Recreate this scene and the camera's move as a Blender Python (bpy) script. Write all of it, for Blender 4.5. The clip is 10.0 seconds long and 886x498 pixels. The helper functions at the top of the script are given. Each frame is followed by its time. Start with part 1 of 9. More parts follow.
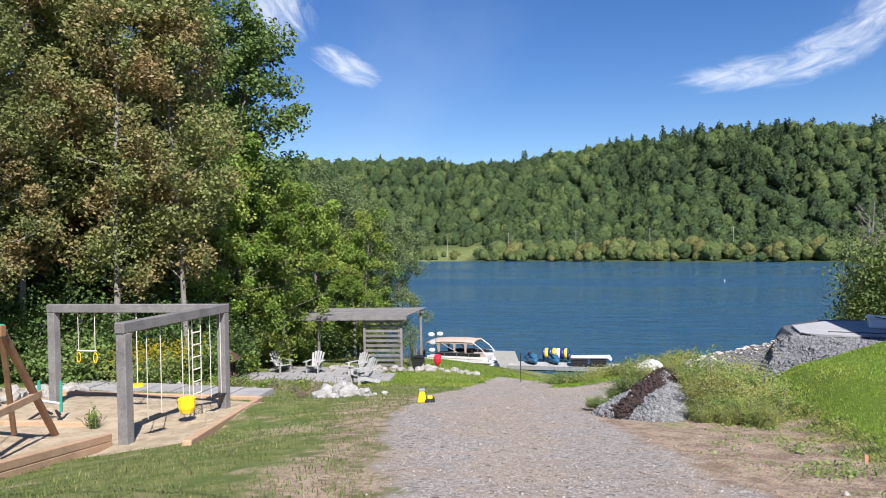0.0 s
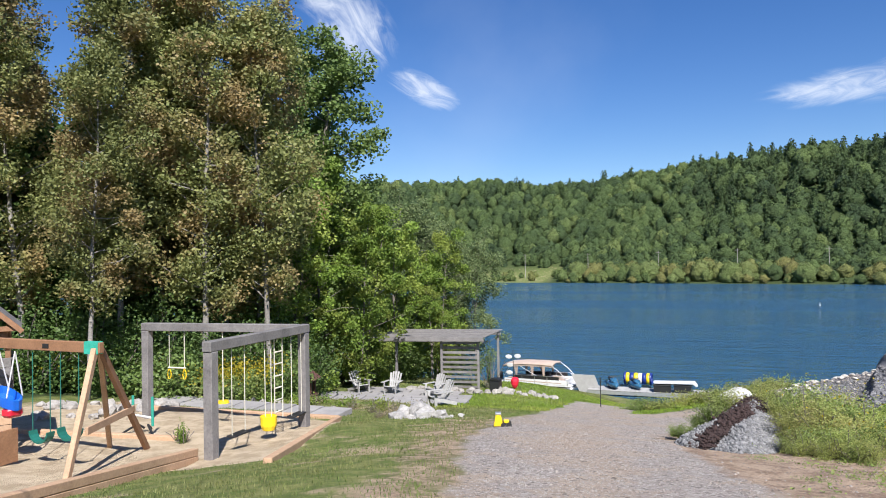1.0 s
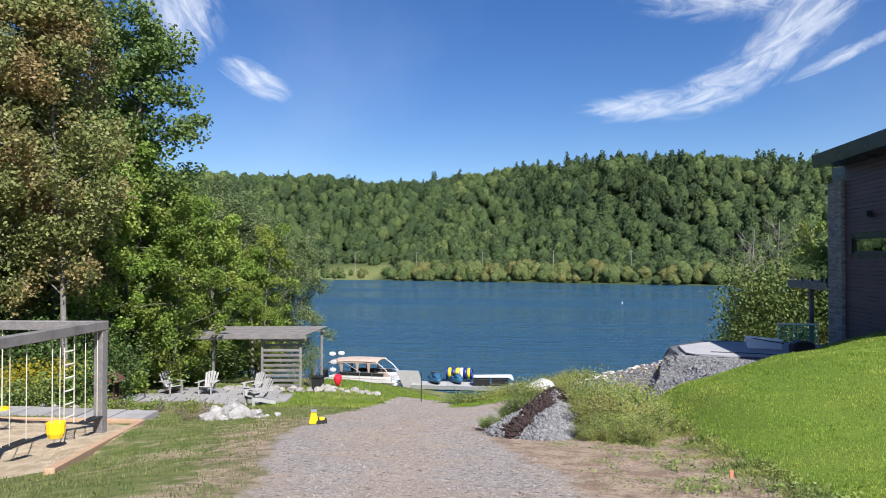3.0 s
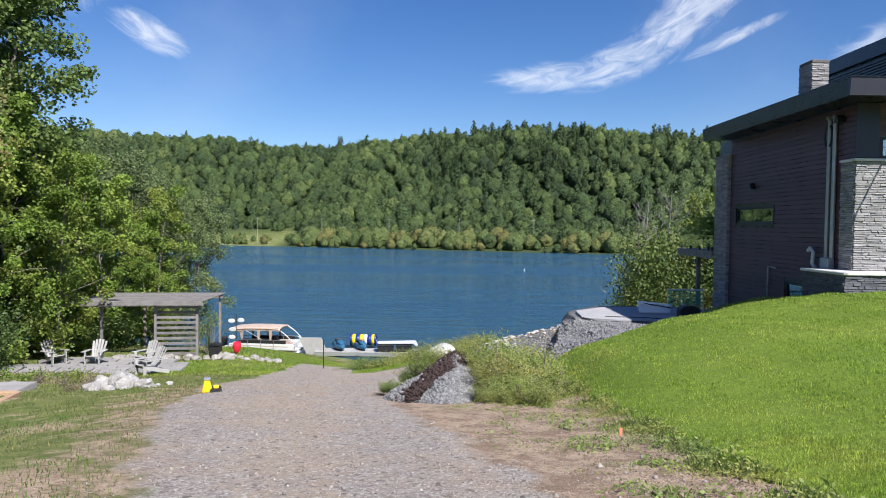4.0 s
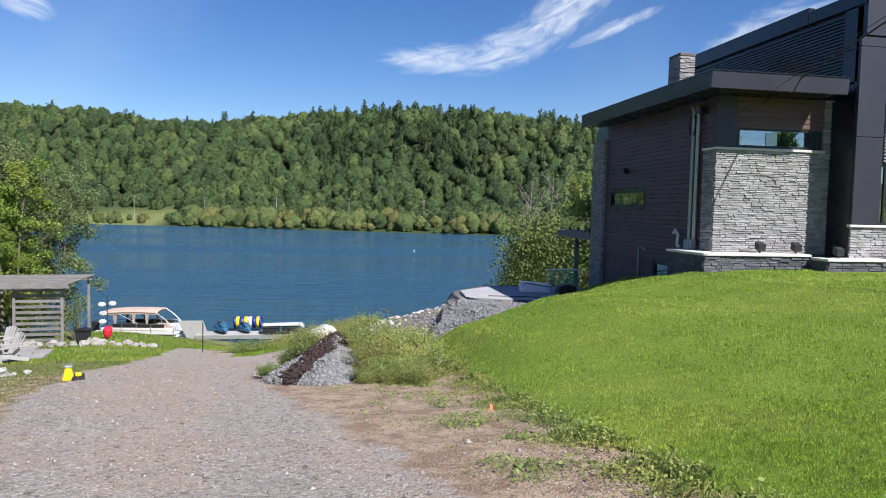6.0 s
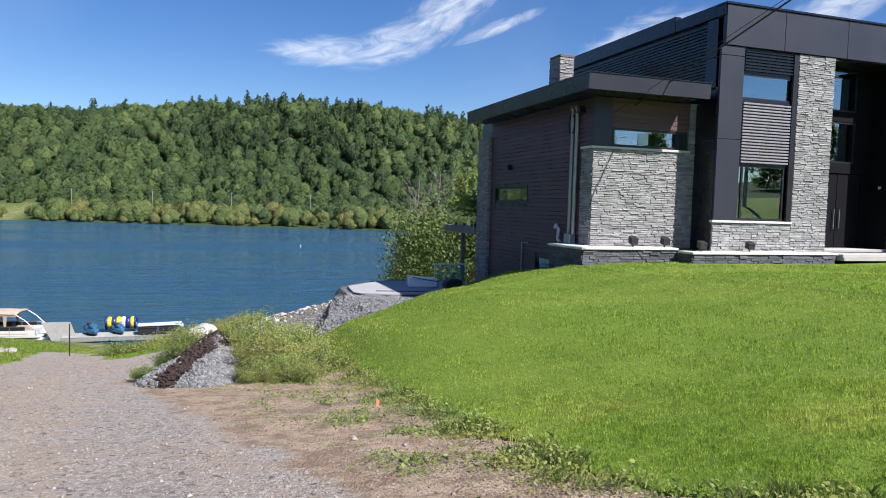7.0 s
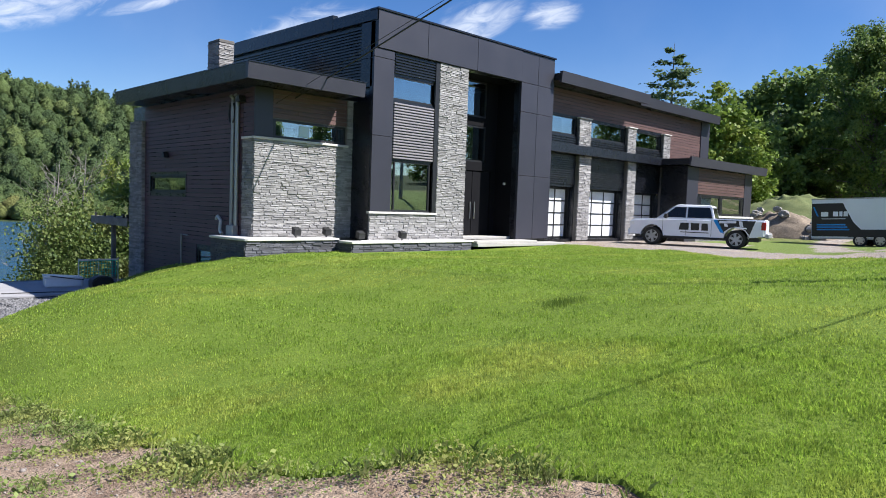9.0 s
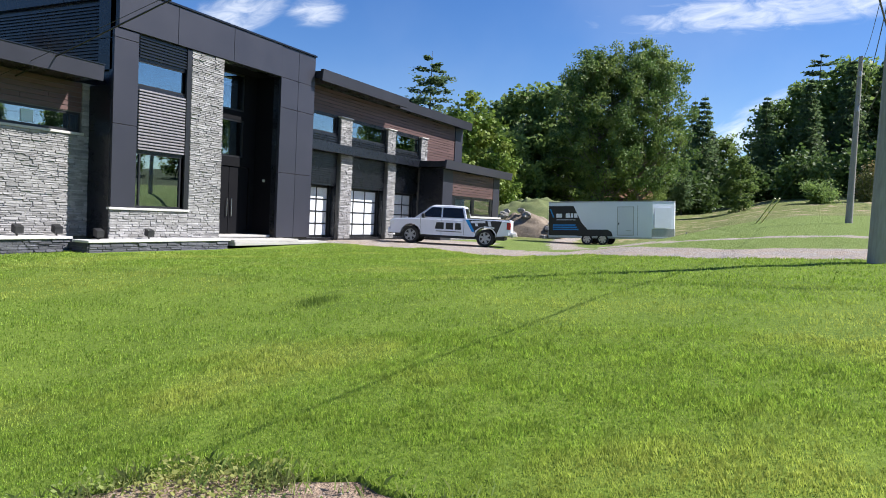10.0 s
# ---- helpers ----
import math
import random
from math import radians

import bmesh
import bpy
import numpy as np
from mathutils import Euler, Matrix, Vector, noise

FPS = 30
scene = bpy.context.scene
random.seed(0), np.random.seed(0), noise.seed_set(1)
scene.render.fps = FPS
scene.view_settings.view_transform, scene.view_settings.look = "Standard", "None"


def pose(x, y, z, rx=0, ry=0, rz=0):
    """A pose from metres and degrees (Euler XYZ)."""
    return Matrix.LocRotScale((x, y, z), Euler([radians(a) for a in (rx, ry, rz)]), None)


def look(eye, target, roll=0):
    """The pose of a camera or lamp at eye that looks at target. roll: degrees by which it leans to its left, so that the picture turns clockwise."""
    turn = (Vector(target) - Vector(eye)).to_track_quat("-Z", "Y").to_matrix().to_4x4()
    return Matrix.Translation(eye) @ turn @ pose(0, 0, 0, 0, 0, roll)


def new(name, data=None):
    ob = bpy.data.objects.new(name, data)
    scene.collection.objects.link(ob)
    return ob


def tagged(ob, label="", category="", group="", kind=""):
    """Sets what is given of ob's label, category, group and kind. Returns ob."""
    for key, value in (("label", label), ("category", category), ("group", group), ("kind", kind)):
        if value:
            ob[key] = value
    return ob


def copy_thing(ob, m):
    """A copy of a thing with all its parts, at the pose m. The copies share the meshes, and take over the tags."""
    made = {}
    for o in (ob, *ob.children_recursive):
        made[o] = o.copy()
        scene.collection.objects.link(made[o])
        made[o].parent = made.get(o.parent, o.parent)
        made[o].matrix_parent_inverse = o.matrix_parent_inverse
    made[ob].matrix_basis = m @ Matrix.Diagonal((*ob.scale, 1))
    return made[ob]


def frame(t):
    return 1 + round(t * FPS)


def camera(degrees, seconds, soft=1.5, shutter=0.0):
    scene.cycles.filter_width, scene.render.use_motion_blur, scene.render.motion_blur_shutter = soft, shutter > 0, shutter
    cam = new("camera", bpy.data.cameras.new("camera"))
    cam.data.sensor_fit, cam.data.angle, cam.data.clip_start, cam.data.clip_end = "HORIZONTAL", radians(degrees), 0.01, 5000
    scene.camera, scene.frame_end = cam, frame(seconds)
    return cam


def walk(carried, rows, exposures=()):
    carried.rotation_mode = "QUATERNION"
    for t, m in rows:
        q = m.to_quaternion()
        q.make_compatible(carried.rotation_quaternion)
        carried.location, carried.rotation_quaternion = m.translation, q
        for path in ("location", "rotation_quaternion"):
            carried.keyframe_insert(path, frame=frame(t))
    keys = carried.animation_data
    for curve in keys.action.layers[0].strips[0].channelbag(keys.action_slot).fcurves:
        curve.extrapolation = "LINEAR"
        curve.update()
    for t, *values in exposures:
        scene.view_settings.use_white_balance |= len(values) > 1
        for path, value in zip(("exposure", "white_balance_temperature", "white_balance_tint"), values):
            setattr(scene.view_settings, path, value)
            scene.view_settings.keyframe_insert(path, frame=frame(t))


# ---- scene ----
cam = camera(64.63, 10.0, soft=0.95)
PATH = [
    (0, pose(-0.333, -0.189, 1.683, 89.25, 1.04, 14.70)),
    (0.5, pose(-0.317, -0.141, 1.696, 89.94, 0.81, 18.46)),
    (1, pose(-0.304, -0.174, 1.707, 91.08, 0.99, 21.05)),
    (1.5, pose(-0.322, -0.146, 1.723, 92.42, 1.19, 22.38)),
    (2, pose(-0.280, -0.126, 1.718, 92.90, 0.92, 19.82)),
    (2.5, pose(-0.182, -0.086, 1.708, 92.08, 0.36, 13.64)),
    (3, pose(-0.105, -0.035, 1.668, 90.75, -0.06, 7.24)),
    (4.5, pose(0.010, 0.224, 1.592, 87.23, -0.86, -2.31)),
    (5, pose(0.073, 0.215, 1.595, 86.82, -0.81, -3.84)),
    (6.5, pose(0.175, 0.173, 1.604, 86.63, -1.57, -13.53)),
    (7, pose(0.189, 0.197, 1.603, 86.52, -1.60, -18.44)),
    (7.5, pose(0.206, 0.238, 1.611, 86.68, -1.55, -23.01)),
    (8, pose(0.197, 0.179, 1.628, 86.71, -1.32, -28.17)),
    (8.5, pose(0.268, 0.160, 1.616, 86.67, -1.40, -35.46)),
    (9, pose(0.354, 0.019, 1.650, 86.55, -2.01, -44.89)),
    (9.5, pose(0.465, -0.016, 1.646, 86.96, -2.63, -55.19)),
    (10, pose(0.512, -0.082, 1.654, 87.24, -2.79, -63.88)),
]
walk(cam, PATH, exposures=((0, 0.86, 6380, 10), (4.5, 0.81, 6380, 10), (7, 0.83, 6380, 10), (8.5, 0.96, 6380, 10), (10, 0.96, 6380, 10)))

# ---- light ----
TO_SUN = Vector((0.375, -0.555, 0.743)).normalized()
sun = new("sun", bpy.data.lights.new("sun", "SUN"))
sun.data.energy, sun.data.angle, sun.data.color = 4.8, radians(0.53), (1.0, 0.96, 0.92)
sun.matrix_basis = look((0, 0, 60), Vector((0, 0, 60)) - TO_SUN)

world = bpy.data.worlds.new("sky")
scene.world = world
world.use_nodes = True
wn, wl = world.node_tree.nodes, world.node_tree.links
wn.clear()
sky = wn.new("ShaderNodeTexSky")
sky.sky_type, sky.sun_disc = "NISHITA", False
sky.sun_elevation, sky.sun_rotation = math.asin(TO_SUN.z), math.atan2(TO_SUN.x, TO_SUN.y)
sky.altitude = 600
sky.air_density, sky.dust_density, sky.ozone_density = 1.0, 0.1, 3.0
w_back, w_out = wn.new("ShaderNodeBackground"), wn.new("ShaderNodeOutputWorld")
w_back.inputs[1].default_value = 0.068
w_geo = wn.new("ShaderNodeTexCoord")


def w_math(op, a, b=None, clamp=False):
    n = wn.new("ShaderNodeMath")
    n.operation, n.use_clamp = op, clamp
    for i, v in enumerate((a, b)):
        if v is None:
            continue
        if isinstance(v, (int, float)):
            n.inputs[i].default_value = v
        else:
            wl.new(v, n.inputs[i])
    return n.outputs[0]


def w_range(v, a, b):
    n = wn.new("ShaderNodeMapRange")
    n.interpolation_type = "SMOOTHSTEP"
    wl.new(v, n.inputs[0])
    n.inputs[1].default_value, n.inputs[2].default_value = a, b
    return n.outputs[0]


w_sep = wn.new("ShaderNodeSeparateXYZ")
wl.new(w_geo.outputs["Generated"], w_sep.inputs[0])
w_az = w_math("MULTIPLY", w_math("ARCTAN2", w_sep.outputs[0], w_sep.outputs[1]), 57.2958)
w_el = w_math("MULTIPLY", w_math("ARCSINE", w_sep.outputs[2]), 57.2958)


def wisp(k, az, el, along, across, tilt):
    """A streak of thin cloud on the dome: its centre, half lengths and tilt in degrees, torn by stretched noise."""
    da, de = w_math("SUBTRACT", w_az, az), w_math("SUBTRACT", w_el, el)
    c, s = math.cos(radians(tilt)), math.sin(radians(tilt))
    u = w_math("ADD", w_math("MULTIPLY", da, c), w_math("MULTIPLY", de, s))
    v = w_math("SUBTRACT", w_math("MULTIPLY", de, c), w_math("MULTIPLY", da, s))
    xyz, noi = wn.new("ShaderNodeCombineXYZ"), wn.new("ShaderNodeTexNoise")
    wl.new(w_math("MULTIPLY", u, 0.30), xyz.inputs[0])
    wl.new(w_math("MULTIPLY", v, 0.95), xyz.inputs[1])
    xyz.inputs[2].default_value = 7.3 * k
    noi.inputs["Scale"].default_value, noi.inputs["Detail"].default_value = 1.0, 9
    noi.inputs["Roughness"].default_value, noi.inputs["Distortion"].default_value = 0.60, 1.1
    wl.new(xyz.outputs[0], noi.inputs["Vector"])
    q = w_math("ADD", w_math("POWER", w_math("DIVIDE", w_math("ABSOLUTE", u), along), 2.0), w_math("POWER", w_math("DIVIDE", w_math("ABSOLUTE", v), across), 2.0))
    m = w_math("SUBTRACT", 1.0, q, True)
    return w_math("MULTIPLY", w_range(w_math("ADD", noi.outputs["Fac"], w_math("MULTIPLY", m, 0.42)), 0.52, 1.22), w_range(m, 0.0, 0.85))


w_sum = None
for k, spot in enumerate(((9.0, 11.9, 6.5, 1.5, 4), (14.2, 12.8, 6, 2.0, 18), (17.8, 14.8, 5.5, 2.5, 32), (20.5, 17.6, 5.5, 3.2, 40), (15.0, 19.6, 9, 2.6, -4), (23.0, 19.4, 7, 2.6, 10), (22.5, 14.2, 5.0, 0.7, 20), (-28.0, 18.0, 4.5, 4.0, -60), (-30.5, 21.5, 5, 3.0, -40), (-22.3, 13.9, 4, 1.5, -24), (47, 14.3, 5, 2.4, 22), (53, 15.2, 3, 1.5, 10), (88, 15.8, 16, 1.9, 2), (91, 9.0, 7, 2.4, 14), (86, 6.8, 4, 2.0, 30), (34, 12.4, 7, 3.4, 15), (-120, 30, 34, 9, 20), (160, 35, 44, 12, -10), (-170, 22, 30, 7, 5))):
    m = wisp(k, *spot)
    w_sum = m if w_sum is None else w_math("MAXIMUM", w_sum, m)
w_veil_n = wn.new("ShaderNodeTexNoise")
w_veil_n.inputs["Scale"].default_value, w_veil_n.inputs["Detail"].default_value = 2.5, 6
wl.new(w_geo.outputs["Generated"], w_veil_n.inputs["Vector"])
w_veil = w_math("MULTIPLY", w_range(w_veil_n.outputs["Fac"], 0.45, 0.8), 0.10)
w_fac = w_math("MAXIMUM", w_math("MULTIPLY", w_sum, 0.74), w_veil)
w_mix = wn.new("ShaderNodeMix")
w_mix.data_type = "RGBA"
wl.new(w_fac, w_mix.inputs["Factor"])
w_hsv = wn.new("ShaderNodeHueSaturation")
w_hsv.inputs["Hue"].default_value, w_hsv.inputs["Saturation"].default_value, w_hsv.inputs["Value"].default_value = 0.512, 1.28, 1.05
wl.new(sky.outputs[0], w_hsv.inputs["Color"])
wl.new(w_hsv.outputs[0], w_mix.inputs["A"])
w_mix.inputs["B"].default_value = (9.0, 9.3, 9.8, 1)
wl.new(w_mix.outputs["Result"], w_back.inputs[0])
wl.new(w_back.outputs[0], w_out.inputs[0])

# ---- materials ----
def surface(name, dark, light, scale=4.0, rough=0.7, bump=0.3, grain=40.0, metal=0.0, vary=0.12, stretch=(1, 1, 1), island=False, spec=0.5, blotch=0.5, depth=0.01):
    """A procedural surface: two scales of noise between two colours, fine relief, and a shift from piece to piece."""
    m = bpy.data.materials.new(name)
    m.use_nodes = True
    n, l = m.node_tree.nodes, m.node_tree.links
    b = n["Principled BSDF"]
    geo = n.new("ShaderNodeNewGeometry")
    mp = n.new("ShaderNodeMapping")
    mp.inputs["Scale"].default_value = stretch
    l.new(geo.outputs["Position"], mp.inputs[0])
    big, small = n.new("ShaderNodeTexNoise"), n.new("ShaderNodeTexNoise")
    for tex, sc, det in ((big, scale, 4), (small, grain, 5)):
        tex.inputs["Scale"].default_value, tex.inputs["Detail"].default_value, tex.inputs["Roughness"].default_value = sc, det, 0.65
        l.new(mp.outputs[0], tex.inputs["Vector"])
    mixf = n.new("ShaderNodeMix")
    mixf.inputs["Factor"].default_value = blotch
    l.new(small.outputs["Fac"], mixf.inputs["A"])
    l.new(big.outputs["Fac"], mixf.inputs["B"])
    ramp = n.new("ShaderNodeMapRange")
    ramp.inputs[1].default_value, ramp.inputs[2].default_value = 0.33, 0.67
    l.new(mixf.outputs["Result"], ramp.inputs[0])
    col = n.new("ShaderNodeMix")
    col.data_type = "RGBA"
    col.inputs["A"].default_value, col.inputs["B"].default_value = (*dark, 1), (*light, 1)
    l.new(ramp.outputs[0], col.inputs["Factor"])
    rnd = geo.outputs["Random Per Island"]
    if not island:
        rnd = n.new("ShaderNodeObjectInfo").outputs["Random"]
    vr = n.new("ShaderNodeMapRange")
    vr.inputs[3].default_value, vr.inputs[4].default_value = 1 - vary, 1 + vary
    l.new(rnd, vr.inputs[0])
    hsv = n.new("ShaderNodeHueSaturation")
    l.new(vr.outputs[0], hsv.inputs["Value"])
    l.new(col.outputs["Result"], hsv.inputs["Color"])
    l.new(hsv.outputs[0], b.inputs["Base Color"])
    rr = n.new("ShaderNodeMapRange")
    rr.inputs[3].default_value, rr.inputs[4].default_value = max(rough - 0.1, 0.02), min(rough + 0.1, 1)
    l.new(mixf.outputs["Result"], rr.inputs[0])
    l.new(rr.outputs[0], b.inputs["Roughness"])
    b.inputs["Metallic"].default_value, b.inputs["Specular IOR Level"].default_value = metal, spec
    if bump:
        bp = n.new("ShaderNodeBump")
        bp.inputs["Strength"].default_value, bp.inputs["Distance"].default_value = bump, depth
        l.new(mixf.outputs["Result"], bp.inputs["Height"])
        l.new(bp.outputs[0], b.inputs["Normal"])
    return m


def leafage(name, dark, light, tint=None, through_light=0.35, rough=0.55, scale=0.5, tufts=0.0):
    """Leaves: colour by leaf and by slow noise, part of the light passing through. tint: a third colour, for turned leaves."""
    m = bpy.data.materials.new(name)
    m.use_nodes = True
    n, l = m.node_tree.nodes, m.node_tree.links
    b, out = n["Principled BSDF"], n["Material Output"]
    geo, noi, att = n.new("ShaderNodeNewGeometry"), n.new("ShaderNodeTexNoise"), n.new("ShaderNodeObjectInfo")
    noi.inputs["Scale"].default_value, noi.inputs["Detail"].default_value = scale, 3
    l.new(geo.outputs["Position"], noi.inputs["Vector"])
    c1, c2, hsv = n.new("ShaderNodeMix"), n.new("ShaderNodeMix"), n.new("ShaderNodeHueSaturation")
    c1.data_type = c2.data_type = "RGBA"
    c1.inputs["A"].default_value, c1.inputs["B"].default_value = (*dark, 1), (*light, 1)
    l.new(geo.outputs["Random Per Island"], c1.inputs["Factor"])
    l.new(c1.outputs["Result"], c2.inputs["A"])
    c2.inputs["B"].default_value = (*(tint or light), 1)
    f = n.new("ShaderNodeMapRange")
    f.interpolation_type = "SMOOTHSTEP"
    f.inputs[1].default_value, f.inputs[2].default_value, f.inputs[4].default_value = 0.46, 0.64, 0.85 if tint else 0.4
    l.new(noi.outputs["Fac"], f.inputs[0])
    l.new(f.outputs[0], c2.inputs["Factor"])
    v = n.new("ShaderNodeMapRange")
    v.inputs[3].default_value, v.inputs[4].default_value = 0.82, 1.18
    l.new(att.outputs["Random"], v.inputs[0])
    l.new(v.outputs[0], hsv.inputs["Value"])
    if tufts:
        tn, tr, tm = n.new("ShaderNodeTexNoise"), n.new("ShaderNodeMapRange"), n.new("ShaderNodeMath")
        tn.inputs["Scale"].default_value, tn.inputs["Detail"].default_value, tn.inputs["Roughness"].default_value = 6.5, 4, 0.75
        l.new(geo.outputs["Position"], tn.inputs["Vector"])
        tr.inputs[1].default_value, tr.inputs[2].default_value, tr.inputs[3].default_value, tr.inputs[4].default_value = 0.38, 0.62, 1 - tufts, 1 + tufts
        l.new(tn.outputs["Fac"], tr.inputs[0])
        tm.operation = "MULTIPLY"
        l.new(v.outputs[0], tm.inputs[0])
        l.new(tr.outputs[0], tm.inputs[1])
        l.new(tm.outputs[0], hsv.inputs["Value"])
    l.new(c2.outputs["Result"], hsv.inputs["Color"])
    l.new(hsv.outputs[0], b.inputs["Base Color"])
    b.inputs["Roughness"].default_value, b.inputs["Specular IOR Level"].default_value = rough, 0.3
    t, mix = n.new("ShaderNodeBsdfTranslucent"), n.new("ShaderNodeMixShader")
    l.new(hsv.outputs[0], t.inputs["Color"])
    mix.inputs[0].default_value = through_light
    l.new(b.outputs[0], mix.inputs[1])
    l.new(t.outputs[0], mix.inputs[2])
    l.new(mix.outputs[0], out.inputs["Surface"])
    return m


def glass(name, colour, mirror=0.3):
    """Coated window glass: clear glass with a share of mirror from its coating."""
    m = bpy.data.materials.new(name)
    m.use_nodes = True
    n, l = m.node_tree.nodes, m.node_tree.links
    b, out = n["Principled BSDF"], n["Material Output"]
    b.inputs["Base Color"].default_value = (*colour, 1)
    b.inputs["Roughness"].default_value, b.inputs["Transmission Weight"].default_value, b.inputs["IOR"].default_value = 0.01, 1.0, 1.5
    g, mix = n.new("ShaderNodeBsdfGlossy"), n.new("ShaderNodeMixShader")
    g.inputs["Color"].default_value, g.inputs["Roughness"].default_value = (0.82, 0.9, 0.92, 1), 0.01
    mix.inputs[0].default_value = mirror
    l.new(b.outputs[0], mix.inputs[1])
    l.new(g.outputs[0], mix.inputs[2])
    l.new(mix.outputs[0], out.inputs["Surface"])
    return m


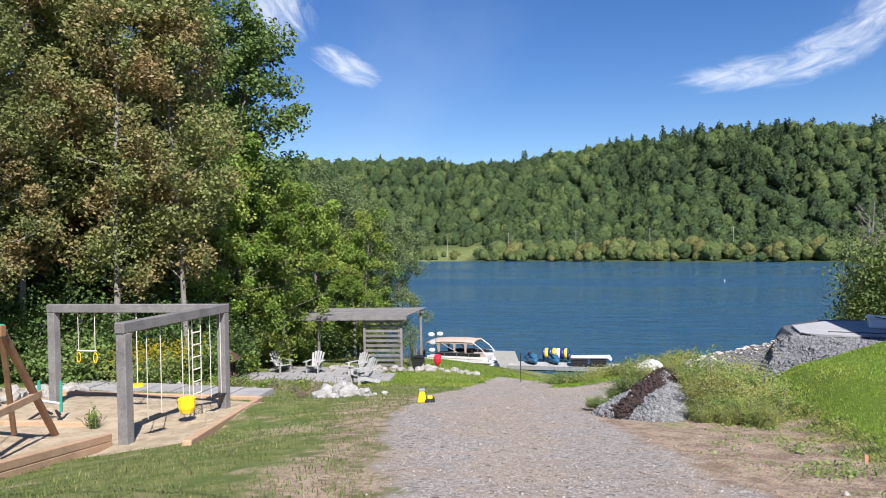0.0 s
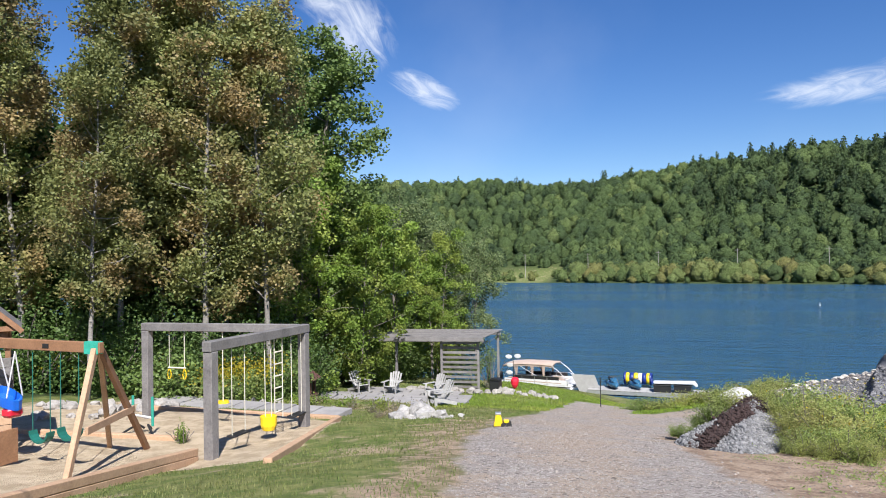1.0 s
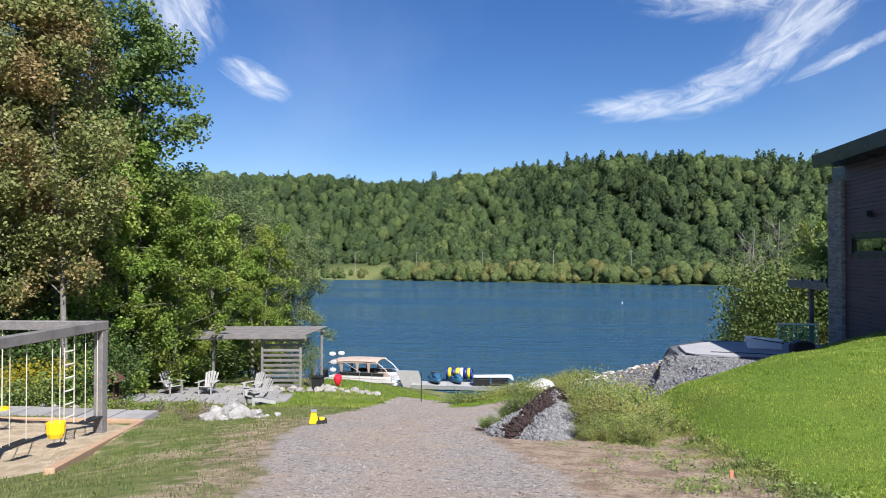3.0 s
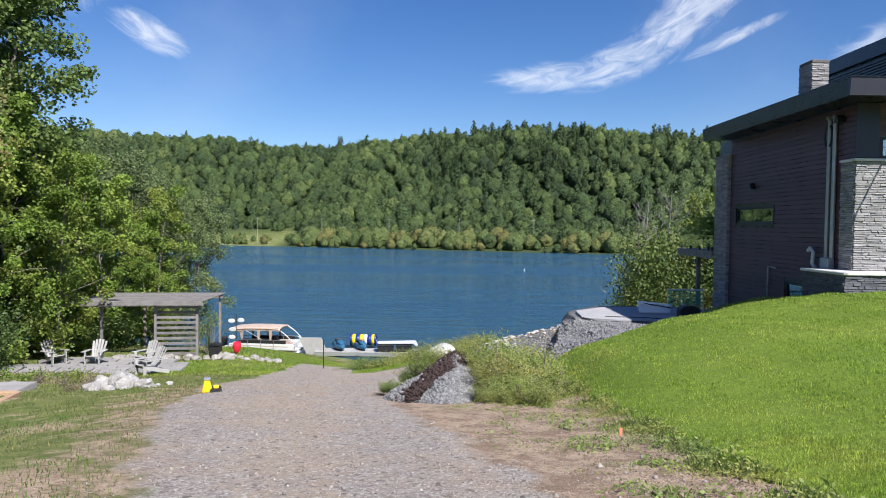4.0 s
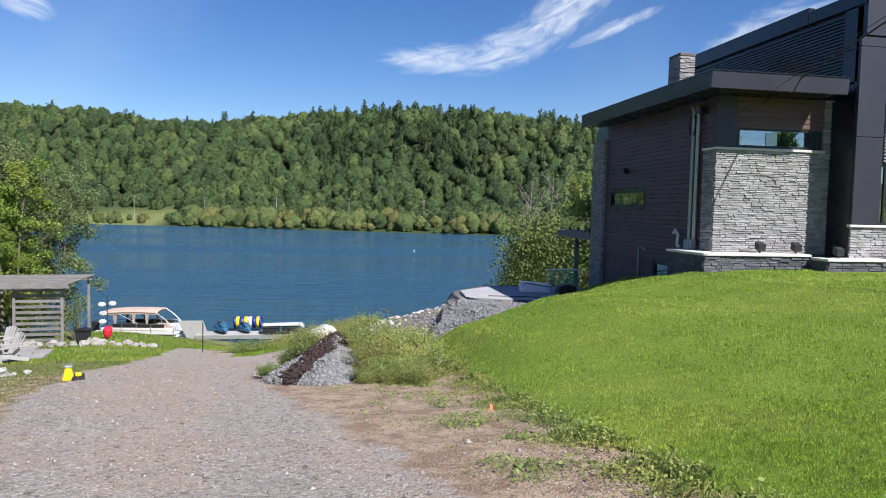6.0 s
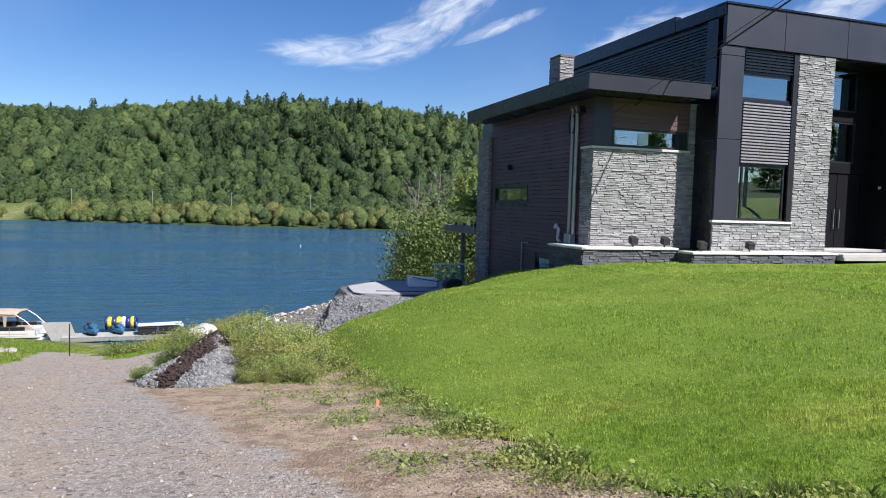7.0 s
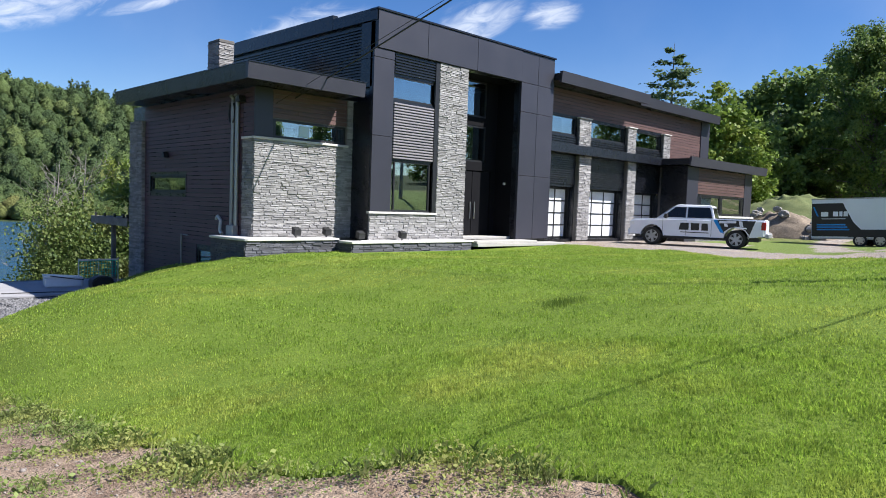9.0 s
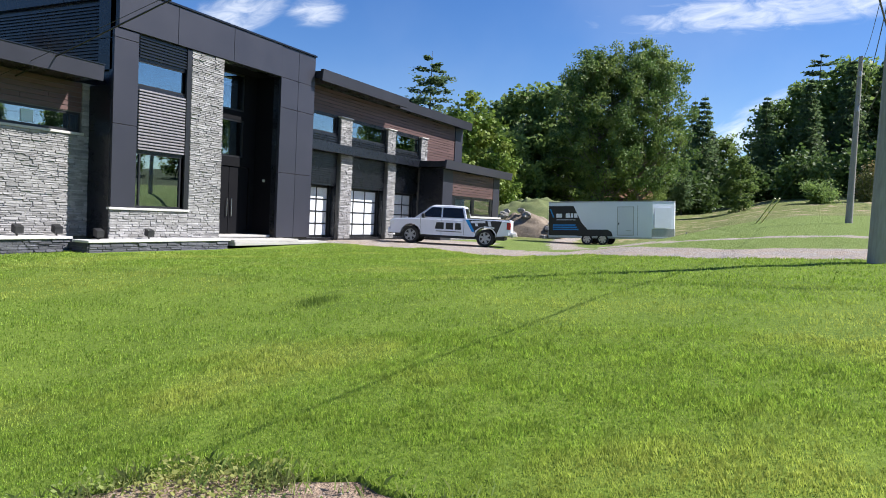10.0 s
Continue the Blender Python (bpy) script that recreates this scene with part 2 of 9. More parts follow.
M = {
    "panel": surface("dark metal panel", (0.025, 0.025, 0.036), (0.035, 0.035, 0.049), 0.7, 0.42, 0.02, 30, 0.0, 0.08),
    # black, lowered further to hold the shade of the house's side faces
    "trim": surface("black metal trim with side shade", (0.007, 0.008, 0.012), (0.012, 0.013, 0.018), 1.2, 0.28, 0.02, 30),
    "frame": surface("black aluminium frame", (0.010, 0.010, 0.012), (0.016, 0.016, 0.018), 3, 0.4, 0.02, 60),
    "plank": surface("dark brown siding", (0.046, 0.022, 0.030), (0.112, 0.057, 0.070), 1.5, 0.55, 0.25, 14, 0, 0.2, (1, 1, 14)),
    "plank_b": surface("reddish brown siding", (0.062, 0.033, 0.031), (0.138, 0.076, 0.068), 1.5, 0.55, 0.25, 14, 0, 0.16, (1, 1, 14)),
    "stone": surface("grey ledgestone", (0.185, 0.18, 0.178), (0.335, 0.325, 0.322), 3.0, 0.85, 0.9, 22, 0, 0.28, depth=0.02),
    "stone_j": surface("grey ledgestone joined", (0.185, 0.18, 0.178), (0.335, 0.325, 0.322), 3.0, 0.85, 0.9, 22, 0, 0.28, island=True, depth=0.02),
    "stone_d": surface("dark slate ledgestone", (0.055, 0.056, 0.066), (0.13, 0.132, 0.15), 3.0, 0.8, 0.9, 22, 0, 0.3, island=True, depth=0.02),
    "mortar": surface("stone backing", (0.10, 0.095, 0.09), (0.16, 0.15, 0.14), 6, 0.9, 0.5, 40),
    "cap": surface("limestone cap", (0.50, 0.48, 0.46), (0.66, 0.64, 0.61), 5, 0.8, 0.2, 60),
    "concrete": surface("concrete", (0.36, 0.34, 0.32), (0.50, 0.48, 0.45), 1.3, 0.85, 0.3, 50),
    "louver": surface("grey metal louver", (0.26, 0.235, 0.25), (0.34, 0.31, 0.325), 3, 0.35, 0.02, 40, 0.2, 0.06),
    # the dimness of the rooms is put into this dark colour
    "inside": surface("interior darkened for dim rooms", (0.05, 0.05, 0.05), (0.08, 0.08, 0.078), 1, 0.9, 0.0, 10),
    "pane": glass("window glass", (0.55, 0.65, 0.64), 0.26),
    "frost": surface("frosted glass panel", (0.62, 0.64, 0.66), (0.74, 0.76, 0.78), 1.5, 0.28, 0.02, 30),
    "wood": surface("weathered grey wood", (0.10, 0.092, 0.09), (0.25, 0.235, 0.225), 2.0, 0.8, 0.5, 26, 0, 0.12, (1, 1, 1)),
    "cedar": surface("stained cedar", (0.17, 0.085, 0.042), (0.32, 0.17, 0.09), 2.0, 0.65, 0.35, 26, 0, 0.15),
    "timber": surface("tan landscape timber", (0.33, 0.20, 0.12), (0.52, 0.35, 0.22), 2.0, 0.75, 0.4, 24, 0, 0.12),
    "whitewood": surface("bleached chair wood", (0.26, 0.255, 0.245), (0.44, 0.43, 0.415), 3.0, 0.7, 0.3, 30, 0, 0.12),
    "yellow": surface("yellow plastic", (0.75, 0.50, 0.01), (0.85, 0.60, 0.02), 4, 0.35, 0.03, 40),
    "blue": surface("blue plastic", (0.01, 0.10, 0.50), (0.015, 0.14, 0.60), 4, 0.35, 0.03, 40),
    "red": surface("red plastic", (0.50, 0.015, 0.03), (0.62, 0.02, 0.05), 4, 0.35, 0.03, 40),
    "greenp": surface("dark green plastic", (0.015, 0.10, 0.08), (0.02, 0.16, 0.12), 4, 0.4, 0.03, 40),
    "black": surface("black plastic", (0.012, 0.012, 0.013), (0.022, 0.022, 0.024), 4, 0.5, 0.1, 50),
    "rubber": surface("tyre rubber", (0.014, 0.014, 0.014), (0.026, 0.025, 0.024), 6, 0.8, 0.2, 60),
    "rope": surface("pale rope", (0.50, 0.47, 0.38), (0.66, 0.63, 0.54), 20, 0.9, 0.2, 120),
    "white": surface("white paint", (0.72, 0.75, 0.82), (0.78, 0.81, 0.88), 0.8, 0.25, 0.01, 20),
    "whiteb": surface("white plastic", (0.52, 0.52, 0.52), (0.64, 0.64, 0.64), 3, 0.4, 0.05, 30),
    "alloy": surface("brushed alloy", (0.45, 0.45, 0.46), (0.60, 0.60, 0.61), 6, 0.3, 0.03, 60, 0.9),
    "galv": surface("galvanised metal", (0.33, 0.34, 0.35), (0.46, 0.47, 0.48), 4, 0.45, 0.05, 40, 0.6),
    "lamp_red": surface("red lamp lens", (0.30, 0.01, 0.01), (0.42, 0.015, 0.015), 8, 0.2, 0.02, 60),
    "canvas": surface("tan canvas", (0.33, 0.25, 0.205), (0.45, 0.35, 0.29), 2, 0.85, 0.2, 60),
    "rock": surface("pale rock", (0.17, 0.155, 0.14), (0.42, 0.395, 0.36), 2.2, 0.9, 1.0, 14, 0, 0.15, depth=0.05),
    "pebble": surface("gravel stones", (0.18, 0.152, 0.133), (0.37, 0.33, 0.295), 9, 0.9, 0.4, 60, 0, 0.35, island=True),
    "paver": surface("grey patio stone", (0.20, 0.19, 0.19), (0.33, 0.315, 0.30), 1.5, 0.85, 0.4, 30, 0, 0.12),
    "pole": surface("grey utility pole", (0.24, 0.22, 0.20), (0.40, 0.37, 0.34), 2.5, 0.85, 0.5, 22, 0, 0.1, (1, 1, 0.15)),
    "bark": surface("grey brown bark", (0.10, 0.085, 0.07), (0.24, 0.21, 0.18), 3.0, 0.9, 0.8, 16, 0, 0.2, (1, 1, 0.35), depth=0.03),
    "birch": surface("pale birch bark", (0.12, 0.108, 0.096), (0.32, 0.30, 0.27), 3.0, 0.85, 0.5, 12, 0, 0.2, (1, 1, 2.5)),
    "teal": surface("green net", (0.02, 0.26, 0.19), (0.04, 0.38, 0.28), 8, 0.7, 0.1, 60),
    "fabric": surface("grey fine gravel", (0.055, 0.055, 0.06), (0.20, 0.197, 0.20), 0.9, 0.95, 1.0, 26, stretch=(1, 1, 0.5), blotch=0.35, depth=0.05),
    "slab": surface("grey pad surface", (0.26, 0.255, 0.265), (0.36, 0.355, 0.365), 1.5, 0.9, 0.3, 30),
    "mulch": surface("dark brown mulch", (0.018, 0.010, 0.009), (0.060, 0.034, 0.030), 7, 0.95, 1.0, 40, depth=0.04),
    "sticker": surface("pale blue window sticker", (0.55, 0.68, 0.75), (0.62, 0.74, 0.80), 4, 0.6, 0.0, 20),
    "cyan": surface("bright blue vinyl", (0.0, 0.20, 0.55), (0.0, 0.24, 0.62), 4, 0.4, 0.0, 20),
    # near-black colour stands in for the deep shade inside the entry
    "recess_shade": surface("matt entry lining with recess shade in its black", (0.003, 0.003, 0.005), (0.006, 0.006, 0.008), 2, 0.7, 0.02, 30, spec=0.15),
    "deck": surface("pale dock boards", (0.27, 0.265, 0.26), (0.40, 0.395, 0.385), 3, 0.8, 0.2, 30),
}
LEAF = {
    "green": leafage("green leaves", (0.085, 0.138, 0.036), (0.19, 0.265, 0.074)),
    "lime": leafage("bright green leaves", (0.105, 0.180, 0.026), (0.245, 0.345, 0.062), (0.28, 0.33, 0.068)),
    "willow": leafage("grey-green leaves", (0.090, 0.130, 0.050), (0.215, 0.27, 0.11)),
    "turned": leafage("drying leaves", (0.125, 0.152, 0.049), (0.268, 0.282, 0.098), (0.325, 0.232, 0.108)),
    # darker greens that carry the shade under and between the trees
    "dark": leafage("green leaves darkened for wood shade", (0.052, 0.098, 0.025), (0.115, 0.18, 0.048)),
    "field": leafage("field tree leaves", (0.105, 0.175, 0.048), (0.24, 0.33, 0.092), None, 0.5),
    "maple": leafage("dark maple leaves", (0.062, 0.118, 0.030), (0.150, 0.225, 0.060), (0.21, 0.27, 0.07), 0.4),
    "bank": leafage("olive bank leaves", (0.062, 0.108, 0.027), (0.150, 0.205, 0.054), (0.19, 0.21, 0.066)),
    "needle": leafage("conifer needles", (0.078, 0.13, 0.058), (0.17, 0.24, 0.10), None, 0.5),
    "weed": leafage("weed leaves", (0.13, 0.205, 0.050), (0.28, 0.345, 0.105), (0.34, 0.34, 0.11), 0.45),
    "weedy": leafage("pale green weeds", (0.17, 0.25, 0.062), (0.34, 0.42, 0.125), (0.40, 0.41, 0.125), 0.45),
    "bushy": leafage("yellow-green heap weeds", (0.23, 0.31, 0.075), (0.44, 0.50, 0.155), (0.50, 0.45, 0.19), 0.5),
    "brownweed": leafage("dry reddish weeds", (0.17, 0.13, 0.08), (0.36, 0.28, 0.175), (0.16, 0.20, 0.06)),
    "grass": leafage("lawn grass", (0.150, 0.250, 0.030), (0.350, 0.465, 0.072), (0.41, 0.455, 0.095), 0.48, 0.5, 0.35, 0.27),
    "straw": leafage("dry grass", (0.13, 0.165, 0.045), (0.27, 0.27, 0.105), (0.13, 0.20, 0.045), 0.35, 0.55, 0.5, 0.3),
    "golden": leafage("goldenrod", (0.25, 0.22, 0.02), (0.42, 0.34, 0.03)),
}


# ---- builders ----
def thing(name, label, category, at=(0, 0, 0), rz=0.0, group="", kind=""):
    ob = new(name)
    ob.empty_display_size = 0.2
    ob.matrix_basis = pose(*at, 0, 0, rz)
    return tagged(ob, label, category, group, kind)


def part(name, bm, material, parent=None, label="", smooth_faces=False, off=None):
    """Links a bmesh as one mesh object, under a thing or a part. off: moved by this first."""
    me = bpy.data.meshes.new(name)
    if off is not None:
        bmesh.ops.translate(bm, verts=bm.verts, vec=off)
    bm.to_mesh(me)
    bm.free()
    if smooth_faces:
        me.polygons.foreach_set("use_smooth", [True] * len(me.polygons))
    me.materials.append(material)
    ob = new(name, me)
    ob.parent = parent
    return tagged(ob, label)


def raw_mesh(name, verts, faces, material, smooth_faces=False):
    """A mesh from arrays: verts n x 3, faces m x k."""
    verts, faces = np.asarray(verts, np.float32), np.asarray(faces, np.int32)
    me = bpy.data.meshes.new(name)
    k = faces.shape[1]
    me.vertices.add(len(verts))
    me.vertices.foreach_set("co", verts.ravel())
    me.loops.add(faces.size)
    me.loops.foreach_set("vertex_index", faces.ravel())
    me.polygons.add(len(faces))
    me.polygons.foreach_set("loop_start", np.arange(0, faces.size, k, dtype=np.int32))
    me.polygons.foreach_set("loop_total", np.full(len(faces), k, np.int32))
    if smooth_faces:
        me.polygons.foreach_set("use_smooth", np.ones(len(faces), bool))
    me.update(calc_edges=True)
    me.validate()
    me.materials.append(material)
    return me


def box(x0, x1, y0, y1, z0, z1, bev=0.0, bm=None):
    """A box, its edges bevelled, added to bm or alone."""
    bm = bm or bmesh.new()
    got = bmesh.ops.create_cube(bm, size=1.0, matrix=Matrix.Translation(((x0 + x1) / 2, (y0 + y1) / 2, (z0 + z1) / 2)) @ Matrix.Diagonal((x1 - x0, y1 - y0, z1 - z0, 1)))
    if bev:
        edges = {e for v in got["verts"] for e in v.link_edges}
        bmesh.ops.bevel(bm, geom=list(edges), offset=bev, segments=1, affect="EDGES")
    return bm


def beam(p, q, w, h, bev=0.0, bm=None):
    """A squared timber from p to q, w wide and h high."""
    bm = bm or bmesh.new()
    p, q = Vector(p), Vector(q)
    d = q - p
    up = Vector((0, 0, 1)) if abs(d.normalized().z) < 0.98 else Vector((0, 1, 0))
    right = d.cross(up).normalized()
    up = right.cross(d).normalized()
    m = Matrix((right, d.normalized(), up)).transposed().to_4x4()
    m.translation = (p + q) / 2
    got = bmesh.ops.create_cube(bm, size=1.0, matrix=m @ Matrix.Diagonal((w, d.length, h, 1)))
    if bev:
        edges = {e for v in got["verts"] for e in v.link_edges}
        bmesh.ops.bevel(bm, geom=list(edges), offset=bev, segments=1, affect="EDGES")
    return bm


def rod(p, q, r0, r1=None, n=10, bm=None, caps=True):
    """A round rod or cone from p to q."""
    bm = bm or bmesh.new()
    p, q = Vector(p), Vector(q)
    m = (q - p).to_track_quat("Z", "Y").to_matrix().to_4x4()
    m.translation = (p + q) / 2
    bmesh.ops.create_cone(bm, cap_ends=caps, segments=n, radius1=r0, radius2=r0 if r1 is None else r1, depth=(q - p).length, matrix=m)
    return bm


def tube(points, radii, n=8, bm=None):
    """A bent tube through the points."""
    bm = bm or bmesh.new()
    rings = []
    pts = [Vector(p) for p in points]
    for i, p in enumerate(pts):
        d = (pts[min(i + 1, len(pts) - 1)] - pts[max(i - 1, 0)]).normalized()
        a = d.orthogonal().normalized() if abs(d.z) > 0.99 else d.cross(Vector((0, 0, 1))).normalized()
        b = d.cross(a)
        r = radii[i] if hasattr(radii, "__len__") else radii
        rings.append([bm.verts.new(p + (a * math.cos(k * math.tau / n) + b * math.sin(k * math.tau / n)) * r) for k in range(n)])
    for u, v in zip(rings, rings[1:]):
        for k in range(n):
            bm.faces.new((u[k], u[(k + 1) % n], v[(k + 1) % n], v[k]))
    bm.faces.new(rings[0][::-1])
    bm.faces.new(rings[-1])
    return bm


def prism(outline, axis, a, b, bev=0.0, bm=None):
    """An outline pulled from a to b along an axis; the outline's two coordinates are the other axes in order."""
    bm = bm or bmesh.new()

    def at(u, v, w):
        return {"x": (w, u, v), "y": (u, w, v), "z": (u, v, w)}[axis]

    lo, hi = [bm.verts.new(at(u, v, a)) for u, v in outline], [bm.verts.new(at(u, v, b)) for u, v in outline]
    made = [bm.faces.new(lo), bm.faces.new(hi[::-1])]
    n = len(lo)
    made += [bm.faces.new((lo[i], hi[i], hi[(i + 1) % n], lo[(i + 1) % n])) for i in range(n)]
    bmesh.ops.recalc_face_normals(bm, faces=made)
    if bev:
        bmesh.ops.bevel(bm, geom=list({e for f in made for e in f.edges}), offset=bev, segments=2, affect="EDGES")
    return bm


def lump(radius, seed, detail=2, rough=0.35, flat=0.75, bm=None, at=(0, 0, 0)):
    """A rough stone."""
    bm = bm or bmesh.new()
    got = bmesh.ops.create_icosphere(bm, subdivisions=detail, radius=1.0)
    for v in got["verts"]:
        k = 1 + rough * noise.noise(v.co * 1.3 + Vector((seed * 7.1, seed * 3.3, 0))) + 0.4 * rough * noise.noise(v.co * 3.1 + Vector((0, seed * 5.7, 2)))
        v.co = Vector((v.co.x * radius * k, v.co.y * radius * k * 0.85, v.co.z * radius * k * flat)) + Vector(at)
    return bm


def wall_cells(u0, u1, z0, z1, holes):
    """The rectangles that are left of a wall when its openings are cut out."""
    us = sorted({u0, u1, *(h[0] for h in holes), *(h[1] for h in holes)})
    out = []
    for a, b in zip(us, us[1:]):
        zs = [z0]
        for h in sorted(holes, key=lambda h: h[2]):
            if h[0] < b - 1e-6 and h[1] > a + 1e-6:
                out.append((a, b, zs[-1], h[2]))
                zs.append(h[3])
        out.append((a, b, zs[-1], z1))
    return [c for c in out if c[3] - c[2] > 1e-4 and c[1] - c[0] > 1e-4]


def holed_wall(axis, a, b, u0, u1, z0, z1, holes=()):
    """A wall with openings that go through it, as one closed skin; axis: the one across its thickness, from a to b."""
    bm, made = bmesh.new(), {}
    us = sorted({u0, u1, *(h[0] for h in holes), *(h[1] for h in holes)})
    zs = sorted({z0, z1, *(h[2] for h in holes), *(h[3] for h in holes)})

    def vert(u, z, d):
        key = (round(u, 5), round(z, 5), d)
        if key not in made:
            made[key] = bm.verts.new((d, u, z) if axis == "x" else (u, d, z))
        return made[key]

    def solid(i, j):
        if not (0 <= i < len(us) - 1 and 0 <= j < len(zs) - 1):
            return False
        u, z = (us[i] + us[i + 1]) / 2, (zs[j] + zs[j + 1]) / 2
        return not any(h[0] < u < h[1] and h[2] < z < h[3] for h in holes)

    for i in range(len(us) - 1):
        for j in range(len(zs) - 1):
            if not solid(i, j):
                continue
            p, q, r, s = us[i], us[i + 1], zs[j], zs[j + 1]
            for d in (a, b):
                bm.faces.new([vert(*c, d) for c in ((p, r), (q, r), (q, s), (p, s))])
            for (di, dj), (c0, c1) in (((-1, 0), ((p, r), (p, s))), ((1, 0), ((q, r), (q, s))), ((0, -1), ((p, r), (q, r))), ((0, 1), ((p, s), (q, s)))):
                if not solid(i + di, j + dj):
                    bm.faces.new((vert(*c0, a), vert(*c1, a), vert(*c1, b), vert(*c0, b)))
    bmesh.ops.recalc_face_normals(bm, faces=bm.faces)
    return bm


# ---- the lie of the land ----
def smooth(a, b, v):
    k = np.clip((np.asarray(v, float) - a) / (b - a), 0.0, 1.0)
    return k * k * (3 - 2 * k)


LAKE = -9.2


def shore_line(x):
    """y of the far shore."""
    return 312 - 0.32 * np.clip(x, -160, 160)


def ridge(az):
    """Height of the far ridge 480 m away, by bearing in degrees from +y."""
    return np.interp(az, [-40, -27, -21, -16, -12.8, -7, -2, 6, 12, 20, 40], [85, 82, 77, 75, 67, 68.5, 73, 78, 75, 68, 66])


def terrain(x, y):
    """Height of the ground: the drive falls to the lake, a terrace beside it, the house's plateau, the far hill."""
    x, y = np.asarray(x, float), np.asarray(y, float)
    left = np.interp(y, [-60, 0, 6, 10, 14, 20, 29, 36, 42, 50, 58, 66], [0.5, -0.7, -1.45, -1.95, -2.1, -3.0, -4.45, -4.75, -6.0, -7.6, -9.3, -11])
    drive = np.interp(y, [-60, -4, 0, 4, 8.6, 13, 17, 22, 30, 36, 42, 48, 56, 64], [2.0, 0.2, 0, -0.3, -0.95, -1.6, -2.25, -3.2, -4.55, -5.75, -7.0, -8.1, -9.4, -11])
    right = np.interp(y, [-60, -10, 0, 4, 7, 12, 19, 24, 29, 35, 42, 52, 60], [2.5, 1.15, 0.80, 0.62, 0.36, 0.22, 0.22, -0.6, -1.9, -3.1, -5.5, -8.6, -11])
    z = left + (drive - left) * smooth(-10.5, -3.5, x)
    z = z + (right - z) * smooth(1.2, 12.5, x)
    z = z + 0.052 * np.maximum(x - 11, 0) * (1 - smooth(-2, 11, y)) * (1 - 0.6 * smooth(45, 70, x))
    z = z + 0.07 * np.clip(x - 50, 0, 60) * (1 - smooth(60, 120, y))
    z = z + 0.02 * np.maximum(-18 - x, 0) * (1 - smooth(30, 50, y))
    z = z - 0.2 * smooth(11.5, 16.5, y) * smooth(8.5, 12, x) * (1 - smooth(22, 26, x)) * (1 - smooth(20, 24, y))
    z = z + 1.25 * smooth(-3.5, 3.5, x) * (1 - smooth(4.6, 6.2, x)) * smooth(22.5, 26.5, y) * (1 - smooth(27.5, 34, y))
    z = z + 0.62 * smooth(2.1, 3.9, x) * (1 - smooth(5.6, 9.2, x)) * smooth(7.5, 15, y) * (1 - smooth(18.5, 23, y))
    far = y - shore_line(x)
    az = np.degrees(np.arctan2(x, np.maximum(y, 1)))
    rise = np.clip(far / 170, 0, 1)
    hill = LAKE + np.clip(far, -30, 12) * 0.12 + np.clip(far - 12, 0, 30) * 0.05 + (ridge(az) - LAKE - 12) * smooth(0.15, 1.25, rise) * 1.0
    return np.where(y > 150, hill, np.maximum(z, -13))


# ---- ground, lake and far shore ----
def line_gap(x, y, pts):
    """Distance from the places to a broken line."""
    best = np.full(np.shape(x), 1e9)
    for (ax, ay), (bx, by) in zip(pts, pts[1:]):
        dx, dy = bx - ax, by - ay
        k = np.clip(((x - ax) * dx + (y - ay) * dy) / (dx * dx + dy * dy), 0, 1)
        best = np.minimum(best, np.hypot(x - ax - k * dx, y - ay - k * dy))
    return best


def ripple(x, y, s=1.0):
    return 0.5 * np.sin(1.7 * x * s + 0.6 * np.sin(2.3 * y * s)) + 0.3 * np.sin(3.9 * y * s + 1.3 * np.sin(1.9 * x * s)) + 0.2 * np.sin(7.1 * (x + y) * s + 2 * np.sin(3.3 * x * s))


def lawn_edge(y):
    """x of the lawn's cut edge beside the dirt strip."""
    return np.interp(y, [-30, -6, 0, 1.3, 2.2, 3.0, 3.5, 3.9, 4.4, 6.4, 8.6, 11, 16, 20, 25, 30], [4.2, 3.9, 3.9, 4.12, 4.05, 4.1, 3.8, 3.15, 2.87, 2.82, 2.77, 2.66, 2.75, 3.3, 4.6, 6.5])


def drive_left(y):
    return np.interp(y, [-6, 0, 5.4, 7.6, 11.2, 17.3, 24, 31], [0.6, -0.8, -2.2, -3.0, -4.4, -5.4, -5.8, -6.2])


def drive_right(y):
    return np.interp(y, [-6, 0, 4, 8, 11, 14, 18, 24, 33], [3.4, 2.2, 1.3, 0.4, -0.3, -1.1, -0.6, 0.2, 0.4])


ROAD = ((19.8, -60), (19.2, -8), (18.8, -1), (18.9, 2.2), (22.6, 7), (30.5, 14.8), (30.5, 17))
LANE = ((25.6, -60), (25.4, -8), (25.3, -2.3), (25.5, 3), (31, 8.5), (46, 13.5), (60, 16))


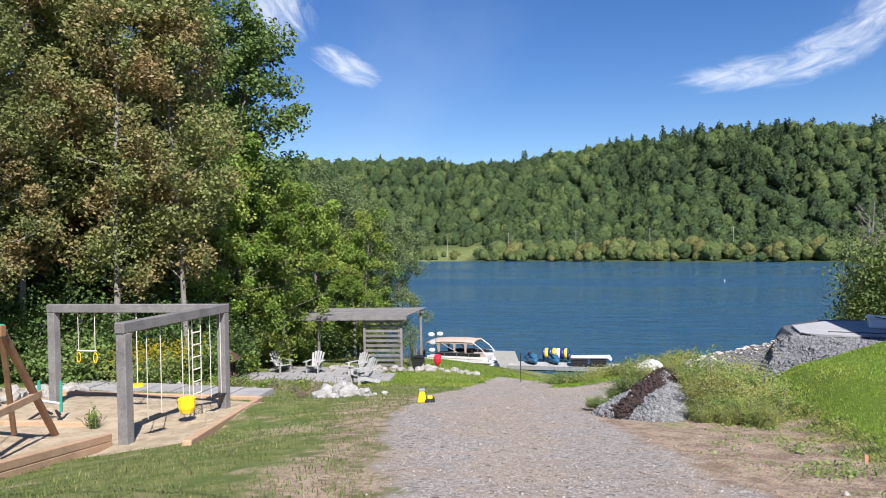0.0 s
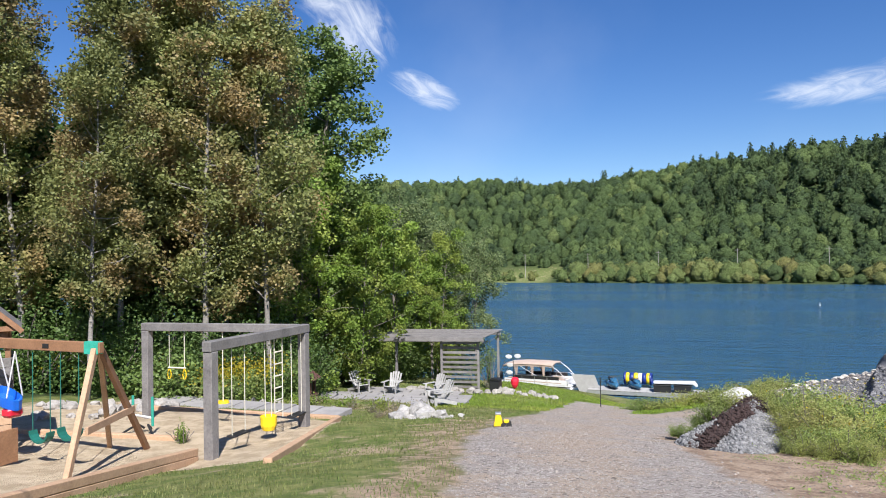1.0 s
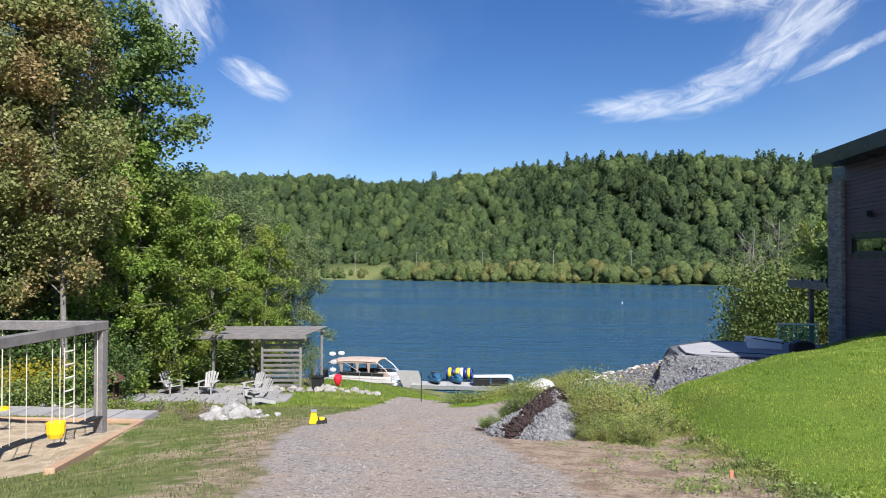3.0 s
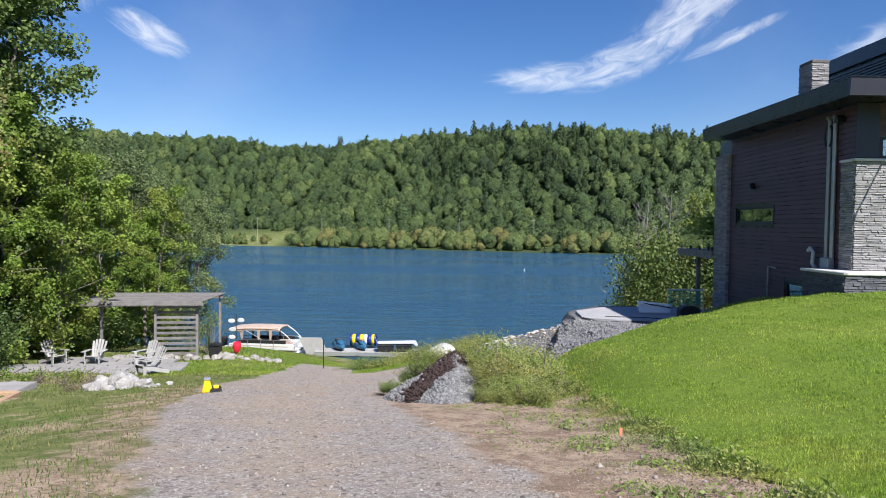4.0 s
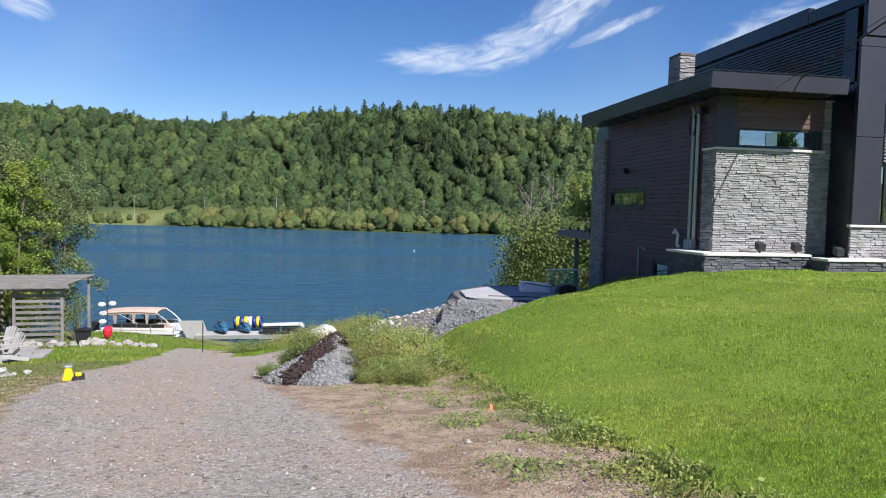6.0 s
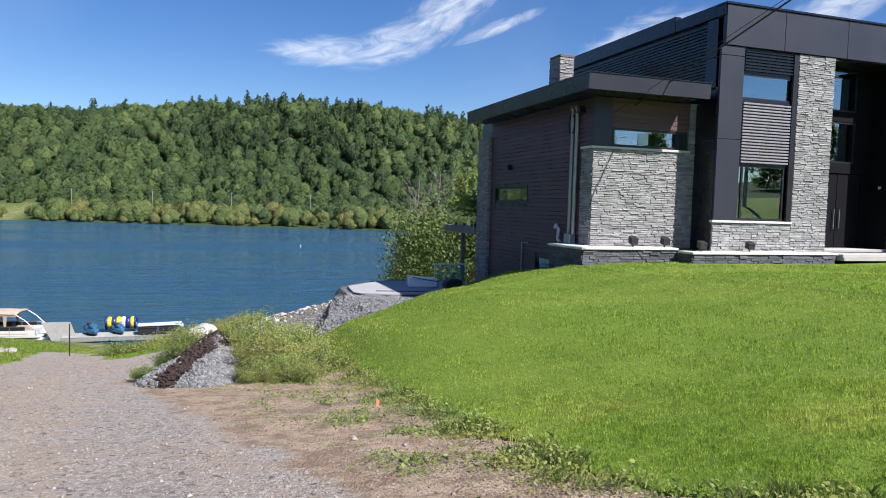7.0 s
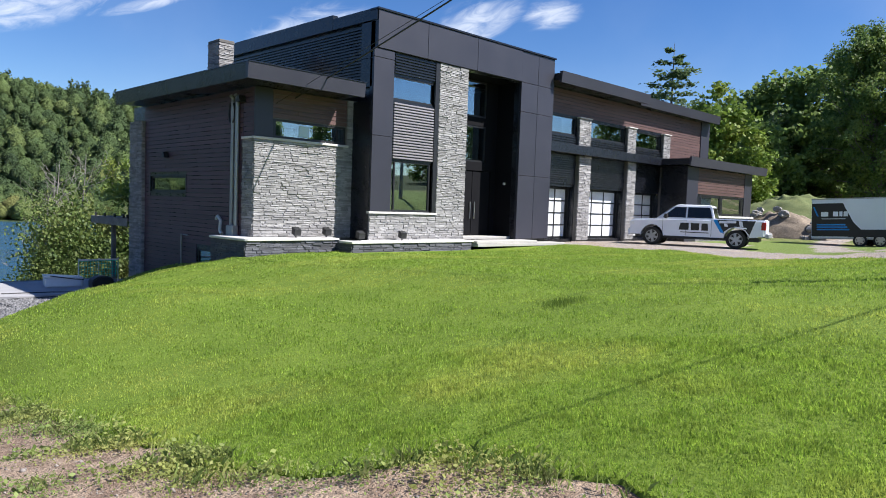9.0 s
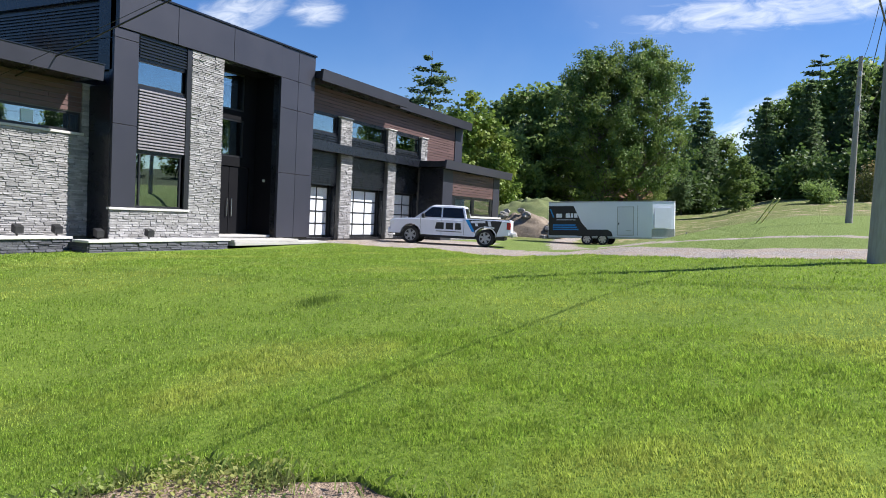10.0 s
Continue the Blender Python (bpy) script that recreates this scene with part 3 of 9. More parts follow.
def masks(x, y):
    """How much of each surface the ground shows at a place: gravel, bare dirt, sand, mown lawn, woodland floor."""
    e = ripple(x, y) * 0.25
    gravel = smooth(-0.5, 0.4, x - drive_left(y) + e) * smooth(-0.4, 0.6, drive_right(y) - x + e) * (1 - smooth(31, 33, y + 3 * e + 0.25 * x)) * (1 - smooth(24, 26, y + 2 * e) * smooth(-4, -2.5, x))
    road = 1 - smooth(2.15, 2.5, line_gap(x, y, ROAD) + 0.3 * e)
    road = np.maximum(road, smooth(25.2, 25.8, x) * (1 - smooth(37, 38, x)) * smooth(13.6, 14.3, y) * (1 - smooth(19.5, 20, y)))
    lane = 1 - smooth(0.6, 0.9, line_gap(x, y, LANE) + 0.3 * e)
    gravel = np.maximum(gravel, np.maximum(road, lane))
    gravel = np.maximum(gravel, smooth(1.2, 2.4, x + e) * (1 - smooth(8, 9, x)) * smooth(18.6, 20, y) * (1 - smooth(27.5, 29.5, y)))
    dirt = smooth(-1.0, -0.3, x - drive_right(y) + e) * (1 - smooth(0, 0.4, x - lawn_edge(y))) * (1 - smooth(15, 18, y))
    dirt = np.maximum(dirt, 0.55 * (1 - smooth(0.3, 1.6, np.abs(x - drive_left(y) + 0.5 + 2.4 * e))) * (1 - smooth(17, 21, y)))
    sand = smooth(-0.3, 0.3, -7.0 - 0.34 * (y - 9) - 2.2 * (1 - smooth(9.1, 10.1, y)) - x + 0.2 * e) * smooth(4, 5, y) * (1 - smooth(15.6, 16.2, y + 0.12 * (x + 10))) * smooth(-19, -17.5, x)
    mown = smooth(0, 0.5, x - lawn_edge(y)) * (1 - smooth(43, 50, x)) * (1 - smooth(19, 30, y))
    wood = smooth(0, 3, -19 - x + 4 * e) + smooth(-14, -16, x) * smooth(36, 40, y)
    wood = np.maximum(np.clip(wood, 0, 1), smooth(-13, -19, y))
    # green strip above the water, and the meadow on the far bank
    strip = smooth(23, 27, y + 4 * e) * (1 - smooth(38, 42, y)) * smooth(-12, -10, x) * (1 - smooth(1, 2.5, x))
    far = y - shore_line(x)
    open_field = 1 - smooth(-80, -66, x)
    mown = np.where(y > 150, 0.35 * open_field, np.maximum(mown, strip))
    return gravel, dirt, sand, mown, np.where(y > 150, 1 - 0.62 * open_field * (1 - smooth(42, 56, far)), wood)


def spaced(fine0, fine1, step, far0, far1):
    """Coordinates that are fine in one stretch and widen towards the horizon."""
    lo, hi, s = [fine0], [fine1], step
    while lo[-1] > far0 or hi[-1] < far1:
        s *= 1.12
        if lo[-1] > far0:
            lo.append(lo[-1] - s)
        if hi[-1] < far1:
            hi.append(hi[-1] + s)
    return np.concatenate([lo[:0:-1], np.arange(fine0, fine1 + 1e-6, step), hi[1:]])


def ground_material():
    m = bpy.data.materials.new("ground")
    m.use_nodes = True
    n, l = m.node_tree.nodes, m.node_tree.links
    b = n["Principled BSDF"]
    geo = n.new("ShaderNodeNewGeometry")

    def tex(scale, detail=5, kind="ShaderNodeTexNoise"):
        t = n.new(kind)
        t.inputs["Scale"].default_value = scale
        if kind == "ShaderNodeTexNoise":
            t.inputs["Detail"].default_value, t.inputs["Roughness"].default_value = detail, 0.65
        l.new(geo.outputs["Position"], t.inputs["Vector"])
        return t

    def blend(a, c, fac):
        x = n.new("ShaderNodeMix")
        x.data_type = "RGBA"
        for sock, v in (("A", a), ("B", c)):
            if isinstance(v, tuple):
                x.inputs[sock].default_value = (*v, 1)
            else:
                l.new(v, x.inputs[sock])
        l.new(fac, x.inputs["Factor"])
        return x.outputs["Result"]

    def step(v, a, c):
        r = n.new("ShaderNodeMapRange")
        r.interpolation_type = "SMOOTHSTEP"
        r.inputs[1].default_value, r.inputs[2].default_value = a, c
        l.new(v, r.inputs[0])
        return r.outputs[0]

    n1, n2, n3, n4 = (tex(s).outputs["Fac"] for s in (0.55, 2.6, 14.0, 60.0))
    n5 = tex(0.9, 6).outputs["Fac"]
    vor, vor2 = tex(38.0, kind="ShaderNodeTexVoronoi"), tex(21.0, kind="ShaderNodeTexVoronoi")

    def torn(name):
        """A mask with a ragged edge."""
        a = n.new("ShaderNodeAttribute")
        a.attribute_name = name
        add = n.new("ShaderNodeMath")
        add.operation = "MULTIPLY_ADD"
        l.new(n2, add.inputs[0])
        add.inputs[1].default_value = 0.9
        l.new(a.outputs["Fac"], add.inputs[2])
        return step(add.outputs[0], 0.72, 1.12)

    grass = blend(blend((0.115, 0.150, 0.040), (0.205, 0.215, 0.075), step(n2, 0.4, 0.62)), (0.37, 0.29, 0.19), step(n1, 0.53, 0.64))
    grass = blend(grass, (0.10, 0.11, 0.035), step(n3, 0.58, 0.85))
    mown = blend((0.125, 0.185, 0.038), (0.20, 0.255, 0.070), step(n3, 0.35, 0.65))
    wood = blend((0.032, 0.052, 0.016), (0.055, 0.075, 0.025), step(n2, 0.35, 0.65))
    dirt = blend(blend((0.265, 0.185, 0.132), (0.435, 0.325, 0.235), step(n2, 0.38, 0.60)), (0.18, 0.132, 0.096), step(n3, 0.48, 0.70))
    dirt = blend(dirt, (0.46, 0.39, 0.31), step(vor.outputs["Color"], 0.80, 1.0))
    sand = blend((0.40, 0.312, 0.208), (0.56, 0.455, 0.32), step(n2, 0.35, 0.65))
    grav = blend(blend((0.235, 0.202, 0.182), (0.415, 0.37, 0.335), step(n3, 0.3, 0.7)), (0.36, 0.285, 0.225), step(n1, 0.45, 0.62))
    grav = blend(grav, (0.20, 0.165, 0.135), step(n2, 0.60, 0.78))
    grav = blend(grav, (0.37, 0.30, 0.24), step(n5, 0.50, 0.60))
    grav = blend(grav, (0.50, 0.465, 0.43), step(vor.outputs["Color"], 0.62, 0.95))
    grav = blend(grav, (0.14, 0.12, 0.105), step(vor2.outputs["Color"], 0.72, 0.98))
    col = blend(grass, mown, torn("mown"))
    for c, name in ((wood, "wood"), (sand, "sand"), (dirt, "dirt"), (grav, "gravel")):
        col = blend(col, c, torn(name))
    l.new(col, b.inputs["Base Color"])
    b.inputs["Roughness"].default_value, b.inputs["Specular IOR Level"].default_value = 0.95, 0.2
    h = n.new("ShaderNodeMath")
    h.operation = "ADD"
    l.new(n3, h.inputs[0])
    l.new(n4, h.inputs[1])
    bp = n.new("ShaderNodeBump")
    bp.inputs["Strength"].default_value, bp.inputs["Distance"].default_value = 0.8, 0.04
    h2 = n.new("ShaderNodeMath")
    h2.operation = "MULTIPLY_ADD"
    l.new(vor.outputs["Distance"], h2.inputs[0])
    h2.inputs[1].default_value = -0.7
    l.new(h.outputs[0], h2.inputs[2])
    l.new(h2.outputs[0], bp.inputs["Height"])
    l.new(bp.outputs[0], b.inputs["Normal"])
    return m


gx, gy = spaced(-21, 22, 0.22, -2600, 2600), spaced(-5, 46, 0.22, -900, 2900)
X, Y = np.meshgrid(gx, gy)
Z = terrain(X, Y)
near = (Y < 60) & (np.abs(X) < 30)
Z = Z + np.where(near, 0.03 * ripple(X, Y, 0.8) + 0.012 * ripple(X + 3, Y, 4.0), 0)
Z = Z - 0.10 * smooth(0.2, 0.6, X - lawn_edge(Y)) * smooth(26, 22, Y) * smooth(24, 20, X)
nx, ny = len(gx), len(gy)
idx = np.arange(nx * ny).reshape(ny, nx)
quads = np.stack([idx[:-1, :-1], idx[:-1, 1:], idx[1:, 1:], idx[1:, :-1]], -1).reshape(-1, 4)
ground_me = raw_mesh("ground", np.stack([X, Y, Z], -1).reshape(-1, 3), quads, ground_material(), True)
for name, values in zip(("gravel", "dirt", "sand", "mown", "wood"), masks(X, Y)):
    ground_me.attributes.new(name, "FLOAT", "POINT").data.foreach_set("value", np.ascontiguousarray(values, np.float32).ravel())
ground = tagged(new("ground", ground_me), "sloping ground of gravel, dirt and patchy grass", "ground", kind="structure")

# the lake
water_mat = bpy.data.materials.new("lake water")
water_mat.use_nodes = True
n, l = water_mat.node_tree.nodes, water_mat.node_tree.links
b = n["Principled BSDF"]
b.inputs["Base Color"].default_value = (0.025, 0.079, 0.142, 1)
b.inputs["Roughness"].default_value, b.inputs["IOR"].default_value = 0.14, 1.33
geo = n.new("ShaderNodeNewGeometry")
waves = []
for sc, stretch, rot in ((1.5, (0.42, 1.9, 1), 8), (0.34, (0.35, 1.7, 1), -5), (0.020, (0.30, 2.0, 1), 3)):
    mp, t = n.new("ShaderNodeMapping"), n.new("ShaderNodeTexNoise")
    mp.inputs["Scale"].default_value, mp.inputs["Rotation"].default_value = stretch, (0, 0, radians(rot))
    l.new(geo.outputs["Position"], mp.inputs[0])
    t.inputs["Scale"].default_value, t.inputs["Detail"].default_value = sc, 4
    l.new(mp.outputs[0], t.inputs["Vector"])
    waves.append(t.outputs["Fac"])
h1 = n.new("ShaderNodeMath")
h1.operation = "MULTIPLY_ADD"
l.new(waves[1], h1.inputs[0])
h1.inputs[1].default_value = 2.2
l.new(waves[0], h1.inputs[2])
bp = n.new("ShaderNodeBump")
bp.inputs["Distance"].default_value = 0.75
l.new(h1.outputs[0], bp.inputs["Height"])
l.new(bp.outputs[0], b.inputs["Normal"])
for lo_r, hi_r, sock in ((0.12, 0.26, b.inputs["Roughness"]), (0.35, 0.9, bp.inputs["Strength"])):
    rr = n.new("ShaderNodeMapRange")
    rr.inputs[1].default_value, rr.inputs[2].default_value, rr.inputs[3].default_value, rr.inputs[4].default_value = 0.42, 0.60, lo_r, hi_r
    l.new(waves[2], rr.inputs[0])
    l.new(rr.outputs[0], sock)
wx, wy = np.linspace(-1500, 1500, 31), np.linspace(30, 420, 14)
WX, WY = np.meshgrid(wx, wy)
wi = np.arange(WX.size).reshape(WX.shape)
lake = tagged(new("lake", raw_mesh("lake", np.stack([WX, WY, np.full_like(WX, LAKE)], -1).reshape(-1, 3), np.stack([wi[:-1, :-1], wi[:-1, 1:], wi[1:, 1:], wi[1:, :-1]], -1).reshape(-1, 4), water_mat)), "blue lake water with small wind ripples", "lake", kind="structure")


# ---- woods on the far shore ----
def leaf_quads(centres, size, rng, droop=0.0, up=0.35, outward=None, loose=0.6):
    """One bent rhombus for each centre, turned at random: verts and faces."""
    n = len(centres)
    a = rng.normal(size=(n, 3))
    a[:, 2] = a[:, 2] * 0.6 - droop
    a /= np.linalg.norm(a, axis=1, keepdims=True)
    nrm = rng.normal(size=(n, 3)) + np.array([0, 0, up])
    if outward is not None:
        nrm = outward / (np.linalg.norm(outward, axis=1, keepdims=True) + 1e-6) + rng.normal(size=(n, 3)) * loose
    b = np.cross(a, nrm)
    b /= np.linalg.norm(b, axis=1, keepdims=True) + 1e-9
    s = np.asarray(size).reshape(-1, 1) * (0.7 + 0.6 * rng.random((n, 1)))
    v = np.stack([centres - a * s * 0.5, centres + b * s * 0.36, centres + a * s * 0.55, centres - b * s * 0.36], 1).reshape(-1, 3)
    return v, np.arange(4 * n).reshape(-1, 4)


def far_crown(kind, rng, count):
    """Leaf clump places on one far tree, 1 high: a lobed crown of several rounded heads, or a tiered cone."""
    if kind == "round":
        heads = [(0.0, 0.0, 0.74, 0.22)] + [(0.17 * math.cos(a), 0.17 * math.sin(a), 0.50 + 0.12 * rng.random(), 0.19 + 0.05 * rng.random()) for a in np.arange(5) * 1.257 + rng.random()]
        pick = np.array(heads)[rng.integers(0, 6, count)]
        u = rng.normal(size=(count, 3)) + [0, 0, 0.45]
        u /= np.linalg.norm(u, axis=1, keepdims=True)
        return pick[:, :3] + u * pick[:, 3:] * rng.uniform(0.82, 1.06, (count, 1)), u
    h = rng.random(count) ** 0.8
    tiers = np.abs(((h * 8) % 1) - 0.5) * 0.9 + 0.55
    rad = (1 - h) ** 0.65 * 0.27 * tiers + 0.012
    th = rng.random(count) * math.tau
    out = np.stack([np.cos(th), np.sin(th), 0.35 + 0.3 * rng.random(count)], 1)
    return np.stack([np.cos(th) * rad, np.sin(th) * rad, 0.10 + 0.90 * h - 0.25 * rad], 1), out


def far_core(kind, rng):
    """The dense body of a far crown, 1 high: rings of a lobed crown or of a tiered cone, joined by quads."""
    n = 9
    prof = ((0.16, 0.06), (0.34, 0.22), (0.40, 0.42), (0.37, 0.60), (0.27, 0.77), (0.13, 0.90), (0.01, 0.95)) if kind == "round" else ((0.13, 0.04), (0.20, 0.14), (0.13, 0.30), (0.165, 0.36), (0.09, 0.56), (0.115, 0.62), (0.045, 0.82), (0.004, 0.98))
    ph = rng.random(4) * math.tau
    v = []
    for i, (r, z) in enumerate(prof):
        for k in range(n):
            a = k * math.tau / n + 0.35 * i
            w = 1 + 0.20 * math.sin(3 * a + ph[0] + 2.1 * i) + 0.12 * math.sin(5 * a + ph[1] - 1.7 * i) + 0.10 * rng.normal()
            v.append((r * w * math.cos(a), r * w * math.sin(a), z + 0.035 * math.sin(2 * a + ph[2]) + 0.02 * rng.normal()))
    f = [(n * i + k, n * i + (k + 1) % n, n * i + n + (k + 1) % n, n * i + n + k) for i in range(len(prof) - 1) for k in range(n)]
    return np.array(v), np.array(f)


def far_woods(name, places, heights, kinds, tints, size, count, material, seed, wide=1.0):
    rng = np.random.default_rng(seed)
    stock = {k: [far_crown(k, rng, count) for _ in range(6)] for k in ("round", "cone")}
    core = {k: [far_core(k, rng) for _ in range(8)] for k in ("round", "cone")}
    vs, fs, ts, base = [], [], [], 0
    for i, (p, h, k, t) in enumerate(zip(places, heights, kinds, tints)):
        c, out = stock[k][i % 6]
        th, fat = rng.random() * math.tau, wide * rng.uniform(0.9, 1.35)
        turn = np.array([[math.cos(th), -math.sin(th), 0], [math.sin(th), math.cos(th), 0], [0, 0, 1]])
        if k == "cone":
            fat *= 0.85
        grow = np.array([h * fat, h * fat, h])
        v, f = leaf_quads((c @ turn.T) * grow + p, size * (h / 12) ** 0.5, rng, 0.0, 0.35, out @ turn.T, 0.40)
        cv, cf = core[k][i % 8]
        jag = (cv * [0.74, 0.74, 0.93]) @ turn.T * grow + p
        for vv, ff in ((v, f), (jag, cf)):
            vs.append(vv)
            fs.append(ff + base)
            base += len(vv)
            ts.append(np.full(len(vv), t))
    me = raw_mesh(name, np.concatenate(vs), np.concatenate(fs), material, True)
    me.attributes.new("tint", "FLOAT", "POINT").data.foreach_set("value", np.concatenate(ts).astype(np.float32))
    return me


def woods_material():
    m = leafage("far woods", (0.028, 0.055, 0.012), (0.055, 0.095, 0.020), None, 0.25, 0.7, 0.02)
    n, l = m.node_tree.nodes, m.node_tree.links
    att, ramp = n.new("ShaderNodeAttribute"), n.new("ShaderNodeValToRGB")
    att.attribute_name = "tint"
    e = ramp.color_ramp.elements
    e[0].position, e[0].color = 0.0, (0.050, 0.084, 0.038, 1)
    e[1].position, e[1].color = 1.0, (0.24, 0.235, 0.075, 1)
    for pos, c in ((0.3, (0.080, 0.126, 0.045, 1)), (0.6, (0.125, 0.182, 0.058, 1)), (0.85, (0.19, 0.24, 0.076, 1))):
        e.new(pos).color = c
    l.new(att.outputs["Fac"], ramp.inputs[0])
    hsv = next(x for x in n if x.bl_idname == "ShaderNodeHueSaturation")
    geo = next(x for x in n if x.bl_idname == "ShaderNodeNewGeometry")
    vr = n.new("ShaderNodeMapRange")
    vr.inputs[3].default_value, vr.inputs[4].default_value = 0.86, 1.14
    tn, ts, add = n.new("ShaderNodeTexNoise"), n.new("ShaderNodeTexNoise"), n.new("ShaderNodeMath")
    for tex, sc in ((tn, 0.42), (ts, 1.3)):
        tex.inputs["Scale"].default_value, tex.inputs["Detail"].default_value, tex.inputs["Roughness"].default_value = sc, 3, 0.7
        l.new(geo.outputs["Position"], tex.inputs["Vector"])
    add.operation = "ADD"
    l.new(tn.outputs["Fac"], add.inputs[0])
    l.new(ts.outputs["Fac"], add.inputs[1])
    vr.inputs[1].default_value, vr.inputs[2].default_value, vr.inputs[3].default_value, vr.inputs[4].default_value = 0.72, 1.28, 0.62, 1.38
    l.new(add.outputs[0], vr.inputs[0])
    l.new(vr.outputs[0], hsv.inputs["Value"])
    l.new(ramp.outputs[0], hsv.inputs["Color"])
    bp, b = n.new("ShaderNodeBump"), n["Principled BSDF"]
    bp.inputs["Strength"].default_value, bp.inputs["Distance"].default_value = 1.0, 1.6
    l.new(add.outputs[0], bp.inputs["Height"])
    l.new(bp.outputs[0], b.inputs["Normal"])
    return m


rng = np.random.default_rng(5)
far_mat = woods_material()
count = 5200
hx = rng.uniform(-400, 330, count)
depth = 24 + 205 * rng.random(count) ** 1.15
hy = shore_line(hx) + depth
# the meadow strip on the left of the far bank stays open
keep = (depth > 50) | (hx > -72)
hx, hy, depth = hx[keep], hy[keep], depth[keep]
hz = terrain(hx, hy) - 0.6
stand = ripple(hx, hy, 0.02) + 0.5 * ripple(hx + 90, hy, 0.05)
pine = rng.random(len(hx)) < np.where(hx > -10, 0.34, 0.05) * smooth(60, 150, depth) * (1 + 1.2 * stand) + 0.03
hh = np.where(pine, rng.uniform(11, 17, len(hx)), rng.uniform(8.0, 13.5, len(hx))) * (0.70 + 0.30 * smooth(30, 90, depth))
ht = np.clip(np.where(pine, rng.uniform(0.12, 0.4, len(hx)), rng.beta(1.7, 2.6, len(hx)) * 0.75 + 0.10 - 0.12 * stand), 0, 1)
far_woods_me = far_woods("hillside_woods", np.stack([hx, hy, hz], 1), hh, ["cone" if p else "round" for p in pine], ht, 1.12, 104, far_mat, 6, 1.02)
tagged(new("hillside_woods", far_woods_me), "dense green mixed woods covering the hill across the lake", "forest", kind="stuff")

# willows and shrubs along the far bank
count = 1000
bx = rng.uniform(-380, 330, count)
bd = rng.uniform(1, 30, count)
ok = (bx > -66) | (bd < 7) | (rng.random(count) < 0.22)
bx, bd = bx[ok], bd[ok]
by = shore_line(bx) + bd
bh = np.minimum(2.6 + rng.gamma(2.2, 1.35, len(bx)), 8.5) * np.where(bx < -75, 0.65, 1.0) * np.where(bd < 5, 0.55, 1.0)
bt = np.clip(rng.normal(0.80, 0.15, len(bx)), 0.35, 1.0)
bank_me = far_woods("shore_shrubs", np.stack([bx, by, terrain(bx, by) - 0.15 * bh], 1), bh * 1.25, ["round"] * len(bx), bt, 0.85, 130, far_mat, 9, 1.15)
tagged(new("shore_shrubs", bank_me), "yellow-green willows and shrubs along the far bank", "shrubs", kind="stuff")


# ---- trees and shrubs ----
def limb(rng, start, direction, length, r, steps=5, bend=0.25, lift=0.1):
    """A bent, tapering limb: its points and radii."""
    pts, rad, d, p = [Vector(start)], [r], Vector(direction).normalized(), Vector(start)
    for k in range(steps):
        d = (d + Vector(rng.normal(0, bend, 3)) + Vector((0, 0, lift))).normalized()
        p = p + d * (length / steps)
        pts.append(p.copy())
        rad.append(max(r * (1 - (k + 1) / steps * 0.85), 0.008))
    return pts, rad


def leafy_tree(name, label, height, base, radius, leaf, bark, seed, clumps, leaves, size, stems=1, slim=1.0, spread=0.55, tall=1.0):
    """A broadleaf tree: trunk and limbs in one mesh, a ragged crown of leaf clumps round the limbs' ends."""
    rng = np.random.default_rng(seed)
    t = thing(name, label, "tree", (0, 0, 0))
    wood, boughs, centres = bmesh.new(), bmesh.new(), []
    for s in range(stems):
        off = Vector((rng.normal(0, 0.25), rng.normal(0, 0.25), -0.6)) if stems > 1 else Vector((0, 0, -0.6))
        lean = Vector((rng.normal(0, 0.05), rng.normal(0, 0.05), 1)) + off * (0.18 if stems > 1 else 0)
        r0 = 0.013 * height * slim / math.sqrt(stems)
        pts, rad = limb(rng, off, lean, height * rng.uniform(0.86, 1.0) + 0.6, r0 * 1.15, 9, 0.045, 0.12)
        tube(pts, rad, 9, wood)
        for k in range(clumps // stems):
            h = base + (1 - base) * (k + rng.random()) / (clumps // stems)
            i = min(int(h * 9), 8)
            p = pts[i].lerp(pts[i + 1], h * 9 - i)
            th = k * 2.4 + rng.random()
            q = (h - base) / (1 - base)
            reach = radius * (0.35 + 0.65 * math.sin(math.pi * min(0.96, 0.12 + 0.88 * q ** 0.85))) * rng.uniform(0.45, 1.1)
            lp, lr = limb(rng, p, (math.cos(th), math.sin(th), rng.uniform(0.05, 0.75)), reach, max(rad[i] * 0.4, 0.012), 4, 0.2, 0.08)
            tube(lp, lr, 5, boughs)
            centres += [lp[-1], lp[-2].lerp(lp[-1], rng.random()) + Vector(rng.normal(0, 0.3 * reach * 0.4, 3))]
            if rng.random() < 0.5:
                centres.append(lp[2] + Vector(rng.normal(0, 0.25, 3)))
    part("trunk", wood, M[bark], t, smooth_faces=True)
    tagged(part("branchwork", boughs, M[bark], t, smooth_faces=True), kind="stuff")
    c = np.array(centres)
    n = leaves // len(c)
    rad = radius * spread * 0.5 * (0.6 + 0.6 * rng.random((len(c), 1, 1)))
    u = rng.normal(size=(len(c), n, 3))
    u /= np.linalg.norm(u, axis=2, keepdims=True)
    pos = (c[:, None, :] + u * (rng.random((len(c), n, 1)) ** 0.45) * rad * np.array([1, 1, 0.72 * tall])).reshape(-1, 3)
    out = np.repeat(c, n, axis=0)
    v, f = leaf_quads(pos, size, rng, 0.25, 0.35, (pos - out) + 0.35 * (pos - np.array([0, 0, height * 0.55])) / height * radius, 0.75)
    crown = new("crown", raw_mesh("crown", v, f, LEAF[leaf]))
    crown.parent = t
    return t


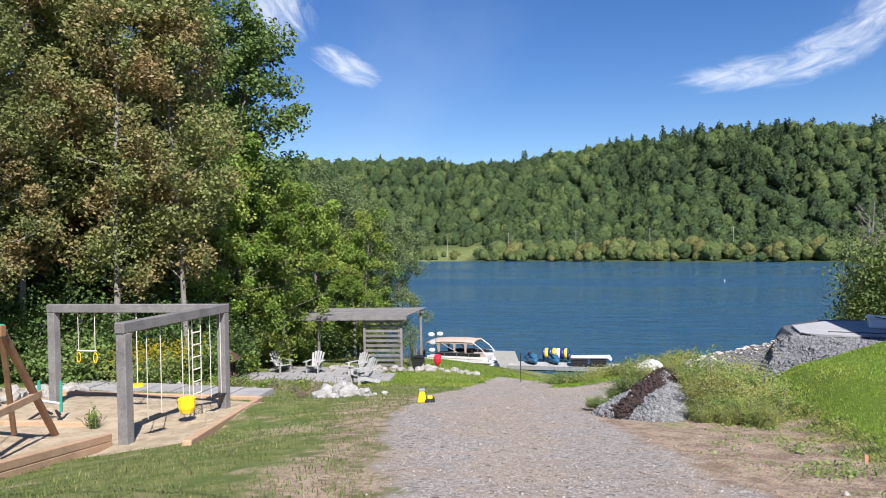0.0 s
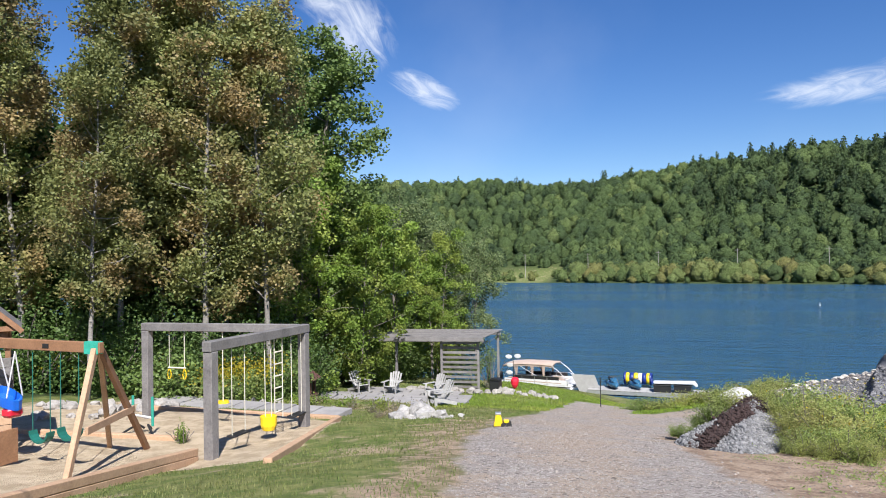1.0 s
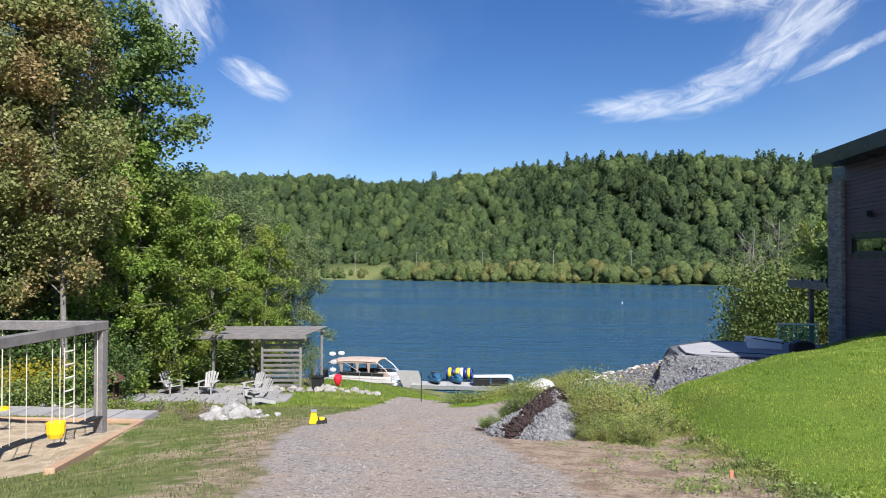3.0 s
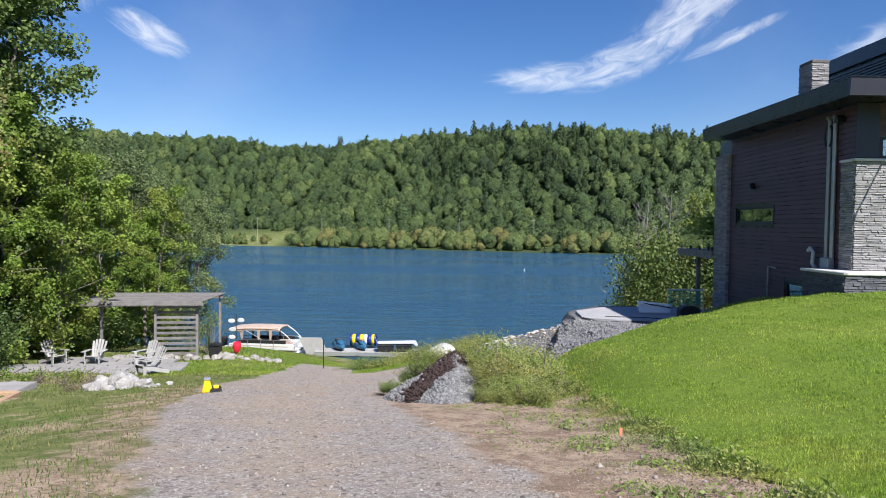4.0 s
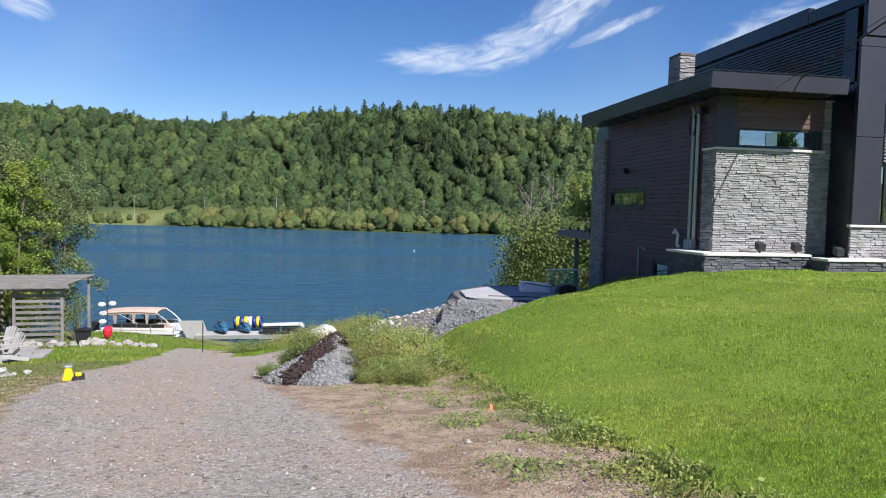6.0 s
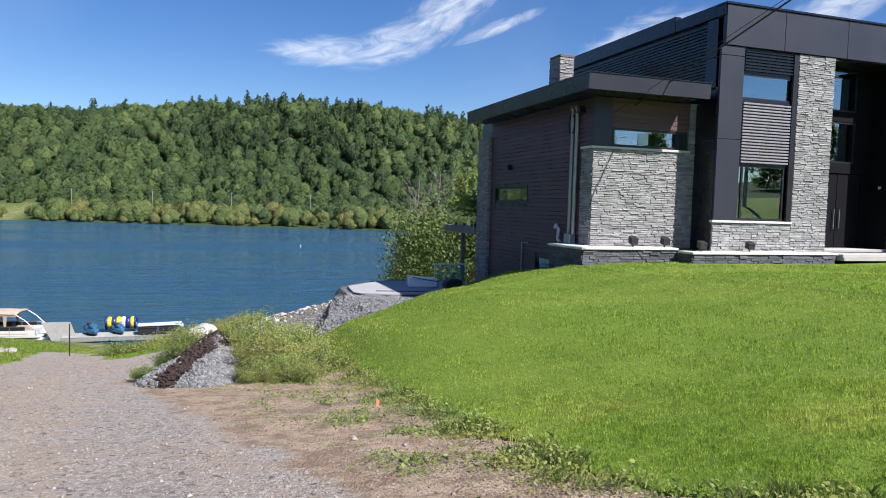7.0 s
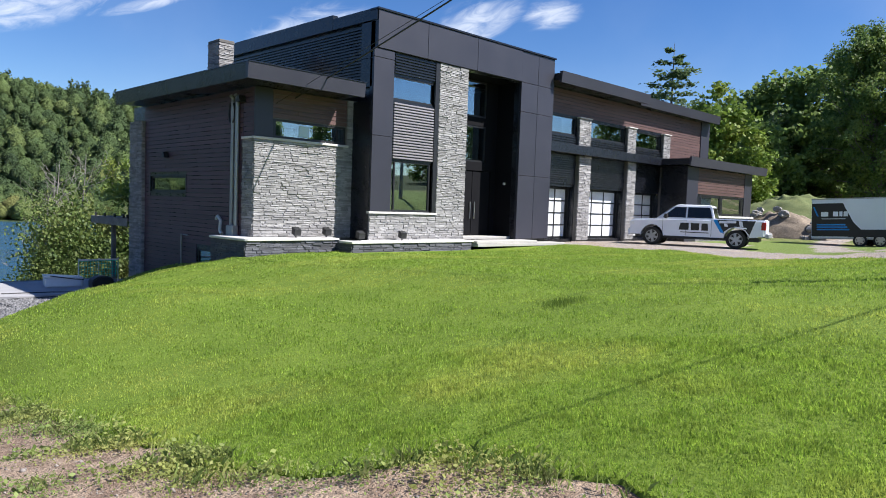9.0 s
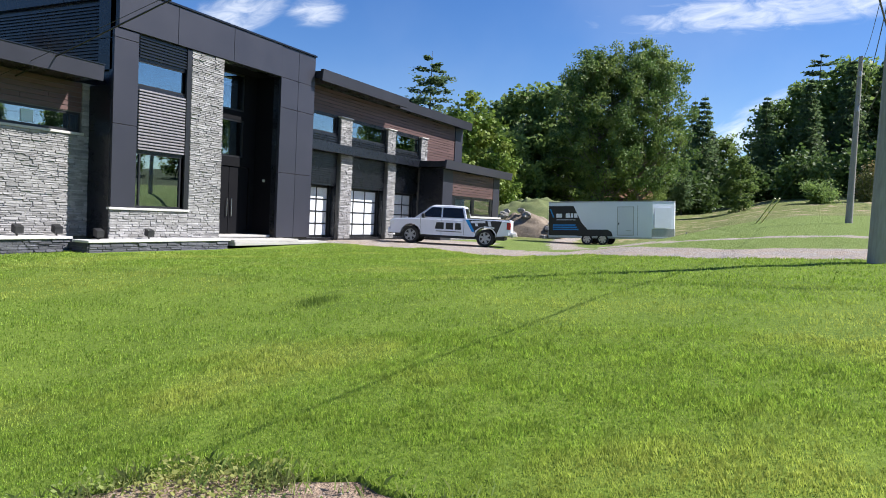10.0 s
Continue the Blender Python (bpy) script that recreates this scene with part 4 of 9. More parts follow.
def spruce(name, label, height, radius, seed, leaves, size, leaf="needle", gaps=0.0):
    """A conifer: straight trunk, drooping whorls of boughs clothed in needle sprays."""
    rng = np.random.default_rng(seed)
    t = thing(name, label, "tree", (0, 0, 0))
    wood = rod((0, 0, -0.5), (0, 0, height), 0.012 * height, 0.01, 8)
    pos = []
    tiers = int(height * (1.25 if gaps else 1.5))
    for k in range(tiers):
        h = 0.12 + 0.87 * (k + rng.random() * 0.6) / tiers
        for j in range(6):
            if rng.random() < gaps:
                continue
            th = j * math.tau / 6 + k * 0.7 + rng.normal(0, 0.2)
            reach = radius * (1 - h) ** 0.75 * rng.uniform(0.65, 1.12) + 0.15
            d = Vector((math.cos(th), math.sin(th), 0))
            p0 = Vector((0, 0, h * height))
            p1 = p0 + d * reach + Vector((0, 0, -0.22 * reach + (0.25 if gaps else 0.0) * reach))
            rod(p0, p1, 0.022, 0.008, 4, wood, False)
            m = max(int(leaves / tiers / 6 * (0.35 + reach / radius)), 4)
            s = rng.random((m, 1)) ** 0.7
            pos.append(np.array(p0) * (1 - s) + np.array(p1) * s + rng.normal(0, 1, (m, 3)) * np.array([0.16, 0.16, 0.10]) * reach * (0.5 + 0.5 * s))
    part("trunk", wood, M["bark"], t)
    v, f = leaf_quads(np.concatenate(pos), size, rng, 0.3, 0.8)
    crown = new("crown", raw_mesh("crown", v, f, LEAF[leaf]))
    crown.parent = t
    return t


def bare_tree(name, label, height, seed, twigs=26):
    rng = np.random.default_rng(seed)
    t = thing(name, label, "tree", (0, 0, 0))
    wood = bmesh.new()
    pts, rad = limb(rng, (0, 0, -0.4), (0, 0, 1), height, 0.011 * height, 9, 0.05, 0.1)
    tube(pts, rad, 7, wood)
    for k in range(twigs):
        i = 2 + k % 7
        th = k * 2.4
        lp, lr = limb(rng, pts[i], (math.cos(th), math.sin(th), rng.uniform(0.3, 1.0)), height * rng.uniform(0.12, 0.28), max(rad[i] * 0.4, 0.014), 4, 0.2, 0.1)
        tube(lp, lr, 4, wood)
        for q in lp[2:4]:
            tp, tr = limb(rng, q, (math.cos(th + 1), math.sin(th + 1), 0.8), height * 0.08, 0.012, 3, 0.3, 0.1)
            tube(tp, tr, 3, wood)
    part("trunk", wood, M["birch"], t)
    return t


def shrub(name, label, radius, height, leaf, seed, leaves, size, category="shrub"):
    rng = np.random.default_rng(seed)
    t = thing(name, label, category, (0, 0, 0))
    wood, tips = bmesh.new(), []
    for k in range(14):
        th = k * 2.4
        lp, lr = limb(rng, (0, 0, -0.1), (0.7 * math.cos(th), 0.7 * math.sin(th), rng.uniform(0.6, 1.5)), height * rng.uniform(0.6, 1.05), 0.012 * height + 0.006, 4, 0.2, 0.1)
        tube(lp, lr, 4, wood)
        tips += [np.array(p) * [radius / height * 1.3, radius / height * 1.3, 1] for p in lp[1:]]
    tagged(part("stem", wood, M["bark"], t), kind="stuff")
    c = np.array(tips)
    n = leaves // len(c)
    pos = (c[:, None, :] + rng.normal(size=(len(c), n, 3)) * np.array([radius, radius, height * 0.7]) * 0.19).reshape(-1, 3)
    pos[:, 2] = np.abs(pos[:, 2])
    v, f = leaf_quads(pos, size, rng, 0.0)
    crown = new("leaves", raw_mesh("leaves", v, f, LEAF[leaf]))
    crown.parent = t
    return t


def planted(t, x, y, scale=1.0, rz=0.0, wide=1.0, sink=0.0):
    """Puts the first of its kind in its place."""
    t.matrix_basis = pose(x, y, float(terrain(x, y)) - sink, 0, 0, rz) @ Matrix.Diagonal((scale * wide, scale * wide, scale, 1))
    return t


def another(t, x, y, scale=1.0, rz=0.0, wide=1.0, sink=0.0):
    o = copy_thing(t, Matrix.Identity(4))
    return planted(o, x, y, scale, rz, wide, sink)




# ---- the house ----
H0 = Vector((20, 22, 0.4))
house = thing("house", "modern two-storey house in dark metal, brown siding and grey ledgestone", "house", H0)


def hpart(name, bm, mat, parent=None, label=""):
    return part(name, bm, M[mat], parent or house, label, off=-H0)


def fix_window(face, at, u0, u1, z0, z1, parent=None, bars=(), deep=0.09):
    """A window in a wall: frame, mullions and a pane. face: 'x' or 'y', the axis that it looks along, towards minus; at: the wall's outer face."""
    def slab(a, b, r, s, d0, d1, bm=None):
        return box(*((at + d0, at + d1, a, b) if face == "x" else (a, b, at + d0, at + d1)), r, s, 0, bm)

    w = 0.07
    cuts = [u0 + w, *sorted(bars), u1 - w]
    holes = [(p + (0.03 if i else 0), q - (0.03 if i < len(cuts) - 2 else 0), z0 + w, z1 - w) for i, (p, q) in enumerate(zip(cuts, cuts[1:]))]
    fr = holed_wall(face, at + 0.02, at + deep, u0, u1, z0, z1, holes)
    win = hpart("window", fr, "frame", parent)
    pane = hpart("pane", slab(u0 + w, u1 - w, z0 + w, z1 - w, 0.055, 0.067), "pane", win)
    pane.visible_shadow = False
    return win


def siding(parent, face, at, u0, u1, z0, z1, holes=(), pitch=0.15, mat="plank"):
    """Horizontal boards on a wall, each a piece of its own, cut round openings."""
    z, rnd = z0, random.Random(int(at * 100 + z0 * 10))
    while z < z1 - 0.02:
        top = min(z + pitch - 0.018, z1)
        for a, b, _, _ in wall_cells(u0, u1, z, top, [(h[0], h[1], z, top) for h in holes if h[2] < top - 0.01 and h[3] > z + 0.01]):
            cuts = sorted({a, b, *(c for c in (rnd.uniform(u0, u1),) if a + 0.6 < c < b - 0.6)})
            for p, q in zip(cuts, cuts[1:]):
                d = 0.022 + rnd.uniform(-0.002, 0.002)
                s = ((at - d, at, p, q - 0.004) if face == "x" else (p, q - 0.004, at - d, at))
                hpart("plank", box(*s, z, top, 0.004), mat, parent)
        z += pitch


STONE_ME = []


def ledgestone(parent, face, at, u0, u1, z0, z1, singles, seed, mat="stone_j"):
    """Split-face stone veneer in uneven courses: single stones as pieces, or one joined mesh where they are many."""
    rnd = random.Random(seed)
    bm = None if singles else bmesh.new()
    if not STONE_ME:
        for k in range(6):
            b = bmesh.new()
            bmesh.ops.create_cube(b, size=1.0)
            bmesh.ops.bevel(b, geom=list(b.edges), offset=0.07, segments=1, affect="EDGES")
            for v in b.verts:
                v.co += Vector((rnd.uniform(-0.02, 0.02), rnd.uniform(-0.16, 0.16), rnd.uniform(-0.05, 0.05)))
            me = bpy.data.meshes.new("stone")
            b.to_mesh(me)
            b.free()
            me.materials.append(M["stone"])
            STONE_ME.append(me)
    z = z0
    while z < z1 - 0.03:
        h = min(rnd.choice((0.05, 0.06, 0.07, 0.085)), z1 - z)
        if z1 - z - h < 0.05:
            h = z1 - z
        u = u0
        while u < u1 - 0.02:
            w = rnd.uniform(0.16, 0.5)
            if u1 - u - w < 0.15:
                w = u1 - u
            out = 0.045 + rnd.uniform(-0.012, 0.016)
            c = (at - out / 2 + 0.005, u + w / 2, z + h / 2) if face == "x" else (u + w / 2, at - out / 2 + 0.005, z + h / 2)
            size = (w - 0.006, out + 0.03, h - 0.005)
            m = Matrix.Translation(c) @ pose(0, 0, 0, 0, 0, 90 if face == "x" else 0) @ Matrix.Diagonal((*size, 1))
            if singles:
                ob = new("stone", STONE_ME[rnd.randrange(6)])
                ob.parent = parent
                ob.matrix_basis = Matrix.Translation(-H0) @ m
            else:
                n0 = len(bm.verts)
                bm.from_mesh(STONE_ME[rnd.randrange(6)])
                bm.verts.ensure_lookup_table()
                for v in bm.verts[n0:]:
                    v.co = m @ v.co
            u += w
        z += h
    if not singles:
        ob = hpart("stone_facing", bm, mat, parent)
        tagged(ob, kind="stuff")


def slats(parent, face, at, u0, u1, z0, z1, pitch, thick, out, mat, name="slat"):
    """Horizontal louvre blades."""
    z = z0
    while z + thick < z1 + 1e-6:
        s = ((at - out, at, u0, u1) if face == "x" else (u0, u1, at - out, at))
        hpart(name, box(*s, z, z + thick, 0.006), mat, parent)
        z += pitch


SLIT, LOW = (24.41, 27.45, 1.86, 2.44), (22.1, 23.45, -1.1, -0.1)
# side wall towards the lake drive
side = hpart("wall", holed_wall("x", 11.61, 11.86, 19.72, 29.2, -3.2, 5.18, [SLIT, LOW]), "trim", None, "side wall of dark brown boards")
siding(side, "x", 11.61, 20.36, 28.04, -3.1, 5.16, [(SLIT[0] - 0.06, SLIT[1] + 0.06, SLIT[2] - 0.06, SLIT[3] + 0.06), (LOW[0] - 0.05, LOW[1] + 0.05, LOW[2] - 0.05, LOW[3] + 0.05)])
siding(side, "x", 11.61, 19.72, 20.35, 3.66, 5.16)
ledgestone(side, "x", 11.61, 19.68, 20.34, -0.4, 3.56, False, 3)
fix_window("x", 11.61, *SLIT, side)
fix_window("x", 11.61, *LOW, side)
tagged(hpart("window_trim", holed_wall("x", 11.575, 11.615, SLIT[0] - 0.06, SLIT[1] + 0.06, SLIT[2] - 0.06, SLIT[3] + 0.06, [SLIT]), "frame", side))
# the stone pier at the lake end
pier = hpart("pier", box(11.5, 12.1, 28.06, 29.2, -3.4, 4.6), "mortar", None, "ledgestone corner pier")
ledgestone(pier, "x", 11.5, 28.04, 29.22, -3.2, 4.6, False, 11)
ledgestone(pier, "y", 28.06, 11.46, 11.62, -3.2, 4.6, False, 12)
# front of the low block
WB = (12.23, 15.1, 3.66, 4.25)
fblock = hpart("wall", holed_wall("y", 19.7, 19.95, 11.62, 15.62, -1.2, 5.18, [WB]), "mortar", None, "front wall of pale grey ledgestone")
ledgestone(fblock, "y", 19.7, 11.575, 15.62, 0.46, 2.0, True, 1)
ledgestone(fblock, "y", 19.7, 11.575, 15.62, 2.0, 3.56, False, 4)
ledgestone(fblock, "y", 19.7, 15.14, 15.62, 3.58, 5.18, False, 2)
siding(fblock, "y", 19.7, 12.23, 15.12, 4.28, 5.16, (), 0.15, "plank_b")
hpart("corner_panel", box(11.58, 12.22, 19.66, 19.7, 3.66, 5.18, 0.004), "panel", fblock)
hpart("window_sill", box(11.5, 15.17, 19.6, 19.7, 3.565, 3.64, 0.008), "cap", fblock, "pale stone sill")
hpart("window_sill", box(11.51, 11.61, 19.7, 20.36, 3.565, 3.64, 0.008), "cap", side, "pale stone sill")
wb = fix_window("y", 19.7, *WB, fblock, (12.33, 14.75))
hpart("sticker", box(13.25, 13.62, 19.735, 19.75, 3.76, 4.12), "sticker", wb, "pale blue paper label on the glass")
# roof of the low block: flat slab with a deep metal fascia
low_roof = hpart("roof", box(10.75, 14.85, 18.5, 28.4, 5.19, 5.5), "trim", None, "flat roof with deep black fascia")
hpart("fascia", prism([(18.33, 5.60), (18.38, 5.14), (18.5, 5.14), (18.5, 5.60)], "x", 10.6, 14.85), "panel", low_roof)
# the lake-side fascia takes the darker trim, so its shade is coloured in
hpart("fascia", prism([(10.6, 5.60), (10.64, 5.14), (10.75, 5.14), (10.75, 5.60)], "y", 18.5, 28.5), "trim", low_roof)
hpart("roof_inner", box(14.852, 15.6, 19.68, 28.4, 5.19, 5.5), "trim", low_roof)
hpart("roof_cap", box(10.58, 14.87, 18.31, 28.52, 5.604, 5.63), "trim", low_roof)
for a in (11.5, 13.4):
    hpart("soffit_light", rod((a, 18.95, 5.16), (a, 18.95, 5.185), 0.05, n=12), "frame", low_roof)
# chimney
chim = hpart("chimney", box(13.05, 13.62, 24.9, 25.7, 5.5, 7.5), "mortar", None, "grey stone chimney")
ledgestone(chim, "y", 24.9, 13.01, 13.62, 5.5, 7.49, False, 21)
ledgestone(chim, "x", 13.05, 24.88, 25.7, 5.5, 7.49, False, 22)
hpart("chimney_cap", box(13.02, 13.65, 24.86, 25.74, 7.502, 7.62, 0.015), "mortar", chim)

# tower: side cladding and parapet in trim, side shade in its colour; front frame
tower_side = hpart("wall", box(15.62, 15.9, 18.9, 29.2, 0.0, 8.1), "trim", None, "ribbed metal side of the tower, shade in its black")
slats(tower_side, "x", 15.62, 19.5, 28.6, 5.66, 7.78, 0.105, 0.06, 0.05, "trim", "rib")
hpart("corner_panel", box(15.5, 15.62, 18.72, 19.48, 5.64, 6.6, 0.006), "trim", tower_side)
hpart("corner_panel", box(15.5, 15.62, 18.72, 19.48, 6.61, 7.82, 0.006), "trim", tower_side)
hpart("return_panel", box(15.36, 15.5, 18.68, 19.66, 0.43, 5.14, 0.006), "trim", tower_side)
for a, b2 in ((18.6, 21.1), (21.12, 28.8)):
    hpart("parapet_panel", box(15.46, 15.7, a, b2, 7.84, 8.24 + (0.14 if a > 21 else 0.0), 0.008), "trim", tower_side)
front = hpart("wall", holed_wall("y", 18.7, 18.95, 15.5, 25.36, 0.2, 8.1, [(16.3, 18.46, 1.42, 3.2), (16.3, 18.46, 5.3, 6.12), (20.0, 23.18, 0.4, 6.9)]), "trim", None, "tall front frame of dark metal panels")
for a, b2 in ((15.5, 17.8), (17.815, 20.44), (20.455, 23.17)):
    hpart("header_panel", box(a, b2, 18.56, 18.7, 6.92, 8.16, 0.006), "panel", front)
for a, b2 in ((23.185, 24.27), (24.285, 25.4)):
    for r, s in ((0.42, 3.06), (3.075, 5.7), (5.715, 6.9), (6.915, 8.16)):
        hpart("fin_panel", box(a, b2, 18.58, 18.7, r, s, 0.006), "panel", front)
hpart("parapet_cap", box(15.44, 25.44, 18.52, 18.98, 8.17, 8.24, 0.01), "trim", front)
hpart("side_panel", box(25.36, 25.42, 18.6, 20.2, 0.4, 8.16, 0.006), "panel", front)
for r, s in ((1.42, 3.98), (3.995, 6.6), (6.615, 6.9)):
    hpart("pillar_panel", box(15.38, 16.28, 18.6, 18.7, r, s, 0.006), "panel", front)
fix_window("y", 18.7, 16.3, 18.46, 1.42, 3.22, front, (16.52, 18.2))
fix_window("y", 18.7, 16.3, 18.46, 5.3, 6.14, front)
hpart("louver_back", box(16.3, 18.46, 18.685, 18.7, 3.24, 5.28), "trim", front)
slats(front, "y", 18.685, 16.36, 18.28, 3.28, 5.26, 0.098, 0.055, 0.055, "louver", "louver_blade")
slats(front, "y", 18.7, 16.36, 18.4, 6.2, 6.86, 0.098, 0.055, 0.055, "trim", "louver_blade")
hpart("jamb", box(18.3, 18.5, 18.62, 18.7, 1.42, 6.88, 0.004), "frame", front)
base = hpart("stone_base", box(15.38, 18.5, 18.64, 18.7, 0.1, 1.33), "mortar", front)
ledgestone(base, "y", 18.66, 15.36, 18.5, 0.3, 1.33, False, 31)
hpart("window_sill", box(15.3, 18.52, 18.55, 18.7, 1.335, 1.41, 0.008), "cap", front, "pale stone sill")
column = hpart("stone_column", box(18.52, 20.0, 18.66, 18.7, 0.1, 6.9), "mortar", front)
ledgestone(column, "y", 18.66, 18.5, 20.02, 0.3, 6.9, False, 33)
# entry recess: its deep shade is put into the near-black lining and doors
entry = hpart("entry", holed_wall("y", 19.85, 20.0, 19.98, 23.2, 0.4, 6.95, [(20.3, 22.5, 3.56, 5.05), (20.3, 22.5, 5.4, 6.88), (20.7, 22.9, 0.5, 3.2)]), "recess_shade", None, "deep entry recess, its shade in the black lining")
hpart("reveal", box(23.2, 23.3, 18.72, 19.85, 0.4, 6.9), "recess_shade", entry)
hpart("reveal", box(19.9, 20.0, 18.96, 19.85, 0.4, 6.9), "recess_shade", entry)
hpart("entry_soffit", box(20.0, 23.2, 18.72, 19.85, 6.91, 6.97), "recess_shade", entry)
fix_window("y", 19.85, 20.3, 22.5, 3.56, 5.05, entry)
fix_window("y", 19.85, 20.3, 22.5, 5.4, 6.88, entry)
for a, b2 in ((20.72, 21.79), (21.81, 22.88)):
    d = hpart("door", box(a, b2, 19.89, 19.95, 0.5, 3.18, 0.006), "recess_shade", entry, "entry door blackened for the recess shade")
    hpart("door_handle", rod((a + (0.95 if a < 21 else 0.12), 19.83, 1.2), (a + (0.95 if a < 21 else 0.12), 19.83, 1.9), 0.018), "alloy", d)
hpart("wall_light", box(23.12, 23.2, 19.25, 19.35, 2.66, 2.76, 0.02), "whiteb", entry, "small white door light")
for k, (a, b2, c, d2) in enumerate(((19.9, 23.6, 17.75, 19.85), (20.3, 23.3, 18.9, 19.84))):
    hpart("step", box(a, b2, c, d2, 0.30 + 0.10 * k, 0.40 + 0.10 * k, 0.012), "concrete", entry, "pale concrete step")
# ledges of stone with pale caps below the front
ledge = hpart("planter_wall", box(10.9, 14.2, 18.85, 19.68, -1.4, 0.42), "mortar", None, "low ledgestone planter wall")
hpart("planter_return", box(10.9, 11.58, 19.68, 20.95, -1.4, 0.42), "mortar", ledge)
ledgestone(ledge, "y", 18.85, 10.86, 14.2, -0.7, 0.42, False, 41, "stone_d")
ledgestone(ledge, "x", 10.9, 18.83, 20.95, -0.9, 0.42, False, 42, "stone_d")
hpart("cap_stone", box(10.8, 14.25, 18.74, 19.63, 0.424, 0.50, 0.012), "cap", ledge, "pale stone cap")
hpart("cap_stone", box(10.8, 11.56, 19.632, 21.0, 0.424, 0.50, 0.012), "cap", ledge, "pale stone cap")
ledge_b = hpart("planter_wall", box(14.22, 19.8, 18.0, 18.62, -1.4, 0.35), "mortar", None, "low ledgestone planter wall")
ledgestone(ledge_b, "y", 18.0, 14.2, 19.8, -0.7, 0.35, False, 43, "stone_d")
ledgestone(ledge_b, "x", 14.22, 17.98, 18.85, -0.7, 0.35, False, 44, "stone_d")
hpart("cap_stone", box(14.12, 19.88, 17.9, 18.62, 0.354, 0.43, 0.012), "cap", ledge_b, "pale stone cap")
hpart("walk_slab", box(19.9, 25.5, 17.7, 18.55, 0.18, 0.30, 0.012), "concrete", ledge_b)

# garage wing
GY = 19.27
doors = ((25.5, 28.3), (29.27, 32.68), (33.5, 36.45))
piers = ((28.33, 29.26), (32.7, 33.48), (36.48, 37.2))
wins = ((25.5, 28.25, 5.2, 6.05), (29.28, 32.66, 5.2, 6.05), (33.5, 36.45, 5.12, 6.0))
gwall = hpart("wall", holed_wall("y", GY + 0.05, GY + 0.3, 25.42, 42.3, 0.1, 7.3, [(a, b2, 0.34, 2.78) for a, b2 in doors] + [w for w in wins]), "trim", None, "garage wing front")
siding(gwall, "y", GY + 0.05, 25.44, 41.2, 6.12, 7.26, (), 0.16, "plank_b")
siding(gwall, "y", GY + 0.05, 37.24, 41.2, 4.4, 6.1, (), 0.16, "plank_b")
hpart("corner_panel", box(41.22, 42.32, GY - 0.02, GY + 0.05, 4.3, 7.28, 0.006), "panel", gwall)
for k, (a, b2) in enumerate(piers):
    p = hpart("stone_pier", box(a, b2, GY - 0.16, GY + 0.04, 0.2, 4.28), "mortar", gwall)
    ledgestone(p, "y", GY - 0.16, a - 0.02, b2 + 0.02, 0.3, 4.28, False, 50 + k)
    p = hpart("stone_pier", box(a, b2, GY - 0.08, GY + 0.04, 4.72, 6.04), "mortar", gwall)
    ledgestone(p, "y", GY - 0.08, a - 0.02, b2 + 0.02, 4.72, 6.02, False, 60 + k)
    hpart("pier_cap", box(a - 0.05, b2 + 0.05, GY - 0.2, GY + 0.04, 6.045, 6.1, 0.01), "cap", gwall)
for w in wins:
    fix_window("y", GY + 0.05, *w, gwall, (w[0] + 0.1,))
    slats(gwall, "y", GY + 0.05, w[0], w[1], 4.76, w[2] - 0.03, 0.105, 0.06, 0.06, "trim", "louver_blade")
hpart("brow", box(25.44, 37.2, 18.72, GY + 0.04, 4.29, 4.7, 0.01), "trim", gwall, "black metal canopy over the garage doors")
for a, b2 in doors:
    hpart("louver_back", box(a, b2, GY + 0.03, GY + 0.05, 2.8, 4.28), "trim", gwall)
    slats(gwall, "y", GY + 0.03, a + 0.03, b2 - 0.03, 2.92, 4.26, 0.098, 0.055, 0.055, "trim", "louver_blade")
    door = hpart("garage_door", holed_wall("y", GY + 0.42, GY + 0.48, a, b2, 0.34, 2.78, [(a + 0.1 + i * (b2 - a - 0.2) / 3 + 0.035, a + 0.1 + (i + 1) * (b2 - a - 0.2) / 3 - 0.035, 0.42 + j * 0.57 + 0.03, 0.42 + (j + 1) * 0.57 - 0.03) for i in range(3) for j in range(4)]), "frame", gwall, "garage door of frosted panels in black frames")
    for i in range(3):
        for j in range(4):
            u, s = a + 0.1 + i * (b2 - a - 0.2) / 3, 0.42 + j * 0.57
            hpart("panel", box(u + 0.035, u + (b2 - a - 0.2) / 3 - 0.035, GY + 0.44, GY + 0.455, s + 0.03, s + 0.54), "frost", door)
    for u in (a, b2 - 0.06):
        hpart("jamb", box(u, u + 0.06, GY + 0.3, GY + 0.42, 0.34, 2.78), "frame", gwall)
for a, b2, c in ((25.42, 33.0, 18.15), (33.01, 42.35, 18.62)):
    r = hpart("roof", box(a, b2, c + 0.1, 29.2, 7.3, 7.6), "trim", None, "flat black roof of the garage wing")
    hpart("fascia", prism([(c, 7.68), (c + 0.06, 7.2), (c + 0.16, 7.2), (c + 0.16, 7.68)], "x", a, b2 + 0.02), "panel", r)
# annex
AY = 17.6
AW = ((38.1, 40.6, 1.75, 2.75), (40.9, 43.6, 1.75, 2.75))
awall = hpart("wall", holed_wall("y", AY, AY + 0.25, 36.4, 45.0, 0.0, 4.3, list(AW)), "trim", None, "single-storey annex")
hpart("side_wall", box(36.3, 36.4, AY, GY - 0.18, 0.0, 4.3), "trim", awall)
hpart("corner_panel", box(36.3, 37.6, AY - 0.04, AY, 0.1, 4.28, 0.006), "panel", awall)
